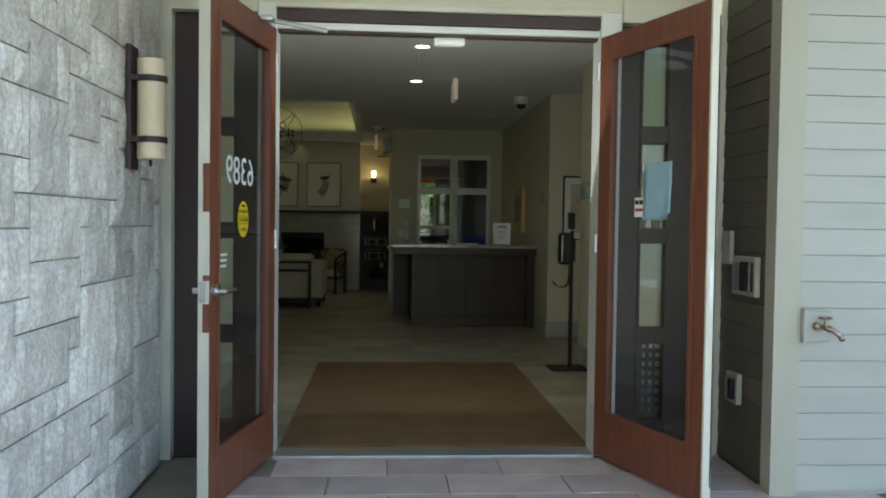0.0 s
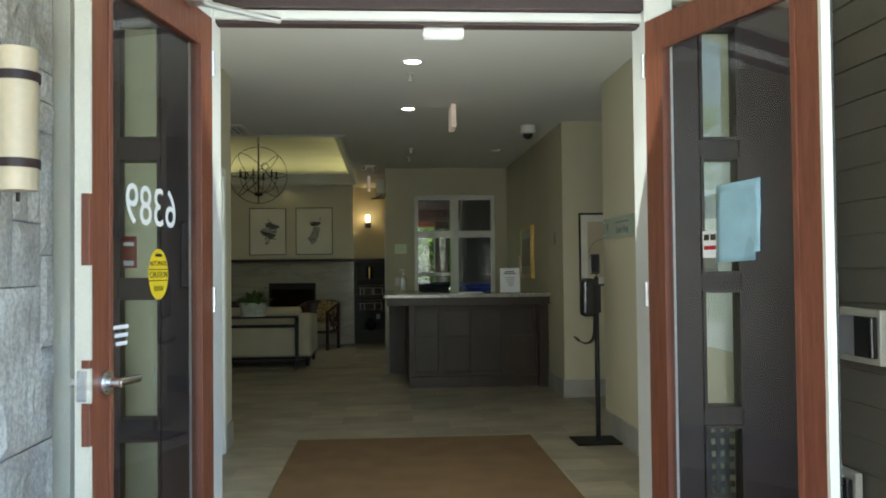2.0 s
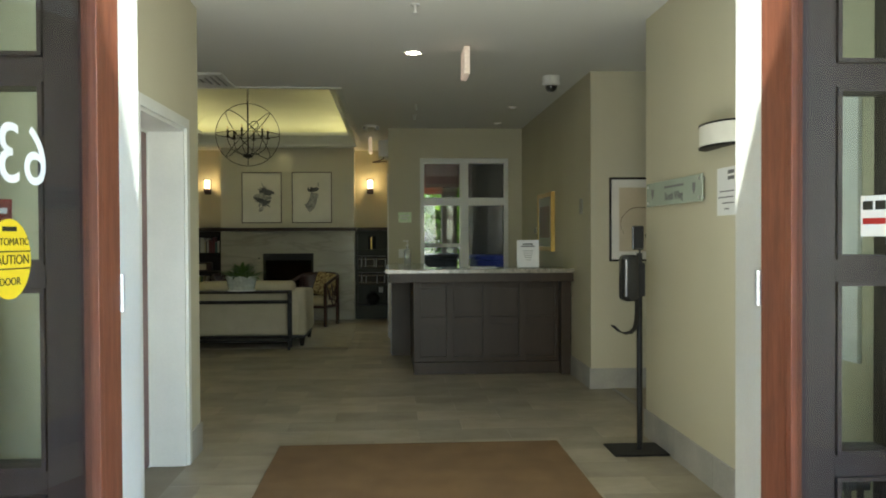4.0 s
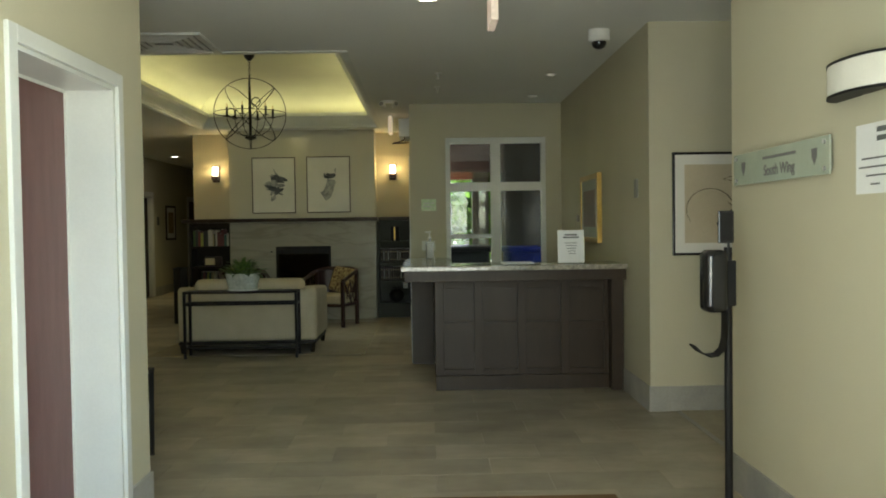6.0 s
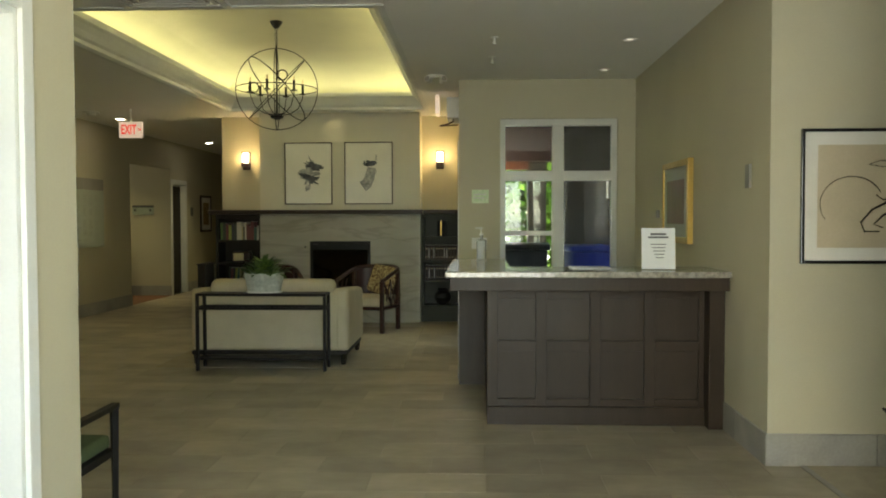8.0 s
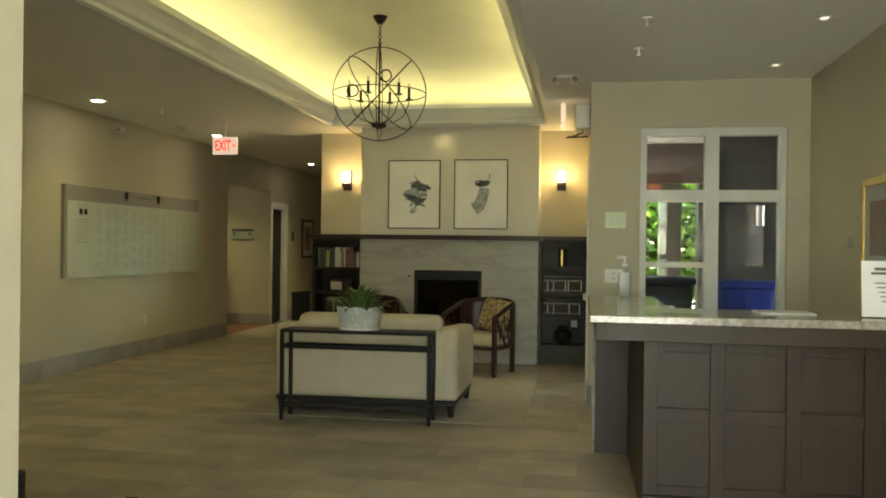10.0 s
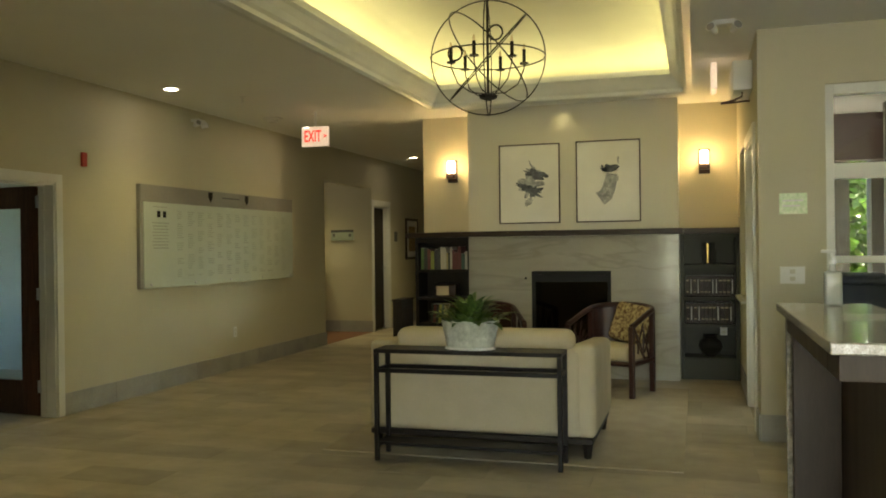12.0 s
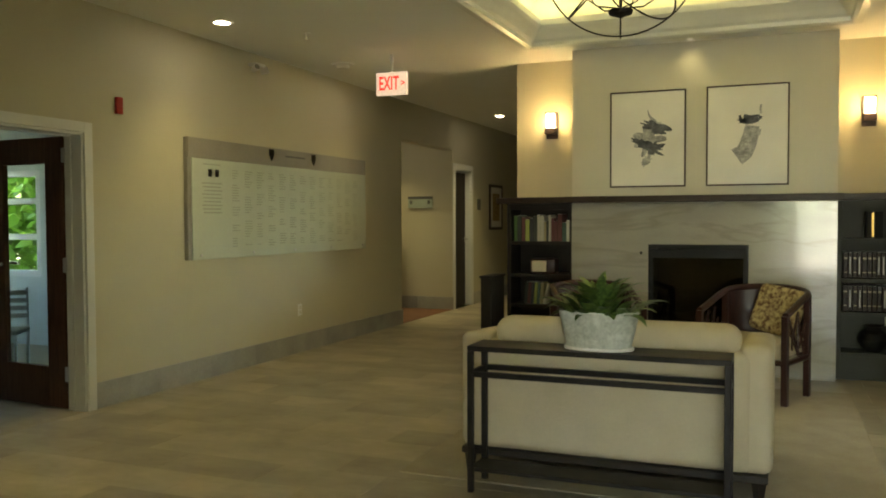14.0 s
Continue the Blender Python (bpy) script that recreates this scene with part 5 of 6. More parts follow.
tube(bm, [(-0.02, 13.42, 2.38), (0.08, 13.42, 2.385), (0.18, 13.42, 2.39)], 0.008, 8)
part("arm", bm, DARKBRONZE, op, smooth=True)


# ---- seating ----
def sofa():
    t = thing("sofa", "cream upholstered two-seat sofa with roll cushion and dark legs", "sofa", at=pose(0, -0.08, 0))
    bm = bmesh.new()
    box(bm, -2.22, -0.89, 12.16, 12.36, 0.14, 0.70, r=0.05, seg=4)
    part("backrest", bm, FABRIC, t, smooth=True)
    for x0, x1 in ((-2.31, -2.14), (-0.96, -0.81)):
        bm = bmesh.new()
        made = box(bm, x0, x1, 12.17, 13.14, 0.14, 0.73, r=0.045, seg=4)
        for v in made:
            if v.co.z > 0.5:
                v.co.z -= 0.06 * max(0.0, (v.co.y - 12.5) / 0.64)
        part("armrest", bm, FABRIC, t, smooth=True)
    bm = bmesh.new()
    box(bm, -2.13, -0.97, 12.30, 13.12, 0.14, 0.33, r=0.02)
    part("seat_base", bm, FABRIC, t, smooth=True)
    for x0, x1 in ((-2.13, -1.555), (-1.545, -0.97)):
        bm = bmesh.new()
        box(bm, x0, x1, 12.46, 13.10, 0.332, 0.46, r=0.04, seg=3)
        part("seat_cushion", bm, FABRIC, t, smooth=True)
    bm = bmesh.new()
    box(bm, -2.13, -0.95, 12.17, 12.38, 0.655, 0.81, r=0.068, seg=5)
    part("roll_cushion", bm, FABRIC, t, smooth=True)
    bpart("base_rail", DARKSHELF, t, (-2.30, -0.83, 12.165, 13.12, 0.105, 0.139), r=0.004)
    for x in (-2.30, -0.90):
        for y in (12.19, 13.06):
            bm = bmesh.new()
            cyl(bm, x + 0.03, y + 0.03, 0.008, 0.105, 0.022, 4, 0.034)
            part("leg", bm, DARKSHELF, t)


sofa()


def console():
    t = thing("console_table", "slim dark iron console table standing behind the sofa", "console table")
    x0, x1, y0, y1 = -2.165, -0.975, 11.80, 12.03
    for x in (x0, x1 - 0.028):
        for y in (y0, y1 - 0.028):
            bpart("leg", IRON, t, (x, x + 0.028, y, y + 0.028, 0.0, 0.678), r=0.003)
    bpart("top", IRON, t, (x0, x1, y0, y1, 0.679, 0.704), r=0.003)
    for y in (y0 + 0.004, y1 - 0.024):
        bpart("rail", IRON, t, (x0 + 0.029, x1 - 0.029, y, y + 0.02, 0.556, 0.582), r=0.002)
    for x in (x0 + 0.004, x1 - 0.024):
        bpart("rail", IRON, t, (x, x + 0.02, y0 + 0.029, y1 - 0.029, 0.556, 0.582), r=0.002)
    bpart("shelf", IRON, t, (x0 + 0.002, x1 - 0.002, y0 + 0.029, y1 - 0.029, 0.095, 0.115), r=0.003)


console()


def planter():
    c = (-1.56, 11.915)
    t = thing("planter", "oval embossed zinc planter holding a leafy green plant", "planter")
    bm = bmesh.new()
    lathe(bm, [(0.150, 0), (0.155, 0.005), (0.150, 0.018), (0.152, 0.03), (0.183, 0.165), (0.187, 0.172), (0.183, 0.18), (0.173, 0.178), (0.168, 0.15)], 48, (c[0], c[1], 0.705), 1.0, 0.62)
    part("tub", bm, ZINC, t, smooth=True)
    bm = bmesh.new()
    lathe(bm, [(0.158, -0.001), (0.162, 0.004), (0.160, 0.013), (0.153, 0.014)], 48, (c[0], c[1], 0.706), 1.0, 0.62, close=False)
    part("foot_rim", bm, WHITEPL, t, smooth=True)
    bm = bmesh.new()
    lathe(bm, [(0.168, 0.147), (0.168, 0.152)], 32, (c[0], c[1], 0.705), 1.0, 0.62)
    part("soil", bm, SOIL, t)
    rr = random.Random(11)
    for k in range(95):
        bm = bmesh.new()
        a = rr.uniform(0, math.tau)
        r0 = rr.uniform(0.0, 0.155)
        base = Vector((c[0] + r0 * math.cos(a), c[1] + 0.6 * r0 * math.sin(a), 0.852))
        length = rr.uniform(0.11, 0.18) + (0.06 if r0 < 0.05 else 0.0)
        lift = rr.uniform(0.85, 1.5) if r0 < 0.07 else rr.uniform(0.25, 1.05)
        out = Vector((math.cos(a), math.sin(a), 0))
        side = Vector((-math.sin(a), math.cos(a), 0))
        wide = rr.uniform(0.022, 0.036)
        rows = []
        n = 7
        for i in range(n + 1):
            s = i / n
            ang = lift - 0.55 * s * s
            p = base + out * (length * s * math.cos(ang)) + Vector((0, 0, length * s * math.sin(ang) + 0.03 * s))
            w = wide * math.sin(math.pi * min(1, 0.12 + s * 0.88)) ** 0.8
            rows.append([bm.verts.new(p + side * w), bm.verts.new(p - Vector((0, 0, 0.18 * w))), bm.verts.new(p - side * w)])
        for p, q in zip(rows, rows[1:]):
            bm.faces.new((p[0], p[1], q[1], q[0]))
            bm.faces.new((p[1], p[2], q[2], q[1]))
        part("leaf", bm, LEAF, t, smooth=True)


planter()


def tub_chair(name_label, at, cushion=True):
    """A cherry tub chair: curved top rail, open lattice sides, cushion; it looks along local -y."""
    t = thing("armchair", name_label, "armchair", "armchairs by the fireplace", at)
    W, D = 0.31, 0.30
    def outline(s):
        # from the front of one arm round the back to the other
        if s < 0.28:
            return Vector((W, -D + 0.42 * s / 0.28, 0))
        if s > 0.72:
            return Vector((-W, -D + 0.42 * (1 - s) / 0.28, 0))
        a = math.pi * (s - 0.28) / 0.44
        return Vector((W * math.cos(a), -D + 0.42 + 0.20 * math.sin(a), 0))
    bm = bmesh.new()
    tube(bm, [outline(k / 36) + Vector((0, 0, 0.63 + 0.15 * math.sin(math.pi * k / 36) ** 1.2)) for k in range(37)], 0.024, 10)
    part("top_rail", bm, CHAIRWOOD, t, smooth=True)
    for s in (0.0, 0.30, 0.70, 1.0):
        p = outline(s)
        h = 0.63 + 0.15 * math.sin(math.pi * s) ** 1.2
        bpart("leg", CHAIRWOOD, t, (p.x - 0.022, p.x + 0.022, p.y - 0.022, p.y + 0.022, 0.008, h), r=0.004)
    bm = bmesh.new()
    for k in range(36):
        a, b = outline(k / 36), outline((k + 1) / 36)
        tube(bm, [a + Vector((0, 0, 0.30)), b + Vector((0, 0, 0.30))], 0.022, 6)
    tube(bm, [(W, -D, 0.30), (-W, -D, 0.30)], 0.022, 6)
    part("seat_rail", bm, CHAIRWOOD, t)
    bm = bmesh.new()
    cols = []
    for k in range(17):
        s = 0.32 + 0.36 * k / 16
        p = outline(s)
        q = p * 0.965
        h = 0.62 + 0.15 * math.sin(math.pi * s) ** 1.2
        cols.append([bm.verts.new((p.x, p.y, 0.31)), bm.verts.new((p.x, p.y, h)), bm.verts.new((q.x, q.y, h)), bm.verts.new((q.x, q.y, 0.31))])
    for a, b in zip(cols, cols[1:]):
        for i in range(4):
            bm.faces.new((a[i], a[(i + 1) % 4], b[(i + 1) % 4], b[i]))
    part("back_panel", bm, CHAIRWOOD, t, smooth=True)
    rr = random.Random(3)
    for s0, s1 in ((0.02, 0.28), (0.72, 0.98)):
        for k in range(9):
            a, b = outline(rr.uniform(s0, s1)), outline(rr.uniform(s0, s1))
            z0, z1 = rr.choice(((0.31, 0.62), (0.31, 0.5), (0.45, 0.64), (0.38, 0.55)))
            bm = bmesh.new()
            tube(bm, [a + Vector((0, 0, z0)), a.lerp(b, 0.5) * 1.005 + Vector((0, 0, (z0 + z1) / 2)), b + Vector((0, 0, z1))], 0.008, 6)
            part("lattice_bar", bm, CHAIRWOOD, t)
    bm = bmesh.new()
    box(bm, -W + 0.03, W - 0.03, -D + 0.0, 0.20, 0.32, 0.44, r=0.035, seg=3)
    part("seat_cushion", bm, FABRIC, t, smooth=True)
    if not cushion:
        return t
    bm = bmesh.new()
    box(bm, -0.19, 0.19, -0.05, 0.05, 0.0, 0.36, r=0.045, seg=4, m=pose(0.05, 0.12, 0.45, -20, 8, -14))
    part("back_cushion", bm, CUSHION, t, "gold and brown patterned cushion", True)
    return t


tub_chair("cherry wood tub chair with lattice sides and patterned cushion", pose(-0.94, 14.66, 0, 0, 0, -20))
tub_chair("cherry wood tub chair with lattice sides, half behind sofa", pose(-2.15, 14.66, 0, 0, 0, 24), cushion=False)
sc = thing("side_cabinet", "low narrow black cabinet beside the bookcase", "cabinet")
bpart("body", DARKSHELF, sc, (-3.26, -3.16, 15.10, 15.48, 0.0, 0.78), r=0.006)
bpart("top", DARKSHELF, sc, (-3.27, -3.15, 15.09, 15.49, 0.78, 0.80), r=0.003)
single("area_rug", boxes((-2.6, -0.29, 11.97, 14.9, 0.0, 0.007), r=0.003), RUG, "pale woven area rug under the seating group", "rug")



def corner_chair():
    t = thing("side_chair", "black framed chair with green seat beside the wall", "chair", at=pose(-1.56, 7.83, 0) @ Matrix.Diagonal((1, 1, 0.84, 1)))
    for x in (-0.28, 0.28):
        for y, h in ((-0.26, 0.9), (0.28, 0.62)):
            bm = bmesh.new()
            cyl(bm, x, y, 0.0, h, 0.014, 4, 0.022)
            part("leg", bm, BLACKMETAL, t)
        bpart("arm", BLACKMETAL, t, (x - 0.02, x + 0.02, -0.28, 0.30, 0.60, 0.63), r=0.005)
    bm = bmesh.new()
    box(bm, -0.26, 0.26, -0.25, 0.29, 0.38, 0.46, r=0.025, seg=3)
    part("seat", bm, mat("green_upholstery", (0.10, 0.14, 0.06), 0.9, fine=200, fine_mix=0.15, bump=0.08), t, "dull green upholstered seat", True)
    bpart("seat_frame", BLACKMETAL, t, (-0.28, 0.28, -0.26, 0.30, 0.34, 0.379), r=0.004)
    bpart("backrest", BLACKMETAL, t, (-0.26, 0.26, -0.28, -0.25, 0.55, 0.9), r=0.01)


corner_chair()


# ---- chandelier ----
def chandelier():
    c = Vector((-1.57, 12.5, 2.645))
    t = thing("chandelier", "dark iron orb chandelier with candle lights hanging in the tray", "chandelier")
    bm = bmesh.new()
    lathe(bm, [(0.022, -0.065), (0.05, -0.03), (0.062, 0.0), (0.03, 0.0)], 24, (c.x, c.y, TZ))
    part("canopy", bm, IRON, t, smooth=True)
    for k in range(int((TZ - 0.06 - c.z - 0.42) / 0.024)):
        bm = bmesh.new()
        ring(bm, (c.x, c.y, c.z + 0.435 + 0.024 * k), 0.013, 0.003, Euler((radians(90), 0, radians(90 * (k % 2)))).to_matrix(), 12, 5)
        part("chain_link", bm, IRON, t)
    R = 0.395
    for rx, rz in ((90, 8), (90, 100)):
        bm = bmesh.new()
        ring(bm, c, R, 0.0042, Euler((radians(rx), 0, radians(rz))).to_matrix(), 56, 6)
        part("orb_ring", bm, IRON, t, smooth=True)
    bm = bmesh.new()
    ring(bm, c, R, 0.0042, Matrix.Identity(3), 56, 6)
    part("orb_ring", bm, IRON, t, smooth=True)
    for rx, ry in ((0, 48), (0, -48)):
        bm = bmesh.new()
        ring(bm, c, R * 0.985, 0.0048, Euler((radians(rx), radians(ry), radians(24))).to_matrix(), 56, 6)
        part("orb_ring", bm, IRON, t, smooth=True)
    for jx, jy, jz in ((0.14, -0.36, 0.075), (-0.13, -0.365, -0.04)):
        bm = bmesh.new()
        ring(bm, c + Vector((jx, jy, jz)), 0.047, 0.006, Euler((radians(90), 0, 0)).to_matrix(), 24, 6)
        part("ring_joint", bm, IRON, t, smooth=True)
    bm = bmesh.new()
    cyl(bm, c.x, c.y, c.z - 0.26, c.z + 0.43, 0.009, 10)
    lathe(bm, [(0.008, -0.30), (0.06, -0.28), (0.065, -0.262), (0.012, -0.245)], 20, (c.x, c.y, c.z))
    part("stem", bm, IRON, t, smooth=True)
    for k in range(6):
        a = k * math.tau / 6 + 0.4
        d = Vector((math.cos(a), math.sin(a), 0))
        bm = bmesh.new()
        tube(bm, [c + d * r + Vector((0, 0, z)) for r, z in ((0.01, -0.25), (0.12, -0.24), (0.21, -0.18), (0.255, -0.07), (0.255, -0.035))], 0.0042, 7)
        part("arm", bm, IRON, t, smooth=True)
        p = c + d * 0.255
        bm = bmesh.new()
        cyl(bm, p.x, p.y, p.z - 0.04, p.z - 0.032, 0.031, 16)
        cyl(bm, p.x, p.y, p.z - 0.032, p.z + 0.06, 0.012, 12)
        part("candle_sleeve", bm, IRON, t, smooth=True)
        bm = bmesh.new()
        lathe(bm, [(0.004, 0.05), (0.011, 0.07), (0.006, 0.095), (0.001, 0.105)], 10, (p.x, p.y, p.z))
        part("candle_bulb", bm, OPAL, t, smooth=True)


chandelier()


# ---- ceiling fittings ----
for dx, dy, power, size in DOWNLIGHTS:
    d = thing("downlight", "recessed round ceiling downlight with pale trim ring", "downlight", "recessed downlights", pose(dx, dy, H))
    bm = bmesh.new()
    lathe(bm, [(0.062 * size, -0.001), (0.066 * size, -0.006), (0.085 * size, -0.005), (0.09 * size, 0.0)], 28, close=False)
    part("trim_ring", bm, WHITEPL, d, smooth=True)
    bm = bmesh.new()
    cyl(bm, 0, 0, -0.003, -0.001, (0.054 if power > 0.5 else 0.036) * size, 28)
    part("lens", bm, DOWNGLOW if power > 0.5 else DIMGLOW, d, "glowing lens")
sp = thing("sprinkler", "small ceiling sprinkler head", "sprinkler", "ceiling sprinklers", pose(0.52, 10.95, H))
bm = bmesh.new()
cyl(bm, 0, 0, -0.008, 0, 0.03, 20)
cyl(bm, 0, 0, -0.05, -0.008, 0.008, 10)
cyl(bm, 0, 0, -0.055, -0.05, 0.018, 16)
part("sprinkler_head", bm, WHITEPL, sp, smooth=True)
for p in ((0.40, 7.0), (0.52, 11.74), (-4.3, 13.9)):
    copy_thing(sp, pose(p[0], p[1], H))
dome = thing("dome_camera", "white ceiling dome camera with dark bubble", "security camera", at=pose(1.69, 9.28, H))
bm = bmesh.new()
lathe(bm, [(0.078, 0.0), (0.078, -0.075), (0.07, -0.085), (0.05, -0.087)], 32)
part("housing", bm, WHITEPL, dome, smooth=True)
bm = bmesh.new()
lathe(bm, [(0.055, -0.086), (0.053, -0.105), (0.042, -0.125), (0.02, -0.138), (0.002, -0.14)], 28)
part("bubble", bm, BLACKPLASTIC, dome, smooth=True)


def vent():
    t = thing("ceiling_vent", "square white ceiling air vent with slats", "vent")
    x0, x1, y0, y1 = -1.96, -1.24, 9.22, 9.90
    for row in ((x0, x0 + 0.05, y0, y1), (x1 - 0.05, x1, y0, y1), (x0 + 0.05, x1 - 0.05, y0, y0 + 0.05), (x0 + 0.05, x1 - 0.05, y1 - 0.05, y1)):
        bpart("frame", WHITEPL, t, (*row, H - 0.018, H), r=0.003)
    bpart("backing", BOARDBAND, t, (x0 + 0.05, x1 - 0.05, y0 + 0.05, y1 - 0.05, H - 0.004, H - 0.002))
    for i in range(4):
        o = 0.075 + 0.06 * i
        for row in ((x0 + o, x0 + o + 0.03, y0 + o, y1 - o), (x1 - o - 0.03, x1 - o, y0 + o, y1 - o), (x0 + o + 0.03, x1 - o - 0.03, y0 + o, y0 + o + 0.03), (x0 + o + 0.03, x1 - o - 0.03, y1 - o - 0.03, y1 - o)):
            bpart("slat", WHITEPL, t, (*row, H - 0.016, H - 0.006), r=0.002)


vent()


def exit_sign(x, y, rot, label, DROP=0.03, words=True):
    t = thing("exit_sign", label, "exit sign", at=pose(x, y, H, 0, 0, rot))
    bpart("mount", WHITEPL, t, (-0.012, 0.012, -0.012, 0.012, -DROP, 0.0), r=0.003)
    bpart("panel", EXITPANEL, t, (-0.15, 0.15, -0.022, 0.022, -0.205 - DROP, -DROP - 0.001), r=0.004)
    if words:
        tall = Matrix.Diagonal((0.78, 1.35, 1, 1))
        letters("sign_word", "EXIT", 0.125, pose(-0.022, -0.0235, -0.105 - DROP, 90) @ tall, EXITRED, t, "glowing red letters", bold=True)
        letters("sign_arrow", ">", 0.08, pose(0.118, -0.0235, -0.105 - DROP, 90), EXITRED, t, "glowing red arrow", bold=True)
        letters("sign_word", "EXIT", 0.125, pose(0.0, 0.0235, -0.105 - DROP, 90, 0, 180) @ tall, EXITRED, t, "glowing red letters", bold=True)


exit_sign(0.81, 8.12, 90, "white hanging exit sign with faint pink glow", words=False)
exit_sign(-4.05, 14.95, 0, "hanging exit sign with glowing red letters and arrow", 0.16)
exit_sign(-0.06, 13.9, 90, "white hanging exit sign by the breezeway door", words=False)


def twin_light(name_label, at):
    t = thing("emergency_light", name_label, "emergency light", "twin emergency lights", at)
    bpart("base", WHITEPL, t, (-0.07, 0.07, -0.045, 0.045, -0.03, 0.0), r=0.006)
    for s in (-1, 1):
        bm = bmesh.new()
        cyl(bm, 0, 0, -0.035, 0.035, 0.022, 18, 0.032, m=pose(s * 0.07, -0.03, -0.055, 70, 0, s * 25))
        head = part("lamp_head", bm, WHITEPL, t, smooth=True)
        bm = bmesh.new()
        cyl(bm, 0, 0, 0.034, 0.037, 0.026, 18, m=pose(s * 0.07, -0.03, -0.055, 70, 0, s * 25))
        part("lens", bm, BOARDBAND, head)


twin_light("white twin-head emergency light on the ceiling", pose(-0.02, 12.62, H))
twin_light("white twin-head emergency light on the wall", pose(-5.08, 14.35, 2.68, 0, 0, 90))
smoke = thing("smoke_detector", "white round ceiling smoke detector", "smoke detector", at=pose(-4.67, 15.17, H))
bm = bmesh.new()
lathe(bm, [(0.11, 0.0), (0.11, -0.012), (0.06, -0.02), (0.055, -0.045), (0.03, -0.05)], 28)
part("detector", bm, WHITEPL, smoke, smooth=True)

# ---- west wall and hallway ----
dbd = thing("directory_board", "wide frosted glass directory board with grey header band", "directory board")
bpart("backing", BOARDBAND, dbd, (-5.168, -5.13, 13.46, 16.48, 0.985, 1.965), r=0.003)
bpart("header_band", BOARDBAND, dbd, (-5.128, -5.118, 13.46, 16.48, 1.805, 1.965), r=0.002)
bpart("glass_panel", BOARDGLASS, dbd, (-5.128, -5.116, 13.50, 16.48, 0.985, 1.803), r=0.002)
XB = -5.1155
rd = random.Random(8)
for k in range(2):
    y = 14.62 + 0.74 * k
    bm = bmesh.new()
    f = bm.faces.new([bm.verts.new((-5.1175, y + a, 1.895 + b)) for a, b in ((-0.04, 0.055), (0.04, 0.055), (0.04, 0.0), (0.0, -0.055), (-0.04, 0.0))])
    part("crest", bm, BLACKPLASTIC, dbd)
bpart("header_line", PRINTGREY, dbd, (-5.1178, -5.117, 14.85, 15.20, 1.895, 1.91))
for y in (13.70, 13.79):
    bpart("crest", BLACKPLASTIC, dbd, (XB, XB + 0.0006, y, y + 0.05, 1.66, 1.72))
bpart("heading_line", BOARDPRINT, dbd, (XB, XB + 0.0006, 13.64, 13.86, 1.755, 1.765))
for k in range(9):
    bpart("text_line", BOARDPRINT, dbd, (XB, XB + 0.0006, 13.62 + 0.01 * (k % 3), 13.88 - 0.015 * (k % 2), 1.60 - 0.03 * k, 1.612 - 0.03 * k))
for c in range(13):
    y = 14.02 + 0.18 * c
    bm = bmesh.new()
    z = 1.72
    while z > 1.08:
        n = rd.randrange(3, 8)
        for i in range(n):
            if z - 0.022 * i > 1.07:
                box(bm, XB, XB + 0.0006, y, y + rd.uniform(0.06, 0.12), z - 0.022 * i, z + 0.009 - 0.022 * i)
        z -= 0.022 * n + rd.uniform(0.03, 0.07)
    tagged(part("text_column", bm, BOARDPRINT, dbd, "column of small unreadable printed names"), kind="stuff")
for y in (13.60, 14.32, 15.0, 15.7, 16.4):
    bm = bmesh.new()
    cyl(bm, 0, 0, 0, 0.008, 0.012, 12, m=pose(XB, y, 1.02, 0, 90))
    part("stud", bm, ALU, dbd)
fa = thing("fire_alarm", "small red fire alarm box on the wall", "fire alarm")
bpart("box", RED, fa, (-5.168, -5.143, 12.735, 12.795, 2.06, 2.18), r=0.006)

casing("door_frame_office", "white painted casing of the office door", "x", -5.17, 11.60, 12.44, 1.90, -5.32, 0.07)
od = tagged(new("door_5"), "dark brown office door with glass pane, open inward", "door", "", "structure")
od.matrix_basis = dir_pose(-5.33, 12.415, -6.15, 12.48)
BROWNDOOR = mat("brown_door", (0.12, 0.056, 0.032), 0.5, col2=(0.08, 0.037, 0.022), scale=6, stretch=(8, 8, 0.7), fine=40, fine_mix=0.15, bump=0.02, spec=0.2)
for row in ((0, 0.18, -0.04, 0, 0.01, 1.88), (0.62, 0.80, -0.04, 0, 0.01, 1.88), (0.18, 0.62, -0.04, 0, 1.70, 1.88), (0.18, 0.62, -0.04, 0, 0.01, 0.29)):
    bpart("leaf_frame", BROWNDOOR, od, row, r=0.003)
bpart("glass_pane", GLASS, od, (0.18, 0.62, -0.023, -0.017, 0.29, 1.70)).visible_shadow = False
lever(od, 0.71, 0.0, 1.0, 1, -1)
lever(od, 0.71, -0.04, 1.0, -1, -1)
for z in (0.25, 1.0, 1.75):
    bpart("hinge", ALU, od, (-0.03, 0.0, 0.0, 0.012, z - 0.05, z + 0.05), r=0.002)
w5 = tagged(new("window_5"), "white three-pane office window", "", "", "structure")
for row in ((-8.95, -8.89, 14.60, 14.70, 0.72, 1.83), (-8.01, -7.95, 14.60, 14.70, 0.72, 1.83), (-8.89, -8.01, 14.60, 14.70, 1.77, 1.83), (-8.89, -8.01, 14.60, 14.70, 0.72, 0.78), (-8.89, -8.01, 14.61, 14.69, 1.105, 1.165), (-8.89, -8.01, 14.61, 14.69, 1.48, 1.54)):
    bpart("window_frame", TRIM, w5, row, r=0.003)
oc = thing("office_chair", "small brown slatted chair standing in the office", "chair", at=pose(-7.2, 13.5, 0, 0, 0, 30) @ Matrix.Scale(0.7, 4))
bm = bmesh.new()
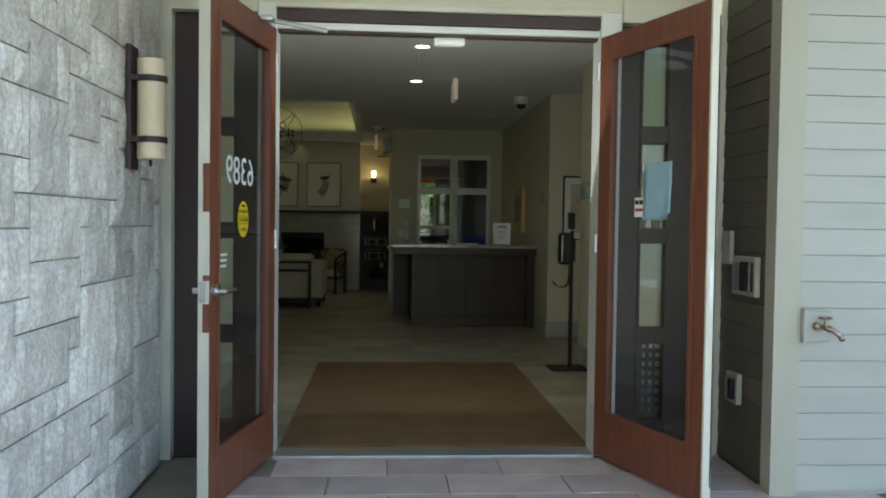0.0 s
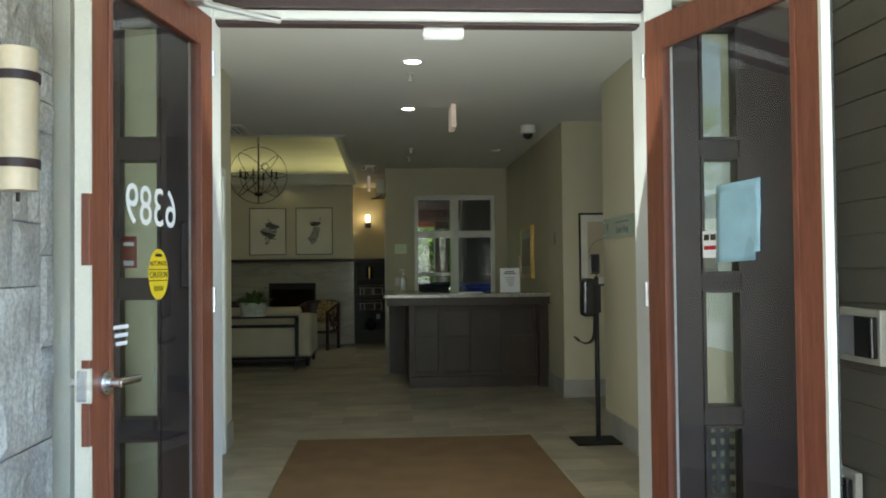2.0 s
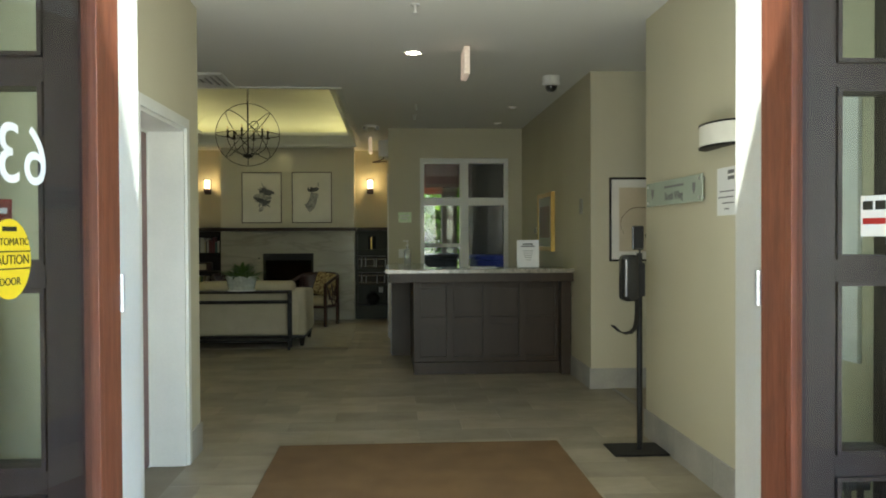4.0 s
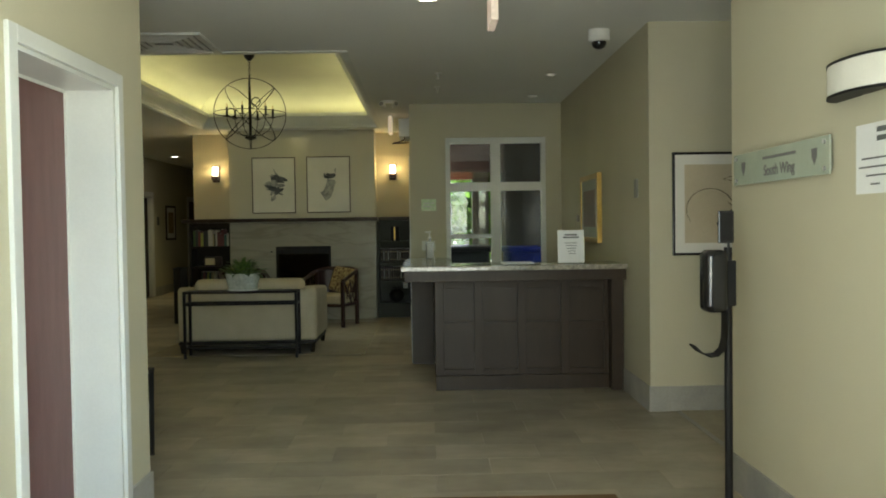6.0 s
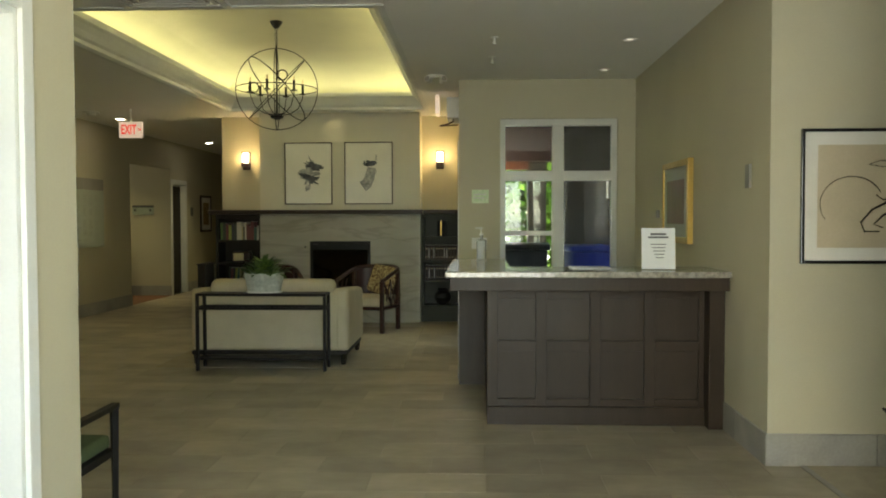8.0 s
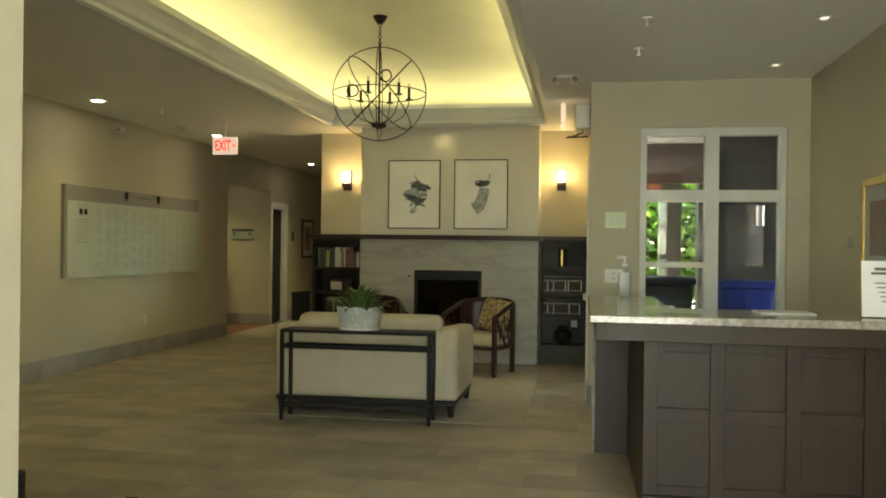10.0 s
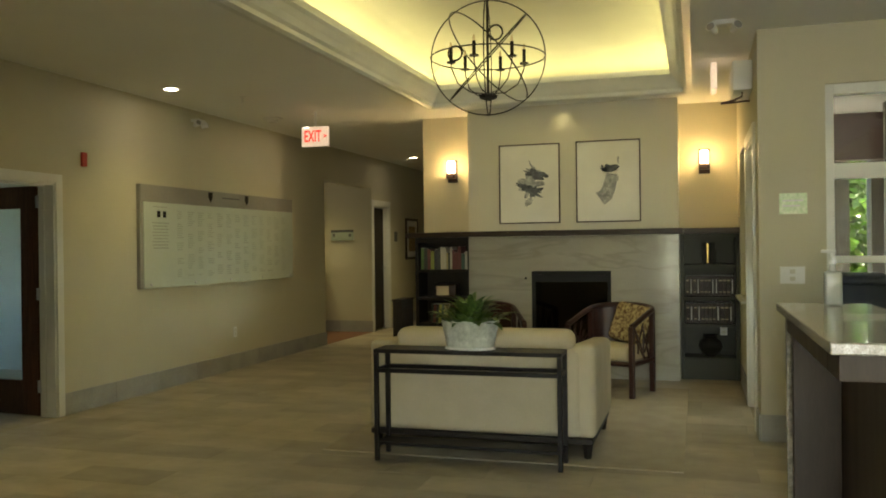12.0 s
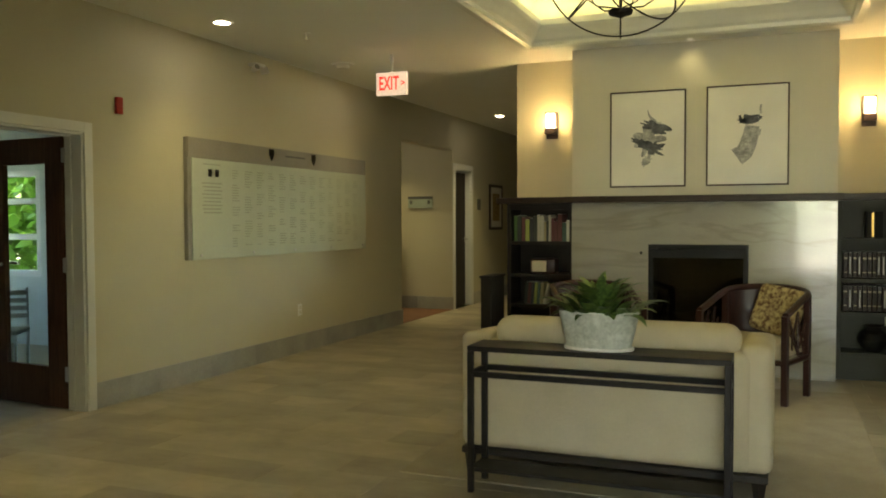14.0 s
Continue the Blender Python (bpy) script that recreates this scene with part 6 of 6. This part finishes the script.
box(bm, -0.24, 0.24, -0.24, 0.24, 0.43, 0.49, r=0.02)
part("seat", bm, BOARDBAND, oc, smooth=True)
for k in range(4):
    bpart("slat", BOARDBAND, oc, (-0.22, 0.22, 0.22, 0.25, 0.60 + 0.1 * k, 0.66 + 0.1 * k), r=0.006)
for x in (-0.22, 0.19):
    bpart("leg", ALU, oc, (x, x + 0.03, -0.22, -0.19, 0, 0.43))
    bpart("leg", ALU, oc, (x, x + 0.03, 0.22, 0.25, 0, 1.0))

casing("door_frame_hall", "white painted casing of the hallway door", "x", -5.17, 19.38, 20.05, 2.03, -5.32)
hd = tagged(new("door_6"), "closed near-black wooden hallway door in white casing", "door", "", "structure")
hd.matrix_basis = dir_pose(-5.25, 19.40, -5.25, 20.03)
bpart("leaf", DARKSHELF, hd, (0, 0.63, 0.0, 0.04, 0.01, 2.0), r=0.003)
lever(hd, 0.57, 0.0, 1.0, -1, -1)
ns = thing("nook_sign", "frosted glass room sign with grey header", "sign")
bpart("plate", FROST, ns, (-5.86, -5.47, 19.27, 19.28, 1.47, 1.60), r=0.002)
bpart("header", PRINTGREY, ns, (-5.86, -5.47, 19.27, 19.28, 1.60, 1.64), r=0.002)
for x in (-5.83, -5.55):
    bpart("crest", PRINTGREY, ns, (x, x + 0.04, 19.268, 19.27, 1.53, 1.58))
picture("hall_picture", "brown framed print with white mat in the hallway", "x", -5.17, 20.9, 21.55, 1.13, 1.87, MANTELWOOD, 0.045, ARTPAPER, 1, mat_w=0.10, mat_mat=CUSHION)
rs = thing("room_sign", "small dark room number plate", "sign")
bpart("plate", PRINTGREY, rs, (-5.168, -5.158, 20.35, 20.48, 1.45, 1.62), r=0.002)
casing("door_frame_far", "white painted casing of the far hallway door", "x", -5.17, 22.6, 23.45, 2.03, -5.22)
fd = tagged(new("door_7"), "closed dark brown hallway door", "door", "", "structure")
bpart("leaf", BROWNDOOR, fd, (-5.165, -5.158, 22.62, 23.43, 0.01, 2.01))


# ---- breezeway and outdoors ----
def bin_thing(name, label, material, at, w, d, h):
    t = thing(name, label, "bin", at=at)
    bm = bmesh.new()
    made = box(bm, -w / 2, w / 2, -d / 2, d / 2, 0.06, h, r=0.03)
    for v in made:
        f = 0.86 + 0.14 * (v.co.z / h)
        v.co.x, v.co.y = v.co.x * f, v.co.y * f
    part("body", bm, material, t, smooth=True)
    bm = bmesh.new()
    box(bm, -w / 2 - 0.03, w / 2 + 0.03, -d / 2 - 0.03, d / 2 + 0.05, h, h + 0.07, r=0.025)
    part("lid", bm, material, t, smooth=True)
    bm = bmesh.new()
    tube(bm, [(-w / 2 + 0.05, d / 2 + 0.06, h + 0.02), (w / 2 - 0.05, d / 2 + 0.06, h + 0.02)], 0.014, 8)
    part("handle", bm, material, t)
    for x in (-w / 2 + 0.06, w / 2 - 0.06):
        bm = bmesh.new()
        cyl(bm, 0, 0, -0.02, 0.02, 0.09, 18, m=pose(x, d / 2 - 0.05, 0.088, 0, 90))
        part("wheel", bm, BLACKPLASTIC, t)
    bpart("label_plate", PAPER, t, (-0.12, 0.12, -d / 2 - 0.004, -d / 2 + 0.02, h - 0.24, h - 0.2))
    return t


bin_thing("recycling_bin", "blue plastic wheeled recycling bin in the breezeway", BLUEBIN, pose(1.68, 14.15, 0, 0, 0, 6), 0.47, 0.55, 1.0)
bin_thing("waste_bin", "dark plastic wheeled waste bin in the breezeway", BLACKBIN, pose(0.92, 14.2, 0, 0, 0, -4), 0.58, 0.62, 1.02)
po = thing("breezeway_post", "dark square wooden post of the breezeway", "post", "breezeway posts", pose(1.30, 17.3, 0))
bpart("shaft", SHADED_PAINT, po, (-0.14, 0.14, -0.14, 0.14, 0, 2.75), r=0.006)
bpart("base_trim", SHADED_PAINT, po, (-0.17, 0.17, -0.17, 0.17, 0, 0.2), r=0.004)
copy_thing(po, pose(1.80, 17.3, 0))
sb = thing("fascia_board", "red-brown stained fascia board under the breezeway beam", "fascia")
bpart("board", REDWOOD, sb, (0.41, 1.16, 16.91, 17.09, 2.12, 2.238), r=0.003)
bl = thing("wall_lamp", "small brushed metal cylinder lamp on the breezeway wall", "wall lamp")
bm = bmesh.new()
cyl(bm, 2.23, 16.08, 1.66, 1.90, 0.05, 24)
part("cylinder", bm, ALU, bl, smooth=True)
bpart("bracket", ALU, bl, (2.20, 2.26, 16.11, 16.19, 1.74, 1.82), r=0.004)
rd_beam = thing("breezeway_beam", "dark painted beam across the breezeway", "beam")
bpart("beam", DARKBRONZE, rd_beam, (0.41, 6.0, 16.9, 17.1, 2.24, 2.748), r=0.004)


def tree(x, y, h, spread, seed, leaves=2600):
    rr = random.Random(seed)
    t = thing("tree", "broadleaf tree with fresh sunlit green foliage", "tree", "trees round the building", pose(x, y, -0.05))
    bm = bmesh.new()
    tips = []
    def limb(p, d, length, r, depth):
        pts, rad = [p], [r]
        for k in range(5):
            d = (d + Vector((rr.uniform(-0.25, 0.25), rr.uniform(-0.25, 0.25), rr.uniform(-0.05, 0.15)))).normalized()
            p = p + d * length / 5
            pts.append(p)
        rows = []
        for i, q in enumerate(pts):
            rr_ = r * (1 - 0.55 * i / 5)
            rows.append([bm.verts.new(q + Vector((rr_ * math.cos(a * math.tau / 7), rr_ * math.sin(a * math.tau / 7), 0))) for a in range(7)])
        for a, b in zip(rows, rows[1:]):
            for k in range(7):
                bm.faces.new((a[k], a[(k + 1) % 7], b[(k + 1) % 7], b[k]))
        if depth == 0:
            tips.extend(pts[2:])
            return
        for k in range(4 if depth == 2 else 3):
            a = rr.uniform(0, math.tau)
            limb(pts[rr.randrange(2, 6)], Vector((math.cos(a), math.sin(a), rr.uniform(-0.1, 0.7))).normalized(), length * rr.uniform(0.5, 0.75), r * 0.45, depth - 1)
    limb(Vector((0, 0, 0)), Vector((0, 0, 1)), h * 0.6, 0.16, 2)
    part("trunk", bm, BARK, t)
    verts, faces = [], []
    for k in range(leaves):
        c = rr.choice(tips) + Vector((rr.gauss(0, spread * 0.22), rr.gauss(0, spread * 0.22), rr.gauss(0, spread * 0.16) - 0.3))
        c.z = max(c.z, 0.3)
        u = Vector((rr.gauss(0, 1), rr.gauss(0, 1), rr.gauss(0, 0.5))).normalized()
        w = u.cross(Vector((rr.gauss(0, 1), rr.gauss(0, 1), 1))).normalized()
        s = rr.uniform(0.07, 0.15)
        n = len(verts)
        verts += [tuple(c - u * s), tuple(c + w * s * 0.5), tuple(c + u * s), tuple(c - w * s * 0.5)]
        faces.append((n, n + 1, n + 2, n + 3))
    me = bpy.data.meshes.new("crown")
    me.from_pydata(verts, [], faces)
    me.materials.append(TREELEAF)
    crown_ob = new("crown", me)
    crown_ob.parent = t
    tagged(crown_ob, "uneven crown of small green leaves", kind="stuff")


for k, (tx, ty, th) in enumerate(((-1.2, 23.6, 5.0), (2.6, 23.0, 6.0), (-1.6, 24.5, 6.0), (-8.3, 17.0, 4.5), (-9.8, 18.0, 5.0), (-4.0, -15.0, 7.0), (1.0, -17.0, 7.0), (5.5, -15.0, 7.0), (9.5, 20.5, 6.0))):
    tree(tx, ty, th, 3.0, 20 + k, 3800 if 0 <= k < 5 else 2600)


def hedge(name, x0, x1, y0, y1, z1, count, seed):
    rr = random.Random(seed)
    verts, faces = [], []
    for k in range(count):
        c = Vector((rr.uniform(x0, x1), rr.uniform(y0, y1), 0))
        top = z1 * (0.75 + 0.3 * noise.noise((c.x * 0.7, c.y * 0.7, seed)))
        c.z = top * rr.random() ** 0.8
        u = Vector((rr.gauss(0, 1), rr.gauss(0, 1), rr.gauss(0, 0.5))).normalized()
        w = u.cross(Vector((rr.gauss(0, 1), rr.gauss(0, 1), 1))).normalized()
        s = rr.uniform(0.08, 0.17)
        n = len(verts)
        verts += [tuple(c - u * s), tuple(c + w * s * 0.5), tuple(c + u * s), tuple(c - w * s * 0.5)]
        faces.append((n, n + 1, n + 2, n + 3))
    me_ = bpy.data.meshes.new(name)
    me_.from_pydata(verts, [], faces)
    me_.materials.append(TREELEAF)
    tagged(new(name, me_), "dense bank of fresh green shrubs and leaves", "shrubs", kind="stuff")


hedge("shrubs", -17.0, -7.9, 16.2, 19.5, 4.2, 16000, 3)
hedge("shrubs", -2.6, 8.0, 20.5, 24.0, 4.6, 18000, 4)
structure("road", boxes((-30, 30, -11.5, -4.5, -0.05, -0.03)), CONCRETE, "pale concrete driveway in front of the entrance")


# ---- pieces of walls, floors and paving ----
def piece_mesh(name, lx, ly, lz, bev, material):
    bm = bmesh.new()
    box(bm, -lx / 2, lx / 2, -ly / 2, ly / 2, -lz, 0, 0)
    top = [e for e in bm.edges if all(abs(v.co.z) < 1e-6 for v in e.verts)]
    bmesh.ops.bevel(bm, geom=top, offset=bev, segments=1, affect="EDGES")
    return mesh_of(name, bm, material)


def lay(parent, mesh, x, y, z, name):
    ob = new(name, mesh)
    ob.parent = parent
    ob.location = (x, y, z)
    return ob


# lobby floor: tiles 0.61 x 0.305 in running bond, long side across the walk
TLX, TLY, GAP = 0.61, 0.305, 0.002
floor_ob = bpy.data.objects["floor"]
tile_me = piece_mesh("tile", TLX - GAP, TLY - GAP, 0.006, 0.0006, TILE)
rt = random.Random(2)
spots = []
row = 0
yy = 4.245
while yy < 26.0:
    xx = -5.06 - TLX * (1.5 if row % 2 else 1.0)
    while xx < 2.2:
        cx, cy = xx + TLX / 2, yy + TLY / 2
        lo = -0.97 if yy + TLY < 7.2 else -5.17
        hi = 1.95 if yy + TLY < 7.35 else 2.165 if yy < 8.98 else 1.99 if yy < 12.9 else 0.2 if yy < 15.8 else -3.15
        x0, x1, y0, y1 = max(xx, lo), min(xx + TLX, hi), yy, min(yy + TLY, 25.99)
        if x1 - x0 > 0.02:
            spots.append((cx, cy, x0, x1, y0, y1))
        xx += TLX
    yy += TLY
    row += 1
near = sorted(spots, key=lambda s: abs(s[1] - 9.5) + 0.8 * abs(s[0] + 1.2))
full = [s for s in near if s[3] - s[2] > TLX - 0.01 and s[5] - s[4] > TLY - 0.01][:300]
chosen = {(s[0], s[1]) for s in full}
for s in full:
    lay(floor_ob, tile_me, s[0], s[1], rt.uniform(-0.0004, 0.0004), "tile")
verts, faces = [], []
for s in spots:
    if (s[0], s[1]) in chosen:
        continue
    n, g, z = len(verts), GAP / 2, rt.uniform(-0.0004, 0.0004)
    x0, x1, y0, y1 = s[2] + g, s[3] - g, s[4] + g, s[5] - g
    verts += [(x0, y0, z), (x1, y0, z), (x1, y1, z), (x0, y1, z), (x0, y0, -0.006), (x1, y0, -0.006), (x1, y1, -0.006), (x0, y1, -0.006)]
    faces += [(n, n + 1, n + 2, n + 3), (n, n + 4, n + 5, n + 1), (n + 1, n + 5, n + 6, n + 2), (n + 2, n + 6, n + 7, n + 3), (n + 3, n + 7, n + 4, n)]
me = bpy.data.meshes.new("far_tiles")
me.from_pydata(verts, [], faces)
me.materials.append(TILES)
far = new("far_tiles", me)
far.parent = floor_ob
tagged(far, "remaining stone floor tiles", kind="stuff")

# entrance paving
pave = bpy.data.objects["pavement"]
paver_me = piece_mesh("paver", 0.594, 0.294, 0.012, 0.003, PAVER)
for j in range(16):
    for i in range(6):
        x = -1.06 + 0.30 + 0.6 * i - (0.3 if j % 2 else 0)
        y = 3.93 - 0.3 * j
        if -1.05 < x - 0.29 and x < 2.3:
            lay(pave, paver_me, x, y, 0.0, "paver")

# ashlar stone wall beside the entrance
wall_stone = structure("wall_stone", boxes((-1.4, -1.085, -3.0, 4.05, -0.05, 3.1)), MORTAR, "pale grey ashlar stone wall")
rs_ = random.Random(14)
CELL = 0.115
NU, NV = int((4.05 + 0.6) / CELL), int(3.05 / CELL)
taken = [[False] * NV for _ in range(NU)]


def stone_mesh(w, h, seed):
    """A split-faced stone, rough front to +x."""
    bm = bmesh.new()
    n, m = max(3, round(w / 0.032)), max(3, round(h / 0.04))
    g = 0.0032
    rows = []
    for j in range(m + 1):
        line = []
        for i in range(n + 1):
            edge = i in (0, n) or j in (0, m)
            u, v = g + (w - 2 * g) * i / n, g + (h - 2 * g) * j / m
            chip = 0.010 * noise.noise((u * 8 + seed, v * 5, seed)) + 0.009 * noise.noise((u * 30, v * 14 + seed, seed))
            out = 0.020 + (0.003 * noise.noise((u * 20, v * 20, seed)) if edge else 0.010 + chip)
            line.append(bm.verts.new((out, u, v)))
        rows.append(line)
    for j in range(m):
        for i in range(n):
            bm.faces.new((rows[j][i], rows[j][i + 1], rows[j + 1][i + 1], rows[j + 1][i]))
    rim = rows[0] + [r[-1] for r in rows[1:]] + rows[-1][-2::-1] + [r[0] for r in rows[-2:0:-1]]
    back = [bm.verts.new((-0.004, v.co.y, v.co.z)) for v in rim]
    for k in range(len(rim)):
        a, b = k, (k + 1) % len(rim)
        bm.faces.new((rim[a], rim[b], back[b], back[a]))
    return mesh_of("stone_block", bm, STONE)


for i in range(NU):
    for j in range(NV):
        if taken[i][j]:
            continue
        for _ in range(12):
            w, h = rs_.choice(((2, 4), (3, 4), (4, 2), (2, 2), (3, 5), (4, 4), (2, 3), (5, 3), (1, 2), (2, 5), (3, 2), (1, 1), (3, 3)))
            w, h = min(w, NU - i), min(h, NV - j)
            if all(not taken[a][b] for a in range(i, i + w) for b in range(j, j + h)):
                break
        else:
            w = h = 1
        for a in range(i, i + w):
            for b in range(j, j + h):
                taken[a][b] = True
        ob = new("stone_block", stone_mesh(w * CELL, h * CELL, i * 7.3 + j * 3.1))
        ob.parent = wall_stone
        ob.location = (-1.085, -0.6 + i * CELL, j * CELL)


# lap siding
def board_mesh(length, paint):
    bm = bmesh.new()
    pr = [(0.0, 0.0), (-0.013, 0.0), (-0.0135, 0.003), (-0.008, 0.1245), (0.0, 0.1245)]
    a = [bm.verts.new((0, y, z)) for y, z in pr]
    b = [bm.verts.new((length, y, z)) for y, z in pr]
    bm.faces.new(a)
    bm.faces.new(b[::-1])
    for k in range(5):
        bm.faces.new((a[k], b[k], b[(k + 1) % 5], a[(k + 1) % 5]))
    return mesh_of("siding_board", bm, paint)


def siding(name, core, pieces, paint, label):
    root = structure(name, boxes(*core), paint, label)
    for x, y, rot, length, top in pieces:
        me_ = board_mesh(length, paint)
        for k in range(int(top / 0.128)):
            ob = new("siding_board", me_)
            ob.parent = root
            ob.matrix_basis = pose(x, y, 0.02 + 0.128 * k, 0, 0, rot)
    return root


siding("wall_siding_front", [(2.04, 6.0, 3.43, 3.6, 0, 3.1)], [(2.12, 3.43, 0, 3.8, 3.05)], SIDING, "sage painted lap siding wall by the entrance")
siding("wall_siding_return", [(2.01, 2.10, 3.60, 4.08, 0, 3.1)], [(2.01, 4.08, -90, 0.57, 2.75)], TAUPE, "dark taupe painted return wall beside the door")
structure("corner_board", boxes((2.02, 2.118, 3.405, 3.43, 0, 3.1), (1.985, 2.02, 3.405, 3.51, 0, 3.1)), CORNERPAINT, "pale sage painted corner board")
dark_board = board_mesh(7.2, SHADED_PAINT)
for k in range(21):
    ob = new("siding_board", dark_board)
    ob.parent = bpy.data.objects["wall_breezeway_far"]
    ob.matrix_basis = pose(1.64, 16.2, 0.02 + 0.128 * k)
